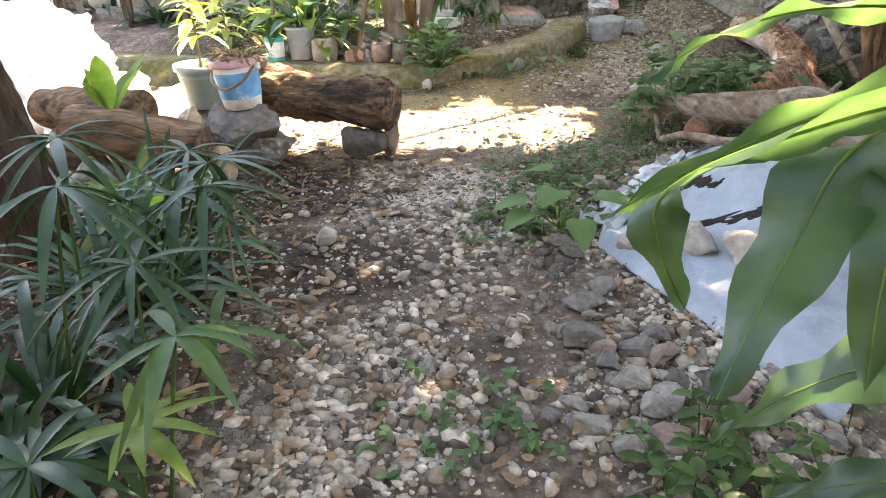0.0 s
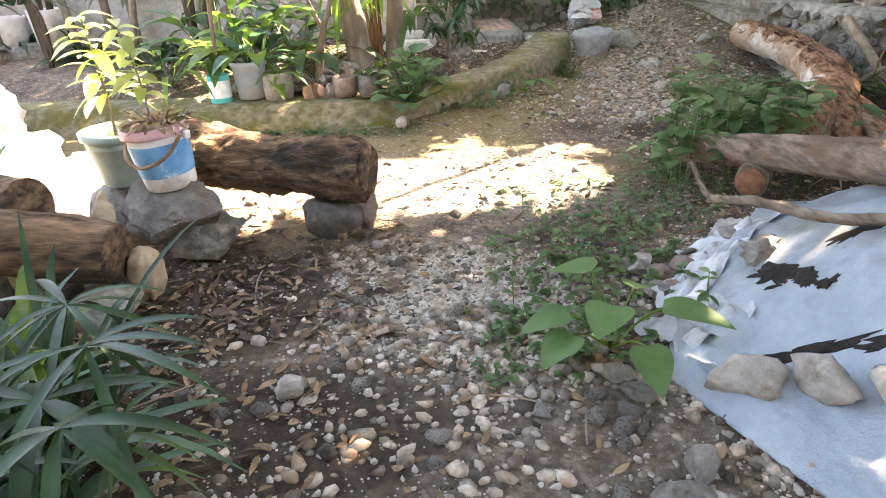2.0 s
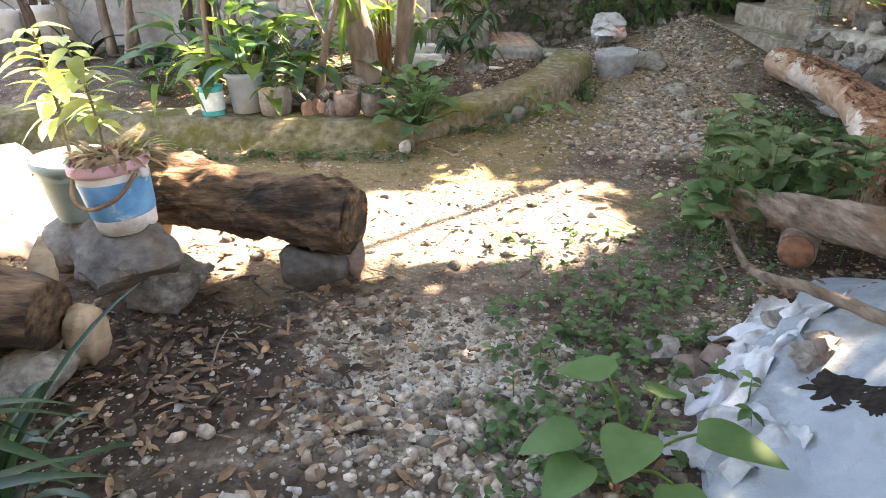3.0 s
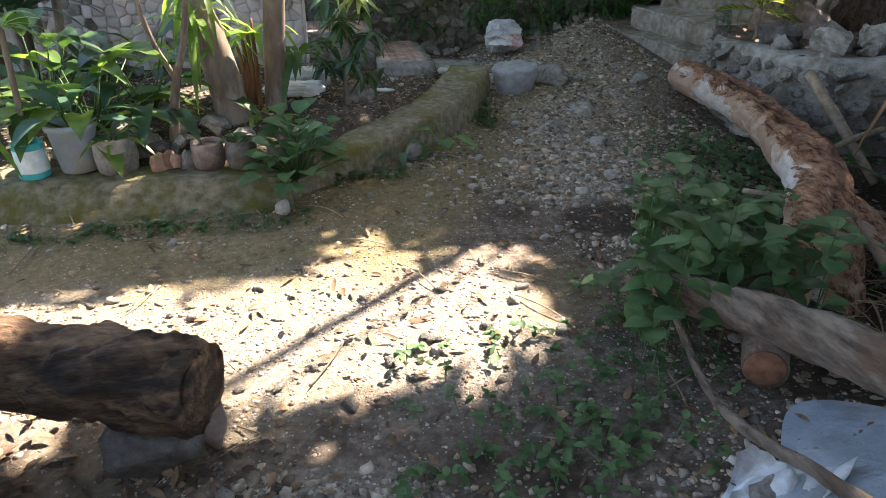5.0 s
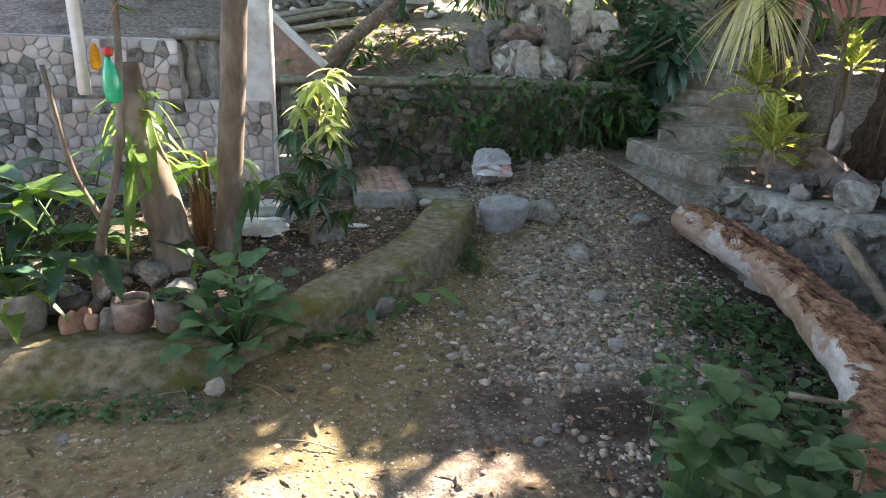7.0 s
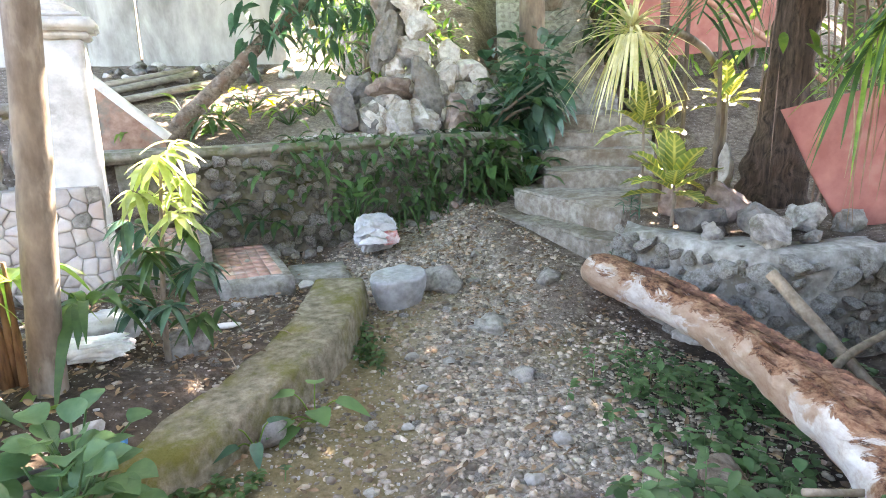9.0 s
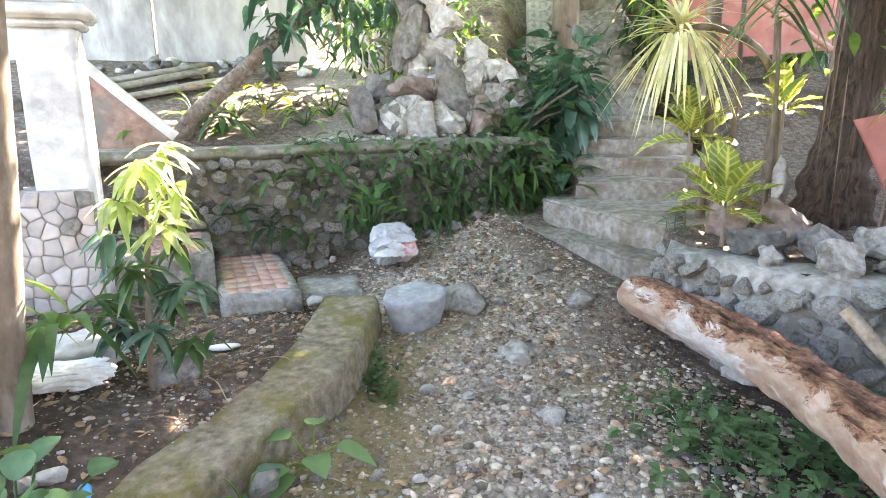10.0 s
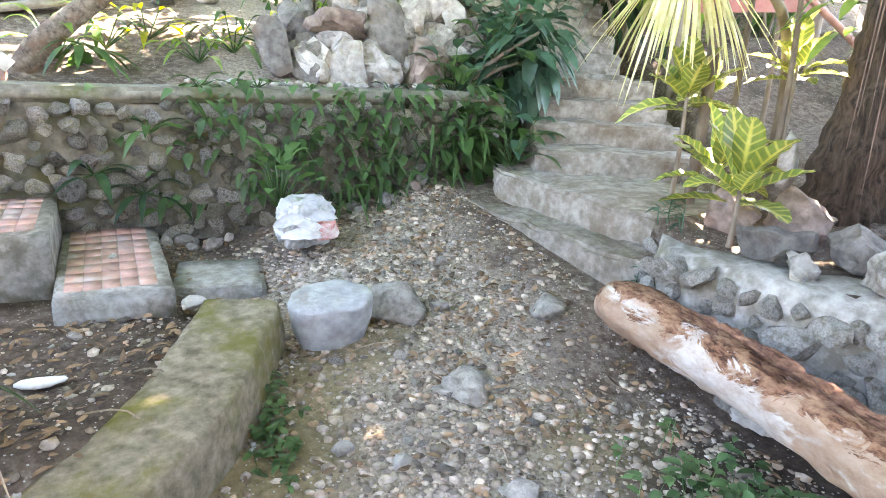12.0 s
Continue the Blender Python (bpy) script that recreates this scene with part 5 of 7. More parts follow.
weeds((0.75, 3.55), 0.26, 0.28, 110, 0.09, 0.035, 0.022, F_weed, "low creeping weeds edging the gravel path", 1)
weeds((0.55, 2.95), 0.19, 0.24, 100, 0.09, 0.04, 0.026, F_weed, "dark green weeds beside the gravel", 2)
weeds((0.35, 2.6), 0.14, 0.12, 60, 0.06, 0.03, 0.02, F_weed, "small weeds in the gravel", 3)
weeds((1.75, 4.4), 0.2, 0.18, 60, 0.36, 0.075, 0.045, F_weed, "leafy weeds over the log joint", 16, "oval", "tall_weeds")
weeds((1.2, 3.9), 0.1, 0.25, 50, 0.1, 0.035, 0.022, F_weed, "weeds in front of the fallen trunk", 4)
weeds((1.45, 3.95), 0.24, 0.2, 70, 0.52, 0.11, 0.075, F_weed, "tall nettle-like weeds growing over the fallen logs", 5, "oval", "tall_weeds")
weeds((2.28, 5.2), 0.2, 0.42, 95, 0.16, 0.06, 0.035, F_weed, "leafy weeds along the fallen log", 6)
weeds((2.45, 5.7), 0.13, 0.25, 70, 0.15, 0.05, 0.03, F_weed, "ferny weeds beside the peeling log", 7)
weeds((1.95, 4.6), 0.22, 0.22, 60, 0.2, 0.06, 0.04, F_weed, "shaded weeds between the logs", 8)
weeds((0.2, 1.35), 0.2, 0.15, 34, 0.06, 0.035, 0.02, F_weed, "scattered weeds in the gravel", 9)
weeds((0.75, 1.05), 0.16, 0.2, 60, 0.14, 0.06, 0.03, F_mid, "leafy weeds under the broad-leaved shrub", 10)
weeds((1.25, 6.75), 0.05, 0.2, 60, 0.08, 0.035, 0.026, F_mid, "small round-leaved weeds beside the kerb", 11)
weeds((-0.75, 5.2), 0.4, 0.05, 120, 0.05, 0.028, 0.02, F_mid, "tiny weeds at the foot of the kerb", 12)
weeds((0.35, 5.72), 0.16, 0.05, 36, 0.07, 0.035, 0.025, F_mid, "weeds at the foot of the mossy kerb", 13)
weeds((3.05, 6.85), 0.08, 0.06, 26, 0.18, 0.09, 0.02, F_blue, "small weeds in the corner of the steps", 14, "lance")
weeds((2.95, 5.35), 0.25, 0.12, 60, 0.22, 0.08, 0.04, F_weed, "weeds at the foot of the stone wall", 15)


def heart_plant(at, leaves, label, mat, seed):
    r = random.Random(seed)
    p = thing("heart_leaf_plant", at, label, "plant")
    for a, el, st, ln, w in leaves:
        top = V3(*at) + heading(a, el) * st
        leaf = ([], [])
        blade(leaf, top, heading(a + r.uniform(-0.3, 0.3), r.uniform(-0.2, 0.15)), ln, w, "heart", 0.25, 8, 0.1)
        lf = part("leaf", leaf, mat, p)
        part("leaf_stalk", tube([(*at, 0.004), (*(V3(*at).lerp(top, 0.6) + V3(0, 0, 0.02)), 0.0035), (*top, 0.003)], 6, 4), F_light, lf)


heart_plant((0.5, 2.55, 0.02), ((-1.9, 1.1, 0.24, 0.15, 0.15), (2.2, 1.2, 0.25, 0.16, 0.15), (3.3, 0.8, 0.2, 0.15, 0.13), (-0.5, 0.9, 0.22, 0.2, 0.14), (-1.3, 0.6, 0.2, 0.15, 0.13), (-2.6, 0.6, 0.2, 0.14, 0.13), (0.8, 0.9, 0.2, 0.13, 0.12)), "plant with large soft heart-shaped leaves", F_heart, 1)
heart_plant((0.82, 6.08, 0.03), ((-1.7, 0.9, 0.13, 0.14, 0.12), (-0.4, 0.8, 0.15, 0.16, 0.1), (2.6, 1.0, 0.16, 0.16, 0.1), (1.2, 1.2, 0.17, 0.14, 0.1), (3.6, 0.5, 0.14, 0.14, 0.1), (-2.5, 0.3, 0.12, 0.12, 0.08)), "small plant with pale heart-shaped leaves beside the kerb", F_heart, 2)
heart_plant((0.55, 5.95, 0.03), ((2.6, 0.9, 0.12, 0.12, 0.07), (3.6, 0.6, 0.1, 0.12, 0.07), (-1.7, 0.8, 0.1, 0.12, 0.06), (0.5, 1.0, 0.12, 0.1, 0.06)), "young heart-leaved seedling against the kerb", F_blue, 3)

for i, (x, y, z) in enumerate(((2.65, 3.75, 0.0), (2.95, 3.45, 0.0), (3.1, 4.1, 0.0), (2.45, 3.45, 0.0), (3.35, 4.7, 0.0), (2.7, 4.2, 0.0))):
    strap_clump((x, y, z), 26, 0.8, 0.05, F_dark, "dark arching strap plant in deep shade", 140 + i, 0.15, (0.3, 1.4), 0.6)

# ---- pots and stones on the kerb ----
can = thing("paint_can", (-1.445, 5.66, 0.165), "turquoise tin can with a pale print used as a planter", "can")
part("body", lathe((-1.445, 5.66, 0.165), [(0.073, 0), (0.076, 0.005), (0.076, 0.18), (0.078, 0.19), (0.072, 0.19), (0.07, 0.15)], 28), M_turq, can)
part("print", lathe((-1.445, 5.66, 0.165), [(0.0765, 0.035), (0.0775, 0.04), (0.0775, 0.15), (0.0765, 0.155)], 28), M_can_print, can, "pale printed panel")
pb = thing("plant_pot", (-1.235, 5.72, 0.17), "grey-blue plastic plant pot on the kerb", "plant pot")
part("body", lathe((-1.235, 5.72, 0.17), [(0.09, 0), (0.095, 0.01), (0.118, 0.23), (0.13, 0.235), (0.13, 0.265), (0.118, 0.265), (0.11, 0.2)], 28), M_pot_blue, pb)
part("soil", lathe((-1.235, 5.72, 0.37), [(0.11, 0), (0.05, 0.02), (0.01, 0.02)], 18, closed=True), M_litter, pb)
for i, (x, y, w, h, m, lb) in enumerate(((-1.04, 5.70, 0.105, 0.2, M_concrete, "dirty pale grow bag with soil"), (-0.56, 5.68, 0.085, 0.15, M_red_stone, "old brown clay pot"), (-0.38, 5.66, 0.08, 0.16, M_dark_stone, "dark plastic nursery pot"), (-0.17, 5.66, 0.07, 0.12, M_dark_stone, "small black nursery pot"))):
    g = thing("plant_pot", (x, y, 0.15), lb, "plant pot", "pots on the kerb")
    part("body", lathe((x, y, 0.15), [(w * 0.8, 0), (w * 0.95, h * 0.1), (w * 1.05, h * 0.5), (w, h * 0.95), (w * 0.98, h), (w * 0.9, h), (w * 0.86, h * 0.8)], 24, (0, 0), 0.12), m, g)
    part("soil", lathe((x, y, 0.15 + h * 0.78), [(w * 0.88, 0), (w * 0.4, 0.015), (0.01, 0.02)], 16, closed=True), M_litter, g)
for i in range(5):
    r = random.Random(i + 70)
    solid("clay_shard", rock((-0.82 + 0.045 * i, 5.66 + 0.03 * (i % 2), 0.2), (0.09, 0.05, r.uniform(0.1, 0.16)), 80 + i, r.uniform(0, 90), 4, 2), M_terra if i < 3 else M_stone, "upright piece of broken terracotta on the kerb", "shard", group="clay shards")
solid("kerb_stone", rock((-0.17, 5.3, 0.04), (0.09, 0.08, 0.09), 90, 0, 5, 2), M_pale, "pale round stone against the kerb", "rock")
solid("kerb_stone", rock((0.62, 6.0, 0.07), (0.11, 0.09, 0.15), 91, 0, 5, 2), M_stone, "grey stone standing against the kerb", "rock")
for i in range(34):
    r = random.Random(300 + i)
    x, y = -0.72 + r.gauss(0, 0.26), 5.95 + r.gauss(0, 0.14)
    if y < 5.82:
        y = 5.82 + r.random() * 0.2
    s = r.uniform(0.07, 0.15)
    solid("bed_rock", rock((x, y, gz(x, y) + s * 0.22), (s * 1.3, s, s * 0.75), 320 + i, r.uniform(0, 180), 5, 2), r.choice((M_stone, M_stone, M_pale, M_dark_stone)), "grey limestone in the rock bed round the trees", "rock", group="rocks round the trees")

# concrete lump and stones at the kerb's end
def lump(at, prof, seg=30):
    """A rough, square-shouldered cast lump, narrower at the foot."""
    vf = lathe(at, prof, seg, (3, -3), 0.0, True)
    out = []
    for x, y, z in vf[0]:
        w = math.atan2(y - at[1], x - at[0])
        k = 1 + 0.10 * abs(math.sin(2 * (w + 0.3))) ** 2
        q = V3(at[0] + (x - at[0]) * k * 1.08, at[1] + (y - at[1]) * k * 0.86, z)
        out.append(tuple(q + noise.noise_vector(q * 7) * 0.02 + noise.noise_vector(q * 24) * 0.007))
    return out, vf[1]


solid("concrete_lump", lump((1.665, 7.30, 0.03), [(0.10, 0), (0.125, 0.03), (0.135, 0.08), (0.15, 0.14), (0.163, 0.19), (0.170, 0.24), (0.172, 0.268), (0.165, 0.283), (0.14, 0.288), (0.09, 0.288), (0.04, 0.285)]), M_grey_block, "bluish grey lump of concrete at the kerb's end", "concrete block")
solid("path_rock", rock((1.98, 7.34, 0.19), (0.26, 0.26, 0.2), 401, 30, 6, 3), M_stone, "grey rock beside the concrete lump", "rock")
solid("path_rock", rock((1.92, 6.12, -0.005), (0.18, 0.14, 0.10), 402, 10, 8, 3, 0.4), M_stone, "flat grey rock half sunk in the path", "rock")
solid("path_rock", rock((2.05, 6.72, 0.065), (0.30, 0.22, 0.1), 403, 40, 8, 3, 0.4), M_stone, "broad flat rock sunk in the gravel", "rock")
solid("path_rock", rock((2.62, 7.0, 0.24), (0.2, 0.16, 0.13), 404, 70, 6, 3), M_stone, "rounded rock near the log end", "rock")
solid("path_rock", rock((-0.46, 2.43, 0.04), (0.09, 0.075, 0.07), 405, 70, 5, 3), M_pale, "small yellowish stone on the dark soil", "rock")
for i, (x, y, s) in enumerate(((1.45, 6.55, 0.07), (1.62, 6.4, 0.06), (1.38, 6.2, 0.055), (2.2, 7.3, 0.08), (1.2, 5.9, 0.05), (0.9, 5.5, 0.05), (2.4, 7.7, 0.07), (1.75, 5.5, 0.09), (1.5, 5.3, 0.07), (1.2, 4.85, 0.05), (1.1, 4.78, 0.045))):
    solid("path_rock", rock((x, y, gz(x, y) + s * 0.2), (s * 1.3, s, s * 0.8), 410 + i, i * 40, 5, 2), M_pale if i % 3 else M_stone, "small pale stone on the path", "rock", group="stones on the path")

# sacks
sk = thing("print_sack", (1.79, 8.2, 0.3), "crumpled grey woven sack with faded red print by the wall", "sack")
part("body", crumpled((1.80, 8.25, 0.385), (0.35, 0.26, 0.32), 5, 0.62, 15), M_grey_bag, sk)
part("print", crumpled((1.89, 8.13, 0.36), (0.14, 0.06, 0.12), 9, 0.4, 15), M_red_print, sk, "faded red printed patch")
for i, (fx, fz, ft, fl) in enumerate(((1.68, 0.40, 35, 0.2), (1.76, 0.43, -20, 0.22), (1.86, 0.43, 15, 0.18), (1.72, 0.34, 10, 0.24))):
    vf = ([], [])
    blade(vf, V3(fx - 0.09, 8.12, fz), V3(1, -0.12, math.sin(math.radians(ft)) * 0.7), fl, 0.07, "oval", 0.15, 8, 0.5, 0.9, 0.12)
    part("fold", vf, M_white_bag if i % 2 else M_grey_bag, sk, "pale folded flap")
solid("white_sack", crumpled((-0.1, 6.64, gz(-0.1, 6.64) + 0.05), (0.44, 0.2, 0.11), 41, 0.75, -6), M_white_bag, "crumpled white woven sack lying in the bed", "sack")
solid("white_sack", crumpled((-0.05, 6.86, gz(-0.05, 6.86) + 0.05), (0.36, 0.2, 0.16), 44, 0.4, 20), M_grey_bag, "torn grey sack lying in the bed", "sack")
solid("bed_rock", rock((0.3, 6.72, gz(0.3, 6.72) + 0.045), (0.24, 0.18, 0.17), 421, 0, 5, 3), M_stone, "grey rock beside the white sack", "rock")
solid("white_chip", rock((0.56, 7.1, 0.2), (0.15, 0.05, 0.03), 422, 5, 3, 2), M_white_pail, "flat white plastic scrap on the soil", "scrap")
solid("white_chip", rock((1.1, 7.62, 0.22), (0.13, 0.08, 0.06), 423, 30, 3, 2), M_pale, "pale stone near the tiled step", "rock")
solid("blue_lid", lathe((0.06, 5.97, 0.2), [(0.02, 0), (0.022, 0.005), (0.022, 0.05), (0.012, 0.06), (0.012, 0.08)], 16, (80, 40), closed=True), M_lid, "bright blue plastic bottle top on the soil", "bottle top")
for i in range(26):
    r = random.Random(500 + i)
    x = r.uniform(1.05, 2.75)
    y = 8.66 - 0.1 * r.random() ** 2
    if 1.55 < x < 2.0:
        continue
    s = r.uniform(0.05, 0.12)
    solid("wall_foot_rock", rock((x, y, gz(x, y) + s * 0.3), (s, s, s * 0.8), 520 + i, r.uniform(0, 180), 5, 2), r.choice((M_stone, M_red_stone, M_pale)), "small rock at the foot of the rubble wall", "rock", group="rocks at the wall foot")

# ---- trees of the bed ----
def broadleaf(name, at, trunk, leaves, mat, label, bark, seed, branches=()):
    t = thing(name, at, label, "tree")
    part("trunk", tube(trunk, 14, 8, 0.08, 8, seed), bark, t)
    for b in branches:
        part("branch", tube(b, 8, 6, 0.1, 12, seed), bark, t)
    if leaves:
        r = random.Random(seed)
        vf = ([], [])
        for c, rad, n, ln, w, kind, el, dr in leaves:
            for i in range(n):
                d = V3(r.gauss(0, 1), r.gauss(0, 1), r.gauss(0, 1)).normalized()
                p = V3(*c) + V3(d.x * rad[0], d.y * rad[1], d.z * rad[2]) * r.random() ** 0.5
                a = math.atan2(d.y, d.x) + r.uniform(-0.8, 0.8)
                blade(vf, p, heading(a, r.uniform(*el)), ln * r.uniform(0.6, 1.15), w * r.uniform(0.7, 1.15), kind, dr * r.uniform(0.5, 1.4), 4, 0.14, r.uniform(-0.4, 0.4))
        part("crown", vf, mat, t)
    return t


broadleaf("slim_tree", (-0.21, 6.36, 0.25), [(-0.21, 6.36, 0.1, 0.085), (-0.21, 6.36, 0.35, 0.07), (-0.16, 6.34, 0.9, 0.066), (-0.10, 6.32, 1.55, 0.064), (0.0, 6.3, 3.0, 0.06), (0.1, 6.2, 4.4, 0.04)], (), F_mid, "slim straight tree with smooth grey-brown bark", M_trunk2, 3)
broadleaf("leaning_tree", (-0.47, 6.2, 0.25), [(-0.46, 6.18, 0.1, 0.13), (-0.47, 6.2, 0.35, 0.105), (-0.53, 6.24, 0.7, 0.095), (-0.6, 6.28, 0.95, 0.085), (-0.62, 6.3, 1.3, 0.05)], (((-0.6, 6.26, 1.0), (0.12, 0.1, 0.2), 40, 0.22, 0.035, "strap", (-0.6, 0.7), 0.7),), F_light, "thick leaning cut tree with drooping strap leaves", M_trunk2, 4)
broadleaf("thin_tree", (-0.77, 5.94, 0.25), [(-0.79, 5.94, 0.1, 0.04), (-0.75, 5.93, 0.4, 0.028), (-0.69, 5.9, 0.62, 0.022), (-0.62, 5.9, 0.82, 0.018), (-0.56, 5.9, 1.2, 0.016), (-0.53, 5.9, 1.8, 0.012)], (((-0.6, 5.9, 1.75), (0.3, 0.25, 0.2), 50, 0.14, 0.05, "oval", (-0.5, 0.5), 0.4),), F_light, "thin crooked forked tree among the rocks", M_trunk2, 5, ([(-0.7, 5.92, 0.58, 0.018), (-0.8, 5.9, 0.85, 0.014), (-0.86, 5.9, 1.3, 0.011)],))
dead = thing("dry_stalk", (-0.37, 6.45, 0.25), "bundle of dry brown banana stalks", "dead plant")
for i in range(4):
    part("stalk", tube([(-0.34 + 0.022 * i - 0.05, 6.45 + 0.02 * (i % 3), 0.2, 0.022), (-0.35 + 0.028 * i - 0.05, 6.46, 0.5, 0.016), (-0.37 + 0.035 * i - 0.05, 6.46, 0.68 + 0.05 * i, 0.008)], 8, 5, 0.3, 15, i), M_sheath, dead)
bt = thing("hanging_bottle", (-0.57, 5.84, 1.15), "green plastic bottle hanging with a red cap", "bottle")
part("body", lathe((-0.57, 5.84, 1.15), [(0.012, 0), (0.03, 0.01), (0.038, 0.05), (0.037, 0.1), (0.024, 0.15), (0.013, 0.18), (0.013, 0.2)], 20, (0, -3), closed=True), M_bottle, bt)
part("cap", lathe((-0.575, 5.84, 1.345), [(0.016, 0), (0.022, 0.01), (0.02, 0.03), (0.006, 0.04)], 14, (0, -3), closed=True), M_red, bt, "red cap")
part("string", tube([(-0.576, 5.84, 1.38, 0.002), (-0.56, 5.86, 1.5, 0.002), (-0.49, 5.9, 1.62, 0.002)], 5, 3), M_dry, bt)
solid("orange_tag", crumpled((-0.645, 5.9, 1.33), (0.035, 0.03, 0.11), 4, 0.3), M_orange, "small orange plastic hanging from a twig", "plastic")
solid("hanging_tube", block((-0.72, 5.86, 1.18), (-0.675, 5.9, 1.72), 0, 0.005, 3, 0.003), M_pillar, "white plastic tube hung in the thin tree", "tube")

# leafy plants of the bed
def rosette(at, n, leaf, w, mat, label, seed, kind="lance", el=(0.3, 1.3), stalk=0.3, droop=0.45, name="leafy_plant", sub=F_mid):
    """Broad leaves on stalks from one base, each leaf a part."""
    r = random.Random(seed)
    p = thing(name, at, label, "plant")
    for i in range(n):
        a = i * 2.4 + r.uniform(-0.3, 0.3)
        e = r.uniform(*el)
        st = stalk * r.uniform(0.5, 1.2)
        top = V3(*at) + heading(a, e) * st
        vf = ([], [])
        blade(vf, top, heading(a, e * 0.6), leaf * r.uniform(0.7, 1.15), w * r.uniform(0.75, 1.15), kind, droop * r.uniform(0.6, 1.4), 7, 0.16, r.uniform(-0.2, 0.2), 0.02)
        lf = part("leaf", vf, mat, p)
        part("leaf_stalk", tube([(*at, 0.006), (*top, 0.004)], 5, 2), sub, lf)
    return p


rosette((-1.25, 6.1, 0.25), 28, 0.46, 0.14, F_light, "large leafy plant with broad glossy leaves", 1, stalk=0.45)
rosette((-1.55, 6.3, 0.25), 26, 0.46, 0.14, F_mid, "dark broad-leaved plant at the back of the bed", 2, stalk=0.5)
rosette((-0.98, 6.35, 0.25), 20, 0.4, 0.12, F_dark, "broad-leaved plant between the trees", 3, stalk=0.45)
rosette((-1.235, 5.72, 0.38), 9, 0.3, 0.1, F_blue, "potted plant with bluish broad leaves", 4, stalk=0.2)
rosette((-1.04, 5.70, 0.3), 9, 0.26, 0.03, F_light, "potted strap plant with arching leaves", 5, "strap", (0.5, 1.3), 0.05, 0.6)
rosette((-0.38, 5.66, 0.28), 9, 0.09, 0.045, F_mid, "small leafy seedling in the dark pot", 6, "oval", (0.2, 1.2), 0.06)
rosette((-0.08, 5.5, 0.12), 38, 0.13, 0.1, F_weed, "rounded soft-leaved shrub at the kerb corner", 7, "oval", (0.2, 1.5), 0.24, 0.3)
rosette((-0.06, 5.66, 0.2), 26, 0.13, 0.1, F_weed, "second soft-leaved shrub behind the kerb", 8, "oval", (0.2, 1.5), 0.22, 0.3)
rosette((-1.9, 6.0, 0.22), 14, 0.4, 0.05, F_light, "tall arching plant with narrow light leaves", 9, "strap", (0.4, 1.3), 0.3, 0.6)
strap_clump((-0.30, 6.45, 0.75), 14, 0.42, 0.05, F_light, "drooping sunlit strap leaves round the trunk", 30, 0.05, (-0.2, 0.9), 0.8)
strap_clump((-0.05, 6.5, 0.6), 10, 0.36, 0.06, F_mid, "drooping broad strap leaves beside the slim tree", 31, 0.05, (0.0, 0.9), 0.9)
strap_clump((-0.62, 6.25, 0.85), 20, 0.38, 0.045, F_light, "sunlit orchid-like leaves on the leaning tree", 32, 0.06, (-0.1, 1.0), 0.9)
cane = thing("potted_cane", (-1.445, 5.66, 0.33), "pale cane plant in the turquoise can", "plant")
part("stem", tube([(-1.445, 5.66, 0.22, 0.018), (-1.435, 5.67, 0.5, 0.016), (-1.415, 5.68, 0.95, 0.014)], 10, 5, 0.1), M_trunk2, cane)
vf = ([], [])
for i in range(16):
    blade(vf, V3(-1.415, 5.68, 0.92), heading(i * 2.4, 0.1 + 0.06 * i), 0.3, 0.03, "strap", 0.6, 6)
part("leaves", vf, F_light, cane)

# treelet in front of the tiled step
tl = thing("young_tree", (0.24, 6.64, 0.18), "young mango-like tree with long hanging leaves", "tree")
part("trunk", tube([(0.24, 6.64, 0.1, 0.018), (0.25, 6.63, 0.45, 0.014), (0.28, 6.62, 0.8, 0.011), (0.32, 6.6, 1.2, 0.007)], 10, 6, 0.1, 15), M_bark, tl)
r = random.Random(12)
for k in range(17):
    z = 0.45 + 0.8 * k / 16
    a = k * 2.4
    rad = 0.2 * (1.15 - (z - 0.45) / 1.0) + 0.03
    root = V3(0.24 + (z - 0.2) * 0.08, 6.63, z - 0.06)
    tip = root + V3(math.cos(a) * rad, math.sin(a) * rad, 0.08)
    tw = part("twig", tube([(*root, 0.005), (*tip, 0.003)], 6, 2), M_bark, tl)
    vf = ([], [])
    for i in range(17):
        blade(vf, root.lerp(tip, r.uniform(0.45, 1.0)), heading(r.uniform(0, 6.28), r.uniform(-0.8, 0.45)), r.uniform(0.1, 0.18), r.uniform(0.03, 0.048), "lance", 0.45, 5, 0.16, r.uniform(-0.4, 0.4))
    # the sunlit top is painted: paler leaves above 0.95 m
    part("foliage", vf, (F_mid, F_blue, F_blue, F_mid)[k % 4] if z < 0.95 else F_sunlit, tw)
strap_clump((-0.32, 6.2, 0.22), 8, 0.45, 0.05, F_light, "arching yellow-green leaf blades in the bed", 33, 0.04, (0.5, 1.1), 0.7)

# ---- back of the bed, left: stems, ledge and white pails ----
r = random.Random(21)
thicket = thing("thicket", (-3.0, 7.0, 0.25), "thicket of dark upright stems by the wall", "thicket")
for i in range(30):
    x, y = r.uniform(-4.6, -1.7), r.uniform(6.5, 7.45)
    h = r.uniform(1.4, 2.6)
    part("stem", tube([(x, y, gz(x, y) - 0.03, r.uniform(0.02, 0.05)), (x + r.uniform(-0.1, 0.1), y, h * 0.5, 0.03), (x + r.uniform(-0.3, 0.3), y + r.uniform(-0.1, 0.1), h, 0.02)], 8, 4, 0.15, 9, i), r.choice((M_bark, M_palm, M_palm, M_trunk2)), thicket)
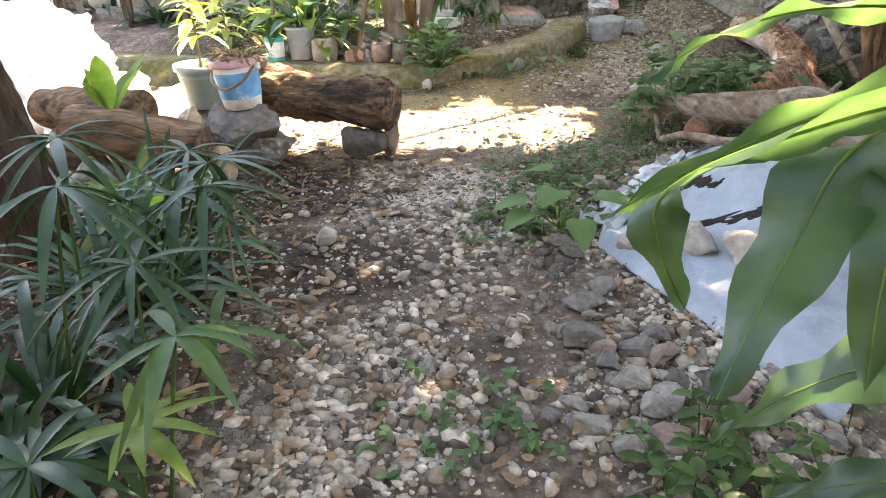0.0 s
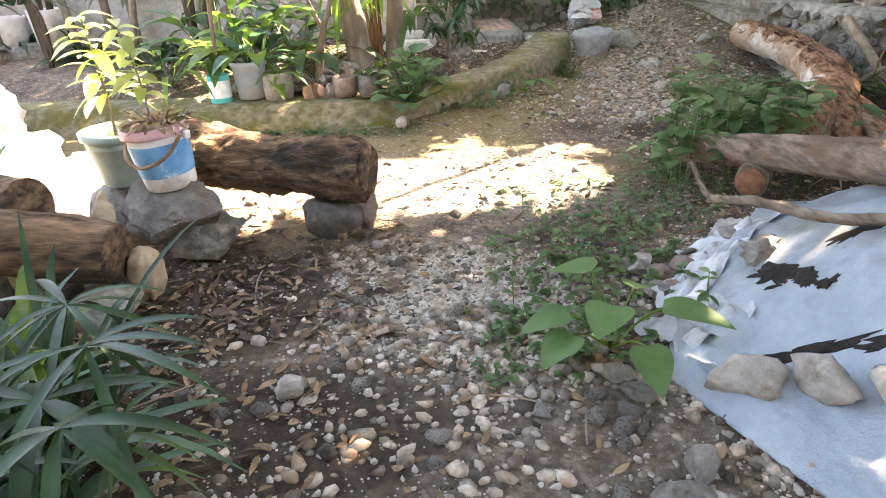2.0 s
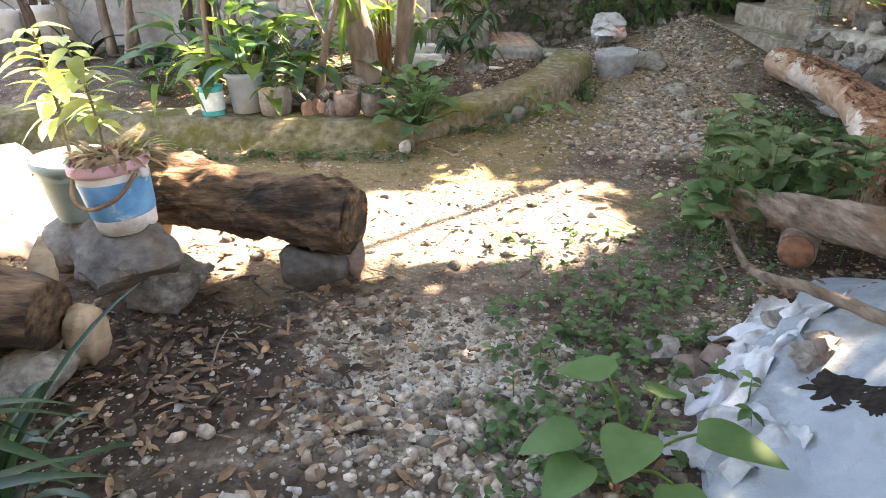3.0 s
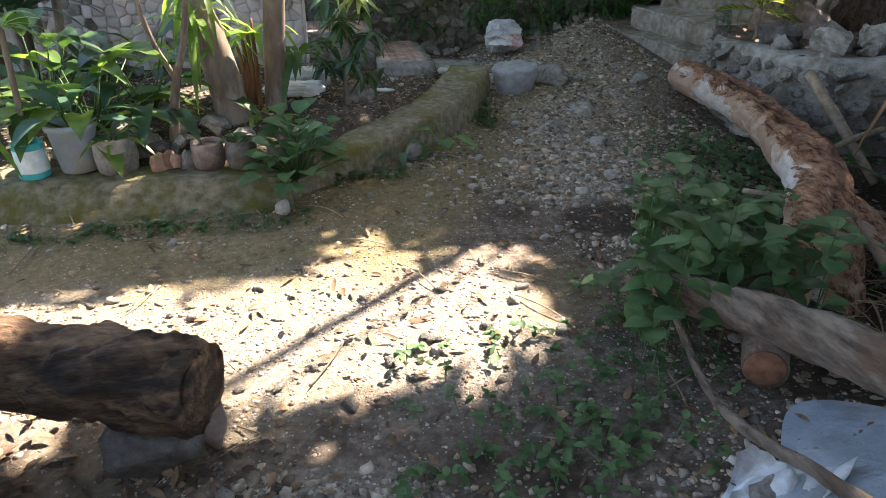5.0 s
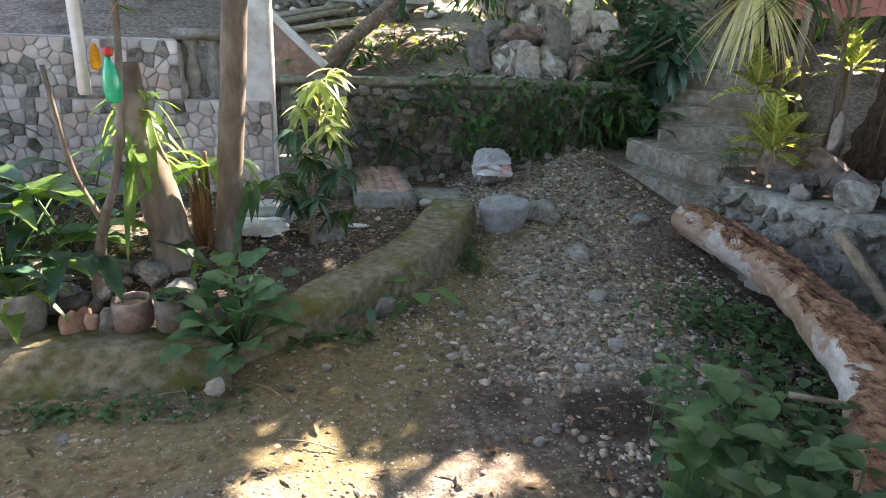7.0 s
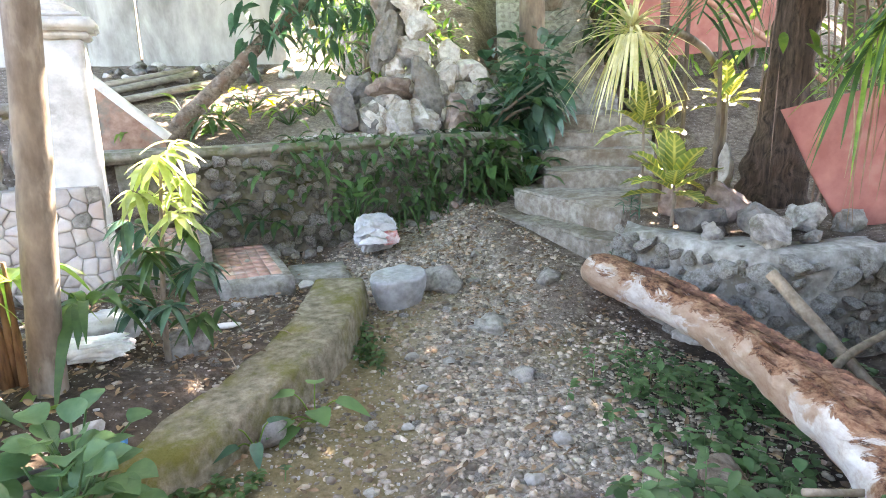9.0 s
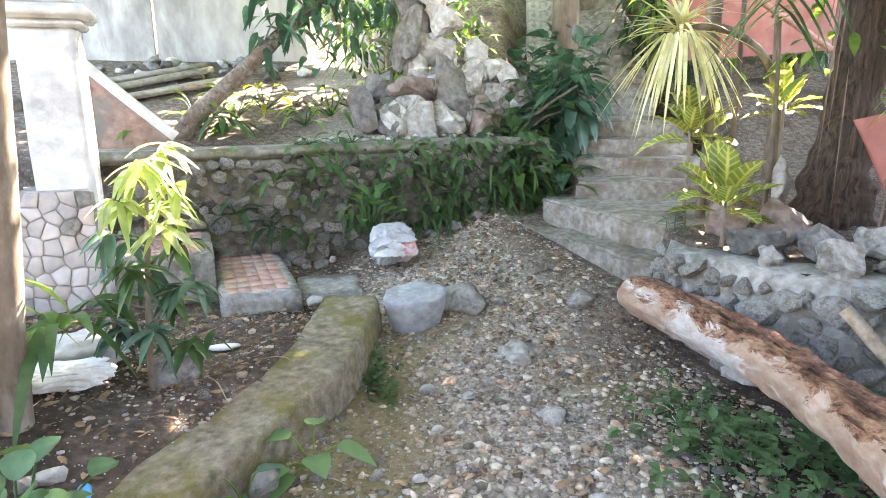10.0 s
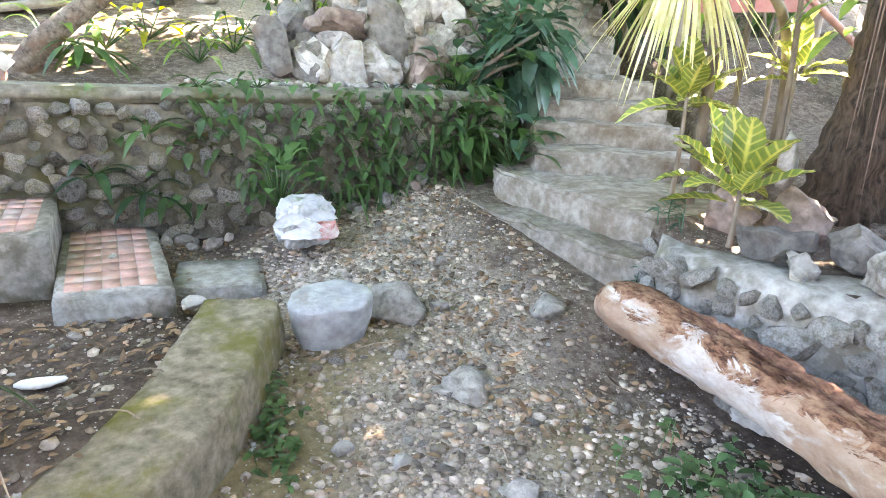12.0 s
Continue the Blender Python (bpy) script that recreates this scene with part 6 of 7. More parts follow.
for i in range(9):
    x, y = -4.4 + i * 0.36, 6.75 + 0.3 * (i % 3)
    strap_clump((x, y, gz(x, y) + (0.5 if i % 2 else 0.0)), 16, 0.6, 0.07, r.choice((F_dark, F_dark, F_mid)), "dark long-leaved undergrowth in the thicket", 40 + i, 0.1, (0.3, 1.3), 0.6)
ledge = solid("wall_ledge", block((-6.4, 7.2, 0.1), (-3.2, 7.62, 0.42), 0, 0.03, 8, 0.015), M_concrete, "low concrete ledge below the garden wall", "ledge", kind="structure")
for i, (x, s) in enumerate(((-3.75, 1.0), (-4.15, 1.1), (-3.42, 1.2))):
    solid("white_pail", lathe((x, 7.42, 0.415), [(0.1 * s, 0), (0.105 * s, 0.01), (0.125 * s, 0.2 * s), (0.13 * s, 0.25 * s), (0.12 * s, 0.25 * s), (0.11 * s, 0.1 * s)], 24), M_white_pail, "dirty white plastic pail on the ledge", "pail", group="white pails on the ledge")

# ---- creepers on the rubble wall ----
def creepers(n, seed, mat, label, ln, w, x0, x1, z0, z1, kind="lance", out=0.10, name="creeper"):
    r = random.Random(seed)
    vf = ([], [])
    for i in range(n):
        x, z = r.uniform(x0, x1), r.uniform(z0, z1)
        dens = 0.25 + 0.75 * smoothstep((x - 0.9) / 1.2)
        if r.random() > dens:
            continue
        p = V3(x, 8.72 - r.random() * out, z)
        a = -1.57 + r.uniform(-1.3, 1.3)
        blade(vf, p, heading(a, r.uniform(-0.9, 0.7)), ln * r.uniform(0.5, 1.2), w * r.uniform(0.6, 1.2), kind, 0.5, 4, 0.14, r.uniform(-0.5, 0.5))
    return solid(name, vf, mat, label, "creeper", ((x0 + x1) / 2, 8.7, z0), kind="stuff")


creepers(230, 1, F_mid, "green creeper leaves covering the rubble wall", 0.12, 0.05, 1.0, 3.4, 0.4, 1.12)
creepers(270, 2, F_weed, "soft round creeper leaves on the rubble wall", 0.10, 0.058, 0.8, 3.4, 0.4, 1.15)
creepers(150, 3, F_mid, "narrow grassy leaves at the wall foot", 0.2, 0.02, 2.1, 3.3, 0.4, 0.9, "strap", 0.2)
rosette((1.72, 8.5, 0.42), 22, 0.14, 0.085, F_heart, "pale soft-leaved weed above the sack", 51, "oval", (0.5, 1.5), 0.3, 0.3)
for i, (x, y, z, m) in enumerate(((1.05, 8.66, 0.85, F_mid), (1.35, 8.9, 1.08, F_mid), (1.7, 8.95, 1.08, F_mid), (0.75, 8.68, 0.62, F_dark), (2.1, 8.64, 0.36, F_mid), (2.45, 8.64, 0.38, F_mid), (2.55, 8.85, 1.06, F_dark), (1.0, 8.68, 0.5, F_dark), (2.9, 8.7, 0.9, F_dark))):
    rosette((x, y, z), 10, 0.2, 0.05, m, "long-leaved plant rooted in the wall", 60 + i, "lance", (-0.2, 1.0), 0.08, 0.6)
for i, (x, y, z) in enumerate(((3.3, 8.45, 0.62), (3.55, 8.75, 0.75), (3.15, 8.75, 0.5), (3.35, 8.9, 0.75), (3.5, 9.2, 1.05), (3.1, 9.0, 1.05), (3.3, 8.6, 0.6), (3.7, 9.35, 1.1), (3.45, 9.0, 1.3))):
    rosette((x, y, z), 12, 0.22, 0.115, F_blue if i % 2 else F_mid, "dense broad-leaved shrub beside the steps", 70 + i, "lance", (0.0, 1.3), 0.3, 0.5)

# ---- upper terrace ----
r = random.Random(31)
rocks = [(2.15, 9.35, 1.25, (0.24, 0.22, 0.36), M_dark_stone), (2.35, 9.25, 1.2, (0.26, 0.24, 0.34), M_pale), (2.62, 9.22, 1.22, (0.3, 0.24, 0.3), M_pale), (2.95, 9.2, 1.25, (0.28, 0.22, 0.42), M_red_stone), (2.7, 9.35, 1.5, (0.32, 0.26, 0.5), M_dark_stone), (2.4, 9.4, 1.5, (0.36, 0.28, 0.22), M_red_stone), (2.3, 9.4, 1.42, (0.2, 0.2, 0.16), M_pale), (3.2, 9.25, 1.2, (0.22, 0.2, 0.22), M_pale), (3.4, 9.3, 1.22, (0.2, 0.2, 0.2), M_stone), (3.15, 9.35, 1.4, (0.22, 0.2, 0.24), M_stone), (2.95, 9.45, 1.6, (0.2, 0.18, 0.26), M_pale), (2.45, 9.5, 1.68, (0.18, 0.18, 0.16), M_pale), (2.62, 9.5, 1.85, (0.26, 0.22, 0.26), M_pale), (2.7, 9.5, 2.08, (0.28, 0.24, 0.26), M_pale), (2.62, 9.52, 2.3, (0.26, 0.24, 0.28), M_pale), (2.72, 9.54, 2.52, (0.22, 0.2, 0.24), M_pale), (2.4, 9.55, 1.95, (0.24, 0.2, 0.5), M_dark_stone), (2.42, 9.58, 2.35, (0.2, 0.18, 0.5), M_dark_stone)]
rocks = [(x, y, z, (a * 1.2, b * 1.15, c * 1.15), m) for x, y, z, (a, b, c), m in rocks]
rocks += [(1.9, 9.36, 1.3, (0.3, 0.26, 0.42), M_dark_stone), (2.1, 9.5, 1.5, (0.26, 0.24, 0.3), M_dark_stone), (3.3, 9.4, 1.62, (0.26, 0.22, 0.34), M_pale), (3.05, 9.5, 1.78, (0.24, 0.2, 0.3), M_pale)]
for i in range(120):
    x = r.uniform(2.1, 3.65)
    z = 1.12 + r.random() * max(0.08, 0.72 - abs(x - 2.95) * 0.62)
    s = r.uniform(0.12, 0.25)
    rocks.append((x, 9.28 + (z - 1.1) * 0.35 + r.uniform(-0.05, 0.12), z, (s * 1.2, s, s), r.choice((M_stone, M_pale, M_stone))))
for i, (x, y, z, s, m) in enumerate(rocks):
    solid("cairn_rock", rock((x, y, z), s, 600 + i, r.uniform(-30, 30), 6, 3 if i < 18 else 2, 0.34), m, "rough limestone rock in the piled rockery", "rock", group="rockery stones", smooth=False)
core = rock((2.8, 9.95, 1.3), (1.4, 0.7, 0.9), 690, 0, 6, 3)
solid("rockery_core", merge(core, rock((2.62, 9.75, 2.1), (0.4, 0.3, 1.3), 691, 0, 5, 3)), M_dark_mortar, "mortar and rubble heart of the rockery", "rockery")
for i in range(60):
    x = r.uniform(1.3, 3.1)
    s = r.uniform(0.03, 0.06)
    part("stone", rock((x, 9.02 + r.uniform(0, 0.14), 1.09 + s * 0.2), (s * 1.3, s, s * 0.8), 700 + i, r.uniform(0, 180), 4, 1), M_pale, wall_rubble)
slant = thing("slanting_tree", (0.42, 9.4, 1.0), "slanting brown tree trunk with long drooping leaves", "tree")
part("trunk", tube([(0.38, 9.38, 1.0, 0.09), (0.5, 9.42, 1.25, 0.075), (0.95, 9.6, 1.65, 0.065), (1.4, 9.8, 2.05, 0.06), (2.1, 10.0, 2.65, 0.055), (2.9, 10.3, 3.5, 0.05)], 12, 6, 0.12, 9, 3), M_fallen, slant)
part("root", tube([(0.38, 9.36, 1.08, 0.06), (0.5, 9.25, 1.06, 0.035), (0.62, 9.12, 1.04, 0.02)], 8, 4), M_fallen, slant)
vf = ([], [])
for i in range(150):
    t = r.random()
    p = V3(1.05 + 1.4 * t + r.gauss(0, 0.16), 9.62 + 0.5 * t + r.gauss(0, 0.2), 1.95 + 0.7 * t + r.gauss(0, 0.16))
    blade(vf, p, heading(r.uniform(0, 6.28), r.uniform(-1.1, 0.3)), r.uniform(0.14, 0.28), r.uniform(0.055, 0.1), "lance", 0.5, 5, 0.14, r.uniform(-0.5, 0.5))
part("crown", vf, F_blue, slant)
for i in range(8):
    x, y = 0.6 + 0.28 * i, 9.6 + 0.25 * (i % 3)
    rosette((x, y, hill(x, y)), 11, 0.26, 0.055, (F_light, F_mid, F_yellow)[i % 3], "long-leaved plant on the upper terrace", 80 + i, "lance", (0.2, 1.2), 0.25, 0.7)
rosette((0.75, 9.35, 1.3), 12, 0.24, 0.06, F_mid, "drooping leaves hanging over the terrace edge", 95, "lance", (-0.9, 0.2), 0.1, 0.6)
rosette((0.1, 9.2, 1.12), 10, 0.22, 0.05, F_light, "sunlit grassy plant beside the parapet", 96, "strap", (0.2, 1.2), 0.1, 0.6)
for i, (p, q) in enumerate((((-0.5, 10.4, 1.46), (0.75, 11.1, 1.72)), ((-0.6, 10.6, 1.52), (0.7, 11.25, 1.77)), ((-0.3, 10.25, 1.40), (0.9, 10.9, 1.62)))):
    a, b = V3(*p), V3(*q)
    vf = block((-(b - a).length / 2, -0.07, -0.03), ((b - a).length / 2, 0.07, 0.03), 0, 0.006, 3, 0.004, 5, i)
    m = Matrix.Translation((a + b) / 2) @ (b - a).to_track_quat("X", "Z").to_matrix().to_4x4()
    solid("old_plank", moved(vf, m), M_plank, "grey weathered plank lying on the terrace", "plank", group="planks on the terrace")
for i in range(40):
    x, y = r.uniform(-0.6, 1.9), r.uniform(10.9, 11.95)
    s = r.uniform(0.05, 0.16)
    solid("rubble_piece", rock((x, y, hill(x, y) + s * 0.25), (s * 1.4, s, s * 0.8), 760 + i, r.uniform(0, 180), 5, 2), r.choice((M_stone, M_pale, M_dark_stone)), "rubble piece at the foot of the plaster wall", "rock", group="rubble by the plaster wall")
solid("grey_tree", tube([(4.02, 9.6, 1.0, 0.15), (4.02, 9.6, 1.8, 0.135), (4.03, 9.6, 2.8, 0.13), (4.05, 9.6, 4.6, 0.12)], 16, 6, 0.05, 6), M_trunk2, "straight grey tree beside the hillside stair", "tree")

# hillside greenery
def bush(at, rad, n, ln, w, mat, label, seed, name="bush"):
    r = random.Random(seed)
    vf = ([], [])
    lobes = [V3(at[0] + r.uniform(-0.6, 0.6) * rad[0], at[1] + r.uniform(-0.6, 0.6) * rad[1], at[2] + r.uniform(0.2, 0.9) * rad[2]) for _ in range(7)]
    for i in range(n):
        c = r.choice(lobes)
        d = V3(r.gauss(0, 1), r.gauss(0, 1), r.gauss(0, 1)).normalized()
        p = c + V3(d.x * rad[0], d.y * rad[1], d.z * rad[2]) * 0.5 * r.random() ** 0.4
        blade(vf, p, (d + V3(0, 0, -0.3)).normalized(), ln * r.uniform(0.6, 1.2), w * r.uniform(0.6, 1.2), "lance", 0.4, 3, 0.14, r.uniform(-0.5, 0.5))
    b = thing(name, at, label, "bush", "hillside bushes")
    for k in range(3):
        part("stem", tube([(at[0], at[1], at[2] - 0.1, 0.03), (at[0] + r.uniform(-0.2, 0.2), at[1], at[2] + rad[2] * 0.4, 0.02), (*lobes[k], 0.01)], 6, 4), M_bark, b)
    part("crown", vf, mat, b)
    return b


for i in range(30):
    rr = random.Random(800 + i)
    x, y = -6 + 0.52 * i + rr.uniform(-0.3, 0.3), rr.uniform(12.6, 15.5)
    if x < 2.2:
        continue
    if abs(x - (4.35 + (y - 9.55) * 0.517)) < 0.9:
        x += 1.6
    bush((x, y, hill(x, y)), (0.9, 0.8, rr.uniform(0.9, 1.8)), 260, 0.26, 0.07, (F_mid, F_light, F_dark, F_mid)[i % 4], "leafy bush on the hillside", 830 + i)
for i, (x, y) in enumerate(((2.7, 11.4), (3.3, 11.0), (3.6, 11.8), (6.6, 11.2), (7.4, 12.6), (6.2, 10.2), (7.6, 10.0), (5.6, 10.2), (8.2, 8.6), (7.2, 8.0), (6.4, 7.0), (7.4, 6.2))):
    z = hill(x, y) if y > 9.3 else 0.8
    bush((x, y, z), (0.75, 0.65, 1.3), 260, 0.24, 0.065, (F_mid, F_light, F_mid, F_dark)[i % 4], "leafy bush beside the hillside stair", 870 + i)

for i, (x, y) in enumerate(((3.7, 4.0), (3.5, 3.2), (4.2, 4.8), (4.4, 3.8))):
    bush((x, y, 0.0), (0.75, 0.6, 1.5), 420, 0.22, 0.07, F_dark, "dense dark shrub in the shade beside the path", 905 + i)

# shrubs out of view, added to keep sky light off the path's start
for i, (x, y, h) in enumerate(((-2.5, 0.2, 2.2), (-2.4, 1.3, 2.0), (-1.2, -1.5, 2.2), (0.6, -1.7, 2.3), (2.2, -1.0, 2.0), (3.1, 0.3, 1.6), (3.3, 1.5, 1.6), (3.6, 2.5, 1.6))):
    bush((x, y, 0.0), (0.85, 0.75, h), 520, 0.26, 0.09, F_dark, "dense dark unseen shrub added to block sky light", 945 + i)

for i, (x, y, z, rad, m) in enumerate(((3.4, 9.0, 0.85, (0.5, 0.35, 0.75), F_blue), (3.15, 8.82, 0.55, (0.4, 0.25, 0.55), F_mid), (3.75, 9.5, 1.15, (0.45, 0.4, 0.7), F_blue))):
    bush((x, y, z), rad, 230, 0.21, 0.12, m, "broad-leaved bush beside the garden steps", 925 + i)

# ---- right terrace ----
for i, (x, y, s, m, lb) in enumerate(((3.02, 6.12, (0.27, 0.2, 0.13), M_pale, "pale tan rock on the terrace edge"), (3.38, 5.95, (0.32, 0.24, 0.21), M_stone, "craggy grey rock on the terrace edge"), (3.22, 6.2, (0.15, 0.13, 0.13), M_stone, "small grey rock between larger ones"), (3.32, 6.45, (0.34, 0.22, 0.2), M_dark_stone, "dark rock behind the tan one"), (3.72, 6.55, (0.3, 0.24, 0.28), M_red_stone, "brownish rock near the palm"), (3.62, 6.2, (0.28, 0.22, 0.24), M_dark_stone, "dark rounded rock on the terrace"), (3.82, 6.1, (0.22, 0.2, 0.22), M_stone, "grey rock by the palm foot"), (3.60, 5.85, (0.14, 0.12, 0.1), M_stone, "small rock on the terrace edge"), (4.05, 5.95, (0.2, 0.18, 0.16), M_stone, "grey rock beside the palm"), (3.45, 6.75, (0.26, 0.2, 0.24), M_red_stone, "brownish rock below the croton"))):
    solid("terrace_rock", rock((x, y, gz(x, y) + s[2] * 0.32), s, 900 + i, i * 33, 6, 3, 0.36), m, lb, "rock", group="rocks on the terrace wall", smooth=False)
palm = thing("palm_tree", (4.3, 6.75, 0.5), "thick palm trunk with rough dark fibrous bark", "palm tree")
part("trunk", tube([(4.30, 6.75, 0.4, 0.32), (4.32, 6.75, 0.7, 0.23), (4.36, 6.75, 1.2, 0.165), (4.42, 6.75, 1.9, 0.145), (4.44, 6.75, 3.6, 0.14), (4.4, 6.75, 4.6, 0.13)], 36, 16, 0.3, 11, 3, 0.05), M_palm, palm)
for i in range(9):
    rr = random.Random(950 + i)
    x = rr.uniform(4.3, 4.85)
    y = 6.4 + rr.uniform(-0.1, 0.1)
    part("aerial_root", tube([(x - 0.05, y, 0.62, 0.008), (x + rr.uniform(-0.05, 0.05), y, 0.95, 0.007), (x + rr.uniform(-0.07, 0.07), y, 1.5, 0.007), (x + rr.uniform(-0.1, 0.1), y + 0.1, 2.6, 0.006)], 6, 5, 0.2, 12, i), M_fibre, palm)


def frond(root, d, ln, n, leaf, w, mat, parent, droop=0.5, seed=0):
    """A feather leaf: a rib with two rows of leaflets."""
    r = random.Random(seed)
    P = [V3(*root) + d * (ln * t / 10) + V3(0, 0, -droop * ln * (t / 10) ** 2) for t in range(11)]
    fr = part("frond", tube([(*p, 0.014 - 0.001 * i) for i, p in enumerate(P)], 6, 2), mat, parent)
    vf = ([], [])
    for i in range(n):
        t = 1 + 8.9 * i / n
        k = int(t)
        p = P[k].lerp(P[min(10, k + 1)], t - k)
        dd = (P[min(10, k + 1)] - P[k]).normalized()
        s = dd.cross(V3(0, 0, 1)).normalized()
        for g in (-1, 1):
            blade(vf, p, (dd * 0.6 + s * g + V3(0, 0, r.uniform(-0.5, -0.1))), leaf * r.uniform(0.7, 1.1) * (1 - 0.5 * t / 10), w, "strap", 0.5, 4, 0.2)
    tagged(part("leaflet", vf, mat, fr), kind="stuff")


for i, (a, e, m, dr) in enumerate(((-2.0, 0.25, F_mid, 0.42), (-2.6, 0.1, F_mid, 0.5), (-1.4, 0.2, F_dark, 0.5), (-1.2, -0.2, M_dry, 0.6), (-0.9, -0.5, M_dry, 0.7), (-0.8, 0.3, F_mid, 0.5), (0.2, 0.3, F_mid, 0.5))):
    frond((4.3, 6.75, 2.55 if i < 5 else 4.5), heading(a, e), 2.1 if i < 5 else 3.0, 44, 0.5, 0.028, m, palm, dr, i)
vf = ([], [])
rr = random.Random(77)
for i in range(13):
    a = rr.uniform(-2.9, -0.6)
    blade(vf, V3(4.3 + 0.35 * math.cos(a), 6.75 + 0.35 * math.sin(a), rr.uniform(1.5, 2.5)), heading(a, rr.uniform(-1.5, -1.0)), rr.uniform(0.4, 1.0), 0.007, "strap", 0.1, 5, 0.1)
part("hanging_fibre", vf, M_fibre, palm, "pale hanging dry fibres")
vf = ([], [])
for i in range(60):
    a, z = rr.uniform(0, 6.28), rr.uniform(1.5, 2.4)
    p = V3(4.27 + 0.3 * math.cos(a), 6.75 + 0.3 * math.sin(a), z)
    blade(vf, p, heading(a, rr.uniform(-0.8, 0.3)), rr.uniform(0.12, 0.2), 0.06, "oval", 0.4, 4)
tagged(part("climber", vf, F_light, palm, "leafy climber on the trunk"), kind="stuff")


fan = thing("drooping_frond", (4.75, 5.6, 2.6), "green drooping palm frond with dry brown fibres", "palm frond")
base_of[fan] = V3(4.75, 5.6, 2.6)
rib = [(4.9, 5.55, 2.75, 0.014), (4.55, 5.62, 2.5, 0.012), (4.2, 5.7, 2.15, 0.01), (3.9, 5.72, 1.85, 0.008), (3.7, 5.76, 1.55, 0.005)]
part("rib", tube(rib, 8, 6), F_light, fan)
RB = spline(rib, 12)
rr = random.Random(88)
for i in range(64):
    q = V3(*RB[8 + round(i * (len(RB) - 9) / 63)][:3])
    vf = ([], [])
    blade(vf, q, V3(rr.uniform(-0.75, -0.2), rr.uniform(-0.35, 0.35), rr.uniform(-0.75, -0.2)), rr.uniform(0.3, 0.5), 0.026, "strap", rr.uniform(0.2, 0.6), 7, 0.2)
    part("leaflet", vf, (F_mid, F_mid, F_light)[i % 3], fan)
for i in range(26):
    q = V3(*RB[10 + round(rr.random() * (len(RB) - 11))][:3]) + V3(rr.uniform(-0.1, 0.3), 0, -0.15)
    vf = ([], [])
    blade(vf, q, V3(rr.uniform(-0.35, 0.1), rr.uniform(-0.1, 0.1), -1), rr.uniform(0.45, 0.85), 0.012, "strap", 0.05, 7, 0.2, rr.uniform(-1, 1))
    part("dry_fibre", vf, M_dry, fan, "dry brown hanging fibre")


def croton_material():
    """A glossy leaf whose midrib and side veins are yellow on green."""
    m, nt, bs = nodes_of("croton_leaf")
    rib, along = nt.nodes.new("ShaderNodeAttribute"), nt.nodes.new("ShaderNodeAttribute")
    rib.attribute_name, along.attribute_name = "rib", "along"
    ph = node(nt, "ShaderNodeMath")
    ph.operation = "MULTIPLY_ADD"
    ph.inputs[1].default_value = -0.16
    nt.links.new(rib.outputs["Fac"], ph.inputs[0])
    nt.links.new(along.outputs["Fac"], ph.inputs[2])
    sc = node(nt, "ShaderNodeMath")
    sc.operation = "MULTIPLY"
    sc.inputs[1].default_value = 44.0
    nt.links.new(ph.outputs[0], sc.inputs[0])
    sn = node(nt, "ShaderNodeMath")
    sn.operation = "SINE"
    nt.links.new(sc.outputs[0], sn.inputs[0])
    vein = ramp(nt, sn.outputs[0], [(0.35, (0.12, 0.12, 0.12)), (0.95, (0.75, 0.75, 0.75))])
    mid = ramp(nt, rib.outputs["Fac"], [(0.06, (1, 1, 1)), (0.2, (0, 0, 0))])
    vec = coords(nt)
    green = ramp(nt, noise_tex(nt, vec, 9, 3), [(0.35, (0.06, 0.13, 0.03)), (0.65, (0.20, 0.28, 0.06))])
    gold = ramp(nt, noise_tex(nt, vec, 7, 3), [(0.4, (0.50, 0.45, 0.07)), (0.7, (0.72, 0.66, 0.22))])
    col = varied(nt, mixed(nt, mid, mixed(nt, vein, green, gold), gold), 0.25)
    nt.links.new(col, bs.inputs["Base Color"])
    bs.inputs["Roughness"].default_value = 0.35
    tr = nt.nodes.new("ShaderNodeBsdfTranslucent")
    nt.links.new(col, tr.inputs[0])
    mx = nt.nodes.new("ShaderNodeMixShader")
    mx.inputs[0].default_value = 0.35
    nt.links.new(bs.outputs[0], mx.inputs[1])
    nt.links.new(tr.outputs[0], mx.inputs[2])
    nt.links.new(mx.outputs[0], nt.nodes["Material Output"].inputs[0])
    return m


F_vein = croton_material()


def croton_leaf(parent, p, d, ln, w, droop, roll):
    n, vs, fs, rb, al = 12, [], [], [], []
    d = d.normalized()
    side = Matrix.Rotation(roll, 3, d) @ d.cross(V3(0, 0, 1)).normalized()
    nr = side.cross(d)
    for i in range(n + 1):
        t = i / n
        c = p + d * (ln * t) + V3(0, 0, -droop * ln * t * t)
        hw = max(0.002, w / 2 * math.sin(math.pi * (0.05 + 0.93 * t)) ** 0.6)
        for k in range(-3, 4):
            u = k / 3
            vs.append(tuple(c + side * (u * hw) + nr * (0.3 * abs(u) * hw + 0.006 * u * u * math.sin(t * 22 + k))))
            rb.append(abs(u))
            al.append(t)
    for i in range(n):
        for k in range(6):
            b = i * 7 + k
            fs.append([b, b + 1, b + 8, b + 7])
    lf = part("leaf", (vs, fs), F_vein, parent)
    for nm, vals in (("rib", rb), ("along", al)):
        lf.data.attributes.new(nm, "FLOAT", "POINT").data.foreach_set("value", vals)
    return lf


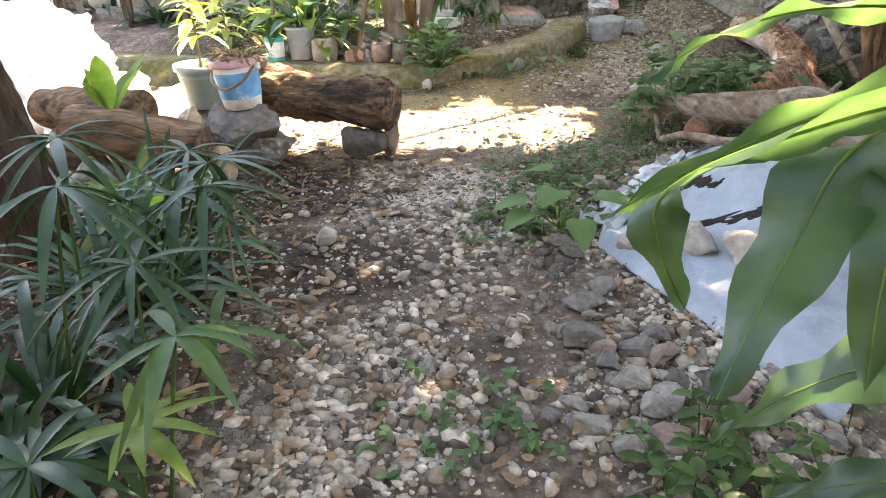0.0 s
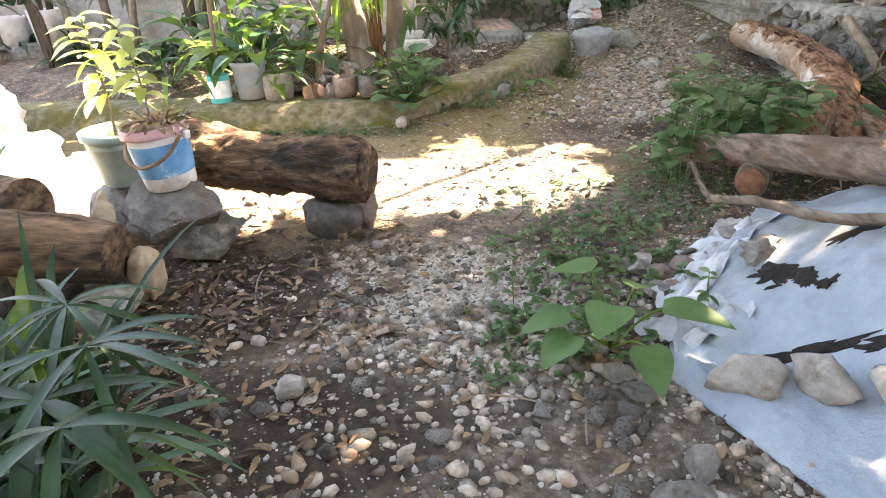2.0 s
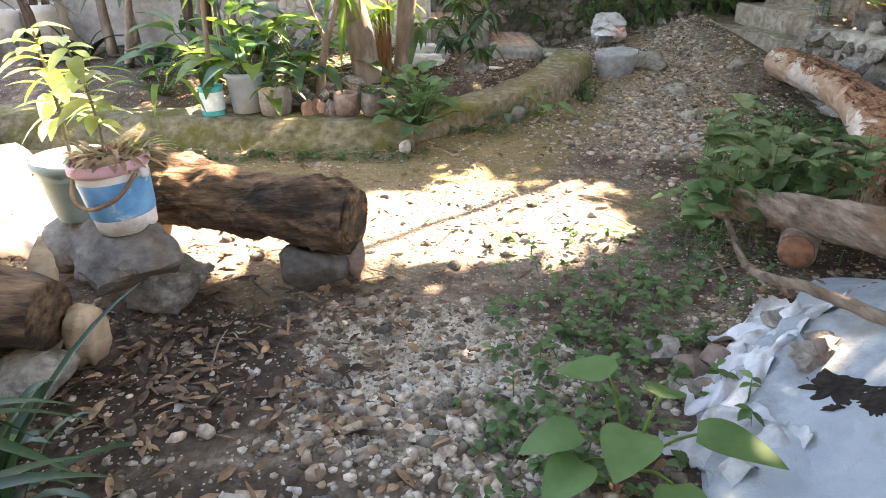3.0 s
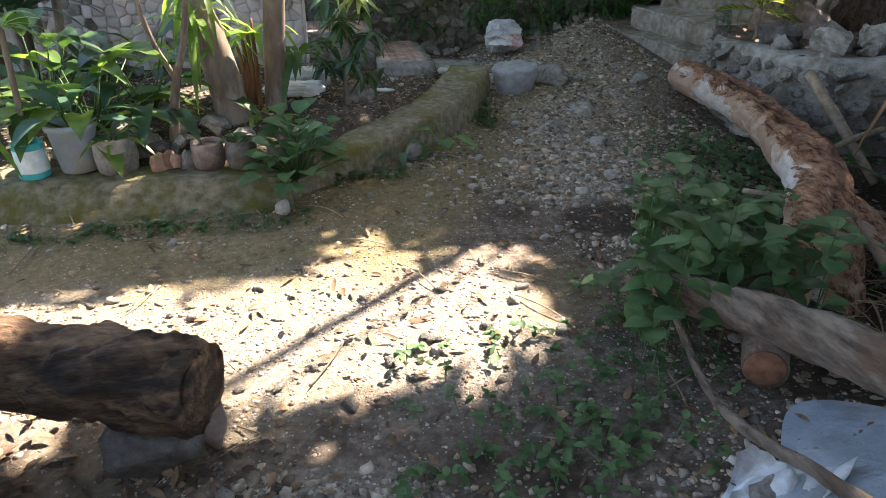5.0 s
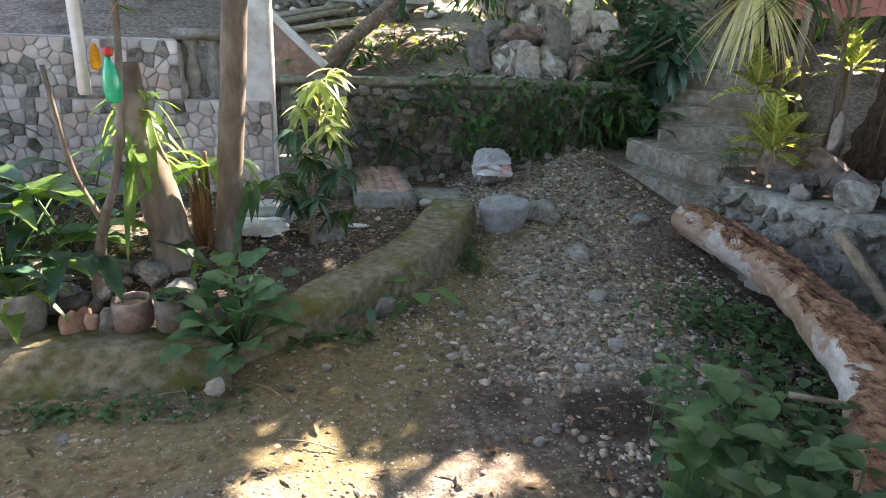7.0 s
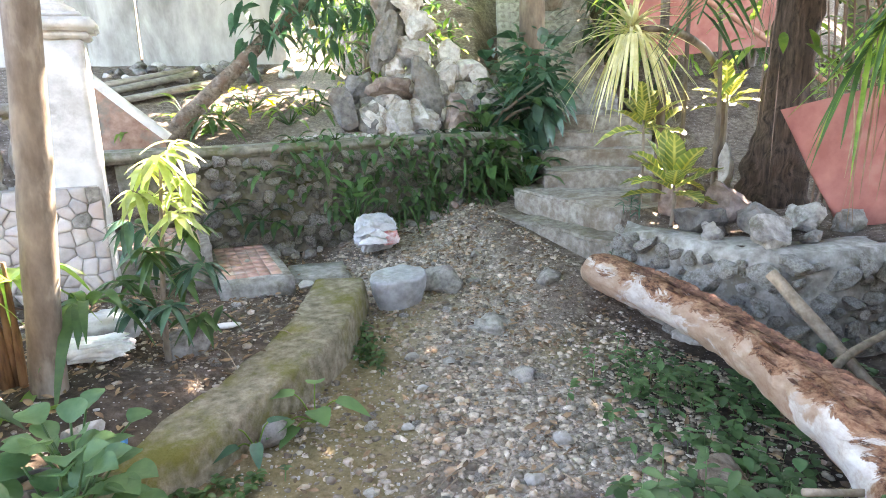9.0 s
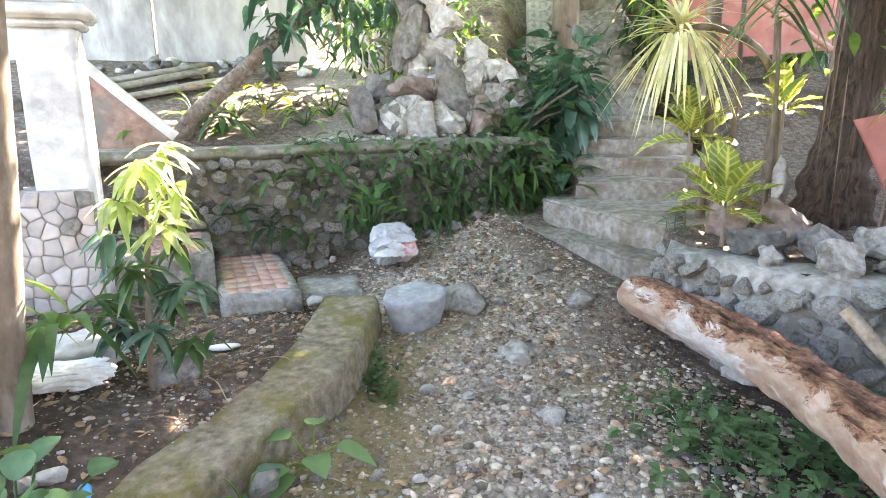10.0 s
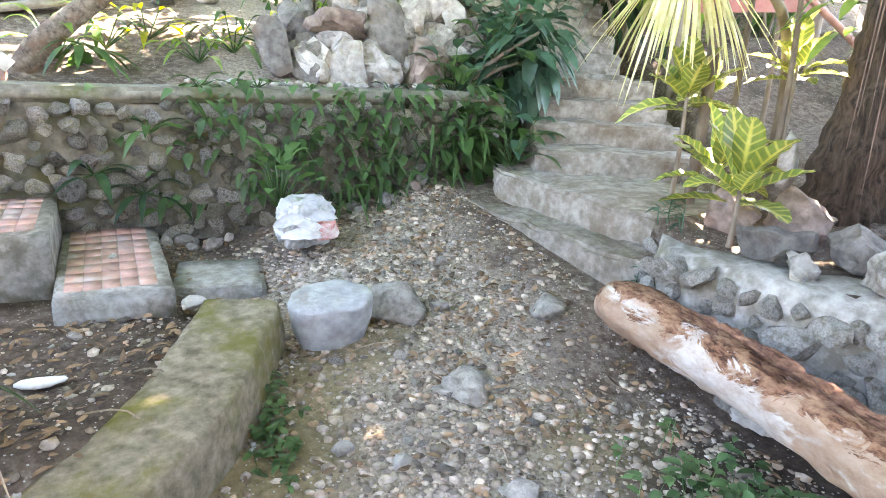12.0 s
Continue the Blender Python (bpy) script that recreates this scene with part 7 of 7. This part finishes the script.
def croton(at, n, leaf, w, label, seed, stem=0.12):
    r = random.Random(seed)
    p = thing("croton", at, label, "plant", "crotons")
    part("stem", tube([(*at, 0.014), (at[0] + 0.01, at[1], at[2] + stem * 0.6, 0.012), (at[0], at[1], at[2] + stem + 0.08, 0.008)], 8, 3), M_bark, p)
    for i in range(n):
        f = i / (n - 1)
        a = i * 2.4 + r.uniform(-0.3, 0.3)
        e = 0.1 + 1.15 * f + r.uniform(-0.15, 0.15)
        q = V3(at[0], at[1], at[2] + stem + 0.09 * f - 0.03) + heading(a, e) * 0.04
        croton_leaf(p, q, heading(a, e), leaf * r.uniform(0.75, 1.1), w * r.uniform(0.8, 1.1), r.uniform(0.15, 0.5) * (1.1 - 0.6 * f), r.uniform(-0.3, 0.3))


croton((3.28, 6.6, 0.58), 13, 0.34, 0.14, "croton with yellow-veined green leaves on the terrace", 101, 0.22)
croton((3.42, 6.85, 0.62), 10, 0.34, 0.14, "bushy croton with yellow and green leaves", 102, 0.22)
croton((3.52, 7.2, 0.62), 13, 0.34, 0.14, "taller croton with bright yellow leaves", 103, 0.55)
croton((4.2, 7.1, 0.66), 13, 0.27, 0.12, "croton with sunlit yellow crown beside the palm", 104, 0.66)
croton((3.8, 7.35, 0.66), 9, 0.28, 0.11, "croton with broad variegated leaves", 105, 0.45)
dr = thing("dracaena", (4.3, 7.25, 0.66), "arching dracaena with a crown of cream striped leaves", "plant")
part("stem", tube([(4.32, 7.25, 0.66, 0.03), (4.3, 7.22, 1.2, 0.028), (4.12, 7.18, 1.62, 0.027), (3.75, 7.15, 1.82, 0.026), (3.42, 7.15, 1.84, 0.024)], 10, 8, 0.08, 30, 3), M_trunk2, dr)
vf, vg = ([], []), ([], [])
rr = random.Random(55)
for i in range(46):
    blade(vf, V3(3.36 + rr.gauss(0, 0.02), 7.15, 1.84 + rr.gauss(0, 0.02)), heading(i * 2.4, rr.uniform(-0.3, 1.3)), rr.uniform(0.32, 0.5), 0.026, "strap", rr.uniform(0.2, 0.5), 7, 0.2)
for i in range(46):
    a = i * 2.4
    blade(vg, V3(3.36 + 0.1 * math.cos(a), 7.15 + 0.1 * math.sin(a), 1.80), heading(a, rr.uniform(-1.35, -0.6)), rr.uniform(0.36, 0.56), 0.024, "strap", 0.25, 7, 0.2)
part("upper_leaves", vf, F_cream, dr)
part("hanging_leaves", vg, F_cream, dr, "pale hanging leaves")
for i, (x, y, h) in enumerate(((3.68, 7.24, 5.4), (3.86, 7.2, 5.0), (4.0, 7.0, 1.3), (4.5, 7.5, 1.6))):
    solid("bare_sapling", tube([(x, y, 0.55, 0.034 if i == 0 else 0.018), (x + 0.03, y, 1.2, 0.032 if i == 0 else 0.016), (x, y + 0.02, 0.6 + h, 0.03 if i == 0 else 0.012)], 8, 4, 0.15, 14, i), M_trunk2, "thin bare sapling among the crotons", "sapling", group="bare saplings")
solid("white_stone_post", rock((4.08, 6.95, 0.86), (0.11, 0.09, 0.34), 961, 0, 4, 3), M_pale, "upright white painted stone beside the palm", "stone")
# red sheets
def panel(p, label, seed):
    n = 14
    vs, fs = [], []
    for i in range(n + 1):
        for j in range(n + 1):
            u, v = i / n, j / n
            c = (V3(*p[0]) * (1 - u) + V3(*p[1]) * u) * (1 - v) + (V3(*p[3]) * (1 - u) + V3(*p[2]) * u) * v
            c += V3(0, -1, 0.2) * (0.03 * noise.noise(c * 2.5 + V3(seed, 0, 0)))
            vs.append(tuple(c))
    for i in range(n):
        for j in range(n):
            a = i * (n + 1) + j
            fs.append([a, a + 1, a + n + 2, a + n + 1])
    k = len(vs)
    vs += [(x, y + 0.012, z) for x, y, z in vs]
    fs += [[q + k for q in f[::-1]] for f in fs]
    return solid("red_sheet", (vs, fs), M_red_sheet, label, "sheet")


panel(((3.62, 6.15, 1.30), (4.75, 5.75, 1.55), (4.75, 5.75, 0.58), (4.05, 6.0, 0.58)), "faded red sheet leaning in front of the palm", 1)
panel(((4.55, 9.3, 3.2), (6.9, 8.8, 3.1), (6.7, 8.8, 1.85), (5.2, 9.2, 1.75)), "faded red sheet hung behind the dracaena", 5)
solid("red_pipe", tube([(4.3, 8.7, 2.85, 0.03), (5.2, 8.5, 2.3, 0.03), (6.3, 8.3, 1.7, 0.03), (7.2, 8.1, 1.1, 0.03)], 10, 4), M_pipe, "slanting rusty red pipe under the sheet", "pipe")
for i, (x, y) in enumerate(((5.25, 9.0), (6.6, 8.7))):
    solid("sheet_post", tube([(x, y, 0.8, 0.04), (x, y, 2.0, 0.04), (x, y, 3.3, 0.035)], 8, 3), M_bark, "rough pole carrying the red sheet", "pole", group="sheet poles")

# ---- unseen crowns added over the garden to shade it ----
def gap(x, y):
    """How open the crowns are to the sun above a spot of ground: 0 shaded, 1 open."""
    n = noise.noise(V3(x * 2.6, y * 2.6, 2)) * 0.22
    c = (x - 0.05) * 0.06
    o = smoothstep((0.66 - abs(y - 4.16 - c)) / 0.22 + n) * smoothstep((1.12 - x) / 0.25 + n) * smoothstep((x + 4.2) / 0.4)
    o = max(o, 0.8 * smoothstep((0.16 - math.hypot(x + 0.1, y - 3.45)) / 0.12 + n))
    o = max(o, smoothstep((0.3 - math.hypot((x - 0.18) * 0.8, y - 4.72)) / 0.12))
    o *= 1 - 0.9 * smoothstep((0.17 - math.hypot(x + 0.33, y - 4.72)) / 0.1)
    o = max(o, smoothstep((0.36 - math.hypot(x + 0.62, y - 5.85)) / 0.12))
    o = max(o, smoothstep((0.2 - math.hypot(x - 2.65, y - 6.1)) / 0.15))
    o = max(o, smoothstep((0.42 - math.hypot((x + 1.05), (y - 6.8) * 0.7)) / 0.15))
    o = max(o, smoothstep((0.5 - math.hypot(x + 1.15, y - 5.7)) / 0.2))
    o = max(o, 0.9 * (y > 8.4) * (x > -2.5) * smoothstep(noise.noise(V3(x * 1.3, y * 1.3, 7)) * 3 + 0.3))
    o = max(o, smoothstep((0.5 - math.hypot(x + 1.95, y - 3.3)) / 0.2))
    o = max(o, smoothstep((0.5 - math.hypot(x + 1.85, y - 5.75)) / 0.2))
    o = max(o, smoothstep((0.5 - math.hypot(x - 1.0, y - 2.6)) / 0.3) * smoothstep((noise.noise(V3(x * 4.5, y * 4.5, 3)) - 0.03) / 0.06))
    o = max(o, 0.82 * smoothstep((0.74 - math.hypot(x + 0.26, y - 0.22)) / 0.1))
    t = max(0.0, min(1.0, ((x + 0.35) * -1.35 + (y - 6.18) * -1.12) / 3.077))
    o = max(o, smoothstep((0.17 - math.hypot(x + 0.35 + 1.35 * t, y - 6.18 + 1.12 * t)) / 0.08))
    o = max(o, smoothstep((0.2 - math.hypot(x - 2.15, (y - 4.05) * 0.7)) / 0.1))
    o = max(o, smoothstep((0.46 - math.hypot(x - 3.0, y - 6.2)) / 0.12), 0.7 * smoothstep((0.24 - math.hypot(x - 2.03, y - 6.0)) / 0.1), smoothstep((0.34 - math.hypot(x + 1.3, y - 3.45)) / 0.12))
    fl = noise.noise(V3(x * 5.5, y * 5.5, 4))
    return max(o, smoothstep((fl - (0.5 if y < 3 else 0.62 if y < 4.6 and x < 0.8 else 0.8)) / 0.06))


rr = random.Random(99)
crowns = {k: ([], []) for k in range(3)}
for i in range(56000):
    z = rr.uniform(3.9, 5.6)
    gx, gy = rr.uniform(-4.5, 5.0), rr.uniform(-2.2, 10.5)
    if rr.random() < gap(gx, gy):
        continue
    if rr.random() < (0.4 if gy > 8.8 else 0.3 if gx < 0.1 and gy > 5.4 else 0):
        continue
    p = V3(gx, gy, 0) + SUN * (z / SUN.z)
    k = 0 if gy < 3.9 else (1 if gx < 0.8 else 2)
    blade(crowns[k], p, heading(rr.uniform(0, 6.28), rr.uniform(-0.5, 0.3)), rr.uniform(0.16, 0.32), rr.uniform(0.08, 0.14), "oval", 0.2, 2, 0.05)
# sparse leaves added beyond the path's start, only to dim the sky there
for i in range(2600):
    gx, gy, z = rr.uniform(-9.0, 5.0), rr.uniform(-8.0, 5.0), rr.uniform(4.2, 5.8)
    if gx > -4.5 and gy > -2.2:
        continue
    p = V3(gx, gy, 0) + SUN * (z / SUN.z)
    blade(crowns[0], p, heading(rr.uniform(0, 6.28), rr.uniform(-0.5, 0.3)), rr.uniform(0.28, 0.48), rr.uniform(0.13, 0.21), "oval", 0.2, 2, 0.05)
# more crown leaves added to shade the hillside and its stair
for i in range(16000):
    gx, gy, z = rr.uniform(2.0, 11.0), rr.uniform(4.5, 16.0), rr.uniform(5.0, 6.6)
    if gx < 5.0 and gy < 10.5 or rr.random() < smoothstep(noise.noise(V3(gx * 0.9, gy * 0.9, 5)) * 3 - 0.5):
        continue
    p = V3(gx, gy, 0) + SUN * (z / SUN.z)
    blade(crowns[2], p, heading(rr.uniform(0, 6.28), rr.uniform(-0.5, 0.3)), rr.uniform(0.3, 0.5), rr.uniform(0.14, 0.22), "oval", 0.2, 2, 0.05)
for k, (at, tp, lb) in enumerate((((5.2, 3.0, 0.0), (4.6, 3.2, 4.6), "unseen shade tree added leaning over the lower path"), ((6.2, 12.6, 2.4), (4.0, 9.5, 4.8), "shade tree above the terrace"), ((8.4, 9.0, 1.5), (7.4, 8.6, 4.8), "broad shade tree on the slope by the stair"))):
    tree = thing("shade_tree", at, lb, "tree", "shade trees")
    a, b = V3(*at), V3(*tp)
    part("trunk", tube([(*(a - V3(0, 0, 0.2)), 0.2), (*a.lerp(b, 0.4), 0.16), (*a.lerp(b, 0.8), 0.12), (*b, 0.09)], 12, 6, 0.1), M_bark, tree)
    part("crown", crowns[k], F_dark if k == 0 else F_canopy, tree)

# ---- loose stones, gravel and litter ----
ICO = []
for sgn in range(4):
    bm = bmesh.new()
    bmesh.ops.create_icosphere(bm, subdivisions=1, radius=1.0)
    rr = random.Random(sgn)
    for v in bm.verts:
        v.co *= rr.uniform(0.6, 1.2)
    bm.verts.index_update()
    ICO.append((np.array([v.co[:] for v in bm.verts]), np.array([[v.index for v in f.verts] for f in bm.faces])))
    bm.free()


def open_ground(x, y):
    """True where nothing is built on the ground."""
    if x > 2.9 and y > 5.6:
        return False
    if y > 8.7 or (0.4 < x < 1.06 and y > 7.7) or (y > 7.6 and x < 0.45):
        return False
    if x < 1.44 and -0.02 < y - kerb_y(x) < 0.33:
        return False
    return not (x > 0.66 + max(0, 2.36 - y) * 0.42 and x > 0.66 + max(0, y - 2.7) and 1.3 < y < 3.1)


def scatter(n, box, pick, seed):
    r = random.Random(seed)
    out = []
    while len(out) < n:
        x, y = r.uniform(box[0], box[1]), r.uniform(box[2], box[3])
        if open_ground(x, y) and r.random() < pick(x, y):
            out.append((x, y))
    return out


def field(x, y):
    i = min(len(xs) - 1, max(0, int(np.searchsorted(xs, x))))
    j = min(len(ys) - 1, max(0, int(np.searchsorted(ys, y))))
    return moss_w[j * nx + i], grav_sun_w[j * nx + i]


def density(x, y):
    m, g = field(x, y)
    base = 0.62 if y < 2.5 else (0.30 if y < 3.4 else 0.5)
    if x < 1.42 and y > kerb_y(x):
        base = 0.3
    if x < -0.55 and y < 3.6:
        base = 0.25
    if dark_ground(x, y) < 1:
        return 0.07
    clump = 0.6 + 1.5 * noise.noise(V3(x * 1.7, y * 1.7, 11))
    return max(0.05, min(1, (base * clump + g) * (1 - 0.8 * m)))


def gravel(name, pts, sizes, material, label, seed, flat=(0.35, 0.7)):
    r = np.random.RandomState(seed)
    V, F, k = [], [], 0
    for x, y in pts:
        b, f = ICO[r.randint(len(ICO))]
        s = sizes(r) * (0.6 if x < 1.2 and 3.45 < y < 5.0 else 1.0)
        a = r.uniform(0, 6.28)
        sx, sy, sz = s * r.uniform(0.8, 1.4), s * r.uniform(0.7, 1.1), s * r.uniform(*flat)
        c, d = math.cos(a), math.sin(a)
        q = b * (sx, sy, sz)
        q = np.stack((q[:, 0] * c - q[:, 1] * d + x, q[:, 0] * d + q[:, 1] * c + y, q[:, 2] + gz(x, y) + sz * 0.15), 1)
        V.append(q)
        F.append(f + k)
        k += len(b)
    V, F = np.concatenate(V), np.concatenate(F)
    me = bpy.data.meshes.new(name)
    me.vertices.add(len(V))
    me.vertices.foreach_set("co", V.astype(np.float32).ravel())
    me.loops.add(F.size)
    me.loops.foreach_set("vertex_index", F.astype(np.int32).ravel())
    me.polygons.add(len(F))
    me.polygons.foreach_set("loop_start", np.arange(0, F.size, 3, dtype=np.int32))
    me.polygons.foreach_set("loop_total", np.full(len(F), 3, dtype=np.int32))
    me.update(calc_edges=True)
    me.materials.append(material)
    return tagged(new(name, me), label, "gravel", kind="stuff")


near = scatter(20000, (-1.6, 1.6, -0.4, 3.4), density, 1)
far = scatter(22000, (-2.2, 3.1, 3.2, 8.7), density, 2)
gravel("gravel", near, lambda r: min(0.022, 0.0045 * math.exp(abs(r.normal(0, 0.7)))), M_pebble, "mixed grey and brown gravel on the lower path", 1)
gravel("gravel", far, lambda r: min(0.024, 0.0048 * math.exp(abs(r.normal(0, 0.72)))), M_pebble_pale, "mixed grey and pale gravel on the upper path", 2)
rub = scatter(2600, (-1.3, 1.5, 0.1, 2.9), lambda x, y: max(0.1, density(x, y)) * (0.35 if x < -0.5 else 1), 9)
gravel("coarse_gravel", rub, lambda r: r.uniform(0.012, 0.032), M_pebble, "coarse angular stones on the lower path", 9, (0.45, 0.85))
rub = scatter(3000, (0.6, 2.9, 4.4, 8.6), lambda x, y: max(0.12, density(x, y)), 10)
gravel("coarse_gravel", rub, lambda r: 0.009 + 0.022 * r.rand() ** 2, M_pebble_pale, "coarse angular stones on the upper path", 10, (0.45, 0.85))
gravel("white_chips", scatter(1900, (-1.0, 1.1, 0.3, 3.1), lambda x, y: max(0.15, density(x, y)), 13), lambda r: r.uniform(0.006, 0.017), M_pale, "pale limestone chips on the lower path", 13, (0.4, 0.8))
gravel("fine_gravel", scatter(7000, (-0.7, 0.75, 2.5, 3.6), lambda x, y: smoothstep((1.0 - math.hypot((x - 0.02) / 0.5, (y - 3.0) / 0.45)) / 0.4 + 0.2 * noise.noise(V3(x * 5, y * 5, 1))), 14), lambda r: r.uniform(0.004, 0.009), M_pale, "patch of fine pale crushed gravel", 14, (0.4, 0.8))
gravel("white_chips", scatter(1300, (-1.6, 3.0, -0.3, 8.6), lambda x, y: 0.6, 3), lambda r: r.uniform(0.006, 0.016), M_pale, "scattered pale limestone chips", 3)

rr = random.Random(17)
vf = ([], [])
for x, y in scatter(420, (-1.2, -0.1, 2.7, 3.6), lambda x, y: 1.0, 25):
    blade(vf, V3(x, y, gz(x, y) + rr.uniform(0.006, 0.016)), heading(rr.uniform(0, 6.28), rr.uniform(-0.1, 0.3)), rr.uniform(0.03, 0.09), rr.uniform(0.01, 0.03), "oval", rr.uniform(-0.2, 0.4), 3, rr.uniform(-0.2, 0.4), rr.uniform(-0.6, 0.6))
solid("dark_litter", vf, M_dark_litter, "damp dark leaf litter below the bench", "leaf litter", (0, 0, 0), kind="stuff")
vf = ([], [])
for x, y in scatter(4400, (-2.0, 3.0, 0.2, 8.7), lambda x, y: 0.9 if (x < -0.3 and y < 4) or (x < 1.4 and y > kerb_y(x)) or (x > 1.9 and y > 6.2) else 0.24, 5):
    blade(vf, V3(x, y, gz(x, y) + rr.uniform(0.008, 0.022)), heading(rr.uniform(0, 6.28), rr.uniform(-0.1, 0.35)), rr.uniform(0.02, 0.075), rr.uniform(0.012, 0.03), "oval", rr.uniform(-0.3, 0.5), 3, rr.uniform(-0.2, 0.3), rr.uniform(-0.5, 0.5))
solid("leaf_litter", vf, M_litter, "dry brown fallen leaves on the soil", "leaf litter", (0, 0, 0), kind="stuff")
vf = ([], [])
for x, y in scatter(130, (-1.6, 2.8, 0.6, 8.5), lambda x, y: 0.6, 6):
    a, ln = rr.uniform(0, 6.28), rr.uniform(0.05, 0.3)
    q = (x + math.cos(a) * ln, y + math.sin(a) * ln)
    vf = merge(vf, tube([(x, y, gz(x, y) + 0.012, 0.003), ((x + q[0]) / 2 + rr.uniform(-0.02, 0.02), (y + q[1]) / 2, gz(x, y) + 0.025, 0.003), (*q, gz(*q) + 0.012, 0.002)], 5, 3))
solid("twigs", vf, M_twig, "dry twigs scattered over the path", "twigs", (0, 0, 0), kind="stuff")

# larger stones, each a piece of the ground
shapes = []
for i in range(12):
    shapes.append((mesh_of("stone", *rock((0, 0, 0), (1.2, 0.95, 0.65), 1200 + i, 0, 8, 2, 0.36), (M_pale, M_stone, M_stone, M_dark_stone)[i % 4])))
for i, (x, y) in enumerate(scatter(280, (-1.2, 2.8, 0.5, 8.4), lambda x, y: density(x, y) if y > 2.6 else 0.9, 8)):
    ob = new("stone", shapes[rr.randrange(12)])
    s = rr.uniform(0.03, 0.062) * (1.1 if y < 2.4 else 1)
    ob.matrix_basis = pose(x, y, gz(x, y) + s * 0.12, rr.uniform(-15, 15), rr.uniform(-15, 15), rr.uniform(0, 360)) @ Matrix.Diagonal((s, s, s, 1))
    ob.parent = ground

# facing stones of the walls
face_stones(wall_mosaic, lambda u, v, d: V3(u, 7.652 - d, v), (-2.15, -0.03, 0.22, 0.975), 0.08, 0.004, M_mosaic, 0.011, 3, None, (M_stone,))
face_stones(wall_mosaic, lambda u, v, d: V3(u, 7.652 - d, v), (-2.15, -0.63, 0.985, 1.375), 0.08, 0.004, M_mosaic, 0.011, 4, None, (M_stone,))


def rubble(wall, place, rect, n, sizes, materials, seed, sink=0.35, pick=None):
    """Uneven stones bedded in a wall's face, each an object of its own."""
    r = random.Random(seed)
    kinds = [mesh_of("stone", *rock((0, 0, 0), (1.25, 1.0, 0.8), 1500 + seed * 20 + i, 0, 7, 2, 0.3), materials[i % len(materials)], False) for i in range(9)]
    done = []
    for _ in range(n * 12):
        if len(done) >= n:
            break
        u, v, s = r.uniform(rect[0], rect[1]), r.uniform(rect[2], rect[3]), r.uniform(*sizes) * r.uniform(0.6, 1)
        if any(math.hypot(u - a, v - b) < 0.8 * (s + c) * 0.5 for a, b, c in done) or (pick and r.random() > pick(u, v)):
            continue
        done.append((u, v, s))
        q = place(u, v, s * (0.4 - sink))
        ob = new("stone", kinds[r.randrange(9)])
        ob.matrix_basis = Matrix.Translation(-base_of[wall]) @ pose(q.x, q.y, q.z, r.uniform(0, 360), r.uniform(-30, 30), r.uniform(0, 360)) @ Matrix.Diagonal((s, s, s, 1))
        ob.parent = wall


rubble(wall_rubble, lambda u, v, d: V3(u, 8.76 - d, v), (0.05, 3.3, 0.24, 0.99), 300, (0.075, 0.165), (M_rubble, M_rubble, M_stone), 5, 0.18, lambda u, v: 0.3 + 0.7 * smoothstep((u - 0.7) / 0.6))
rubble(wall_right, right_place, (RL[-1] - 3.0, RL[-1] - 0.05, 0.02, 0.52), 190, (0.08, 0.22), (M_concrete,), 6, 0.42)
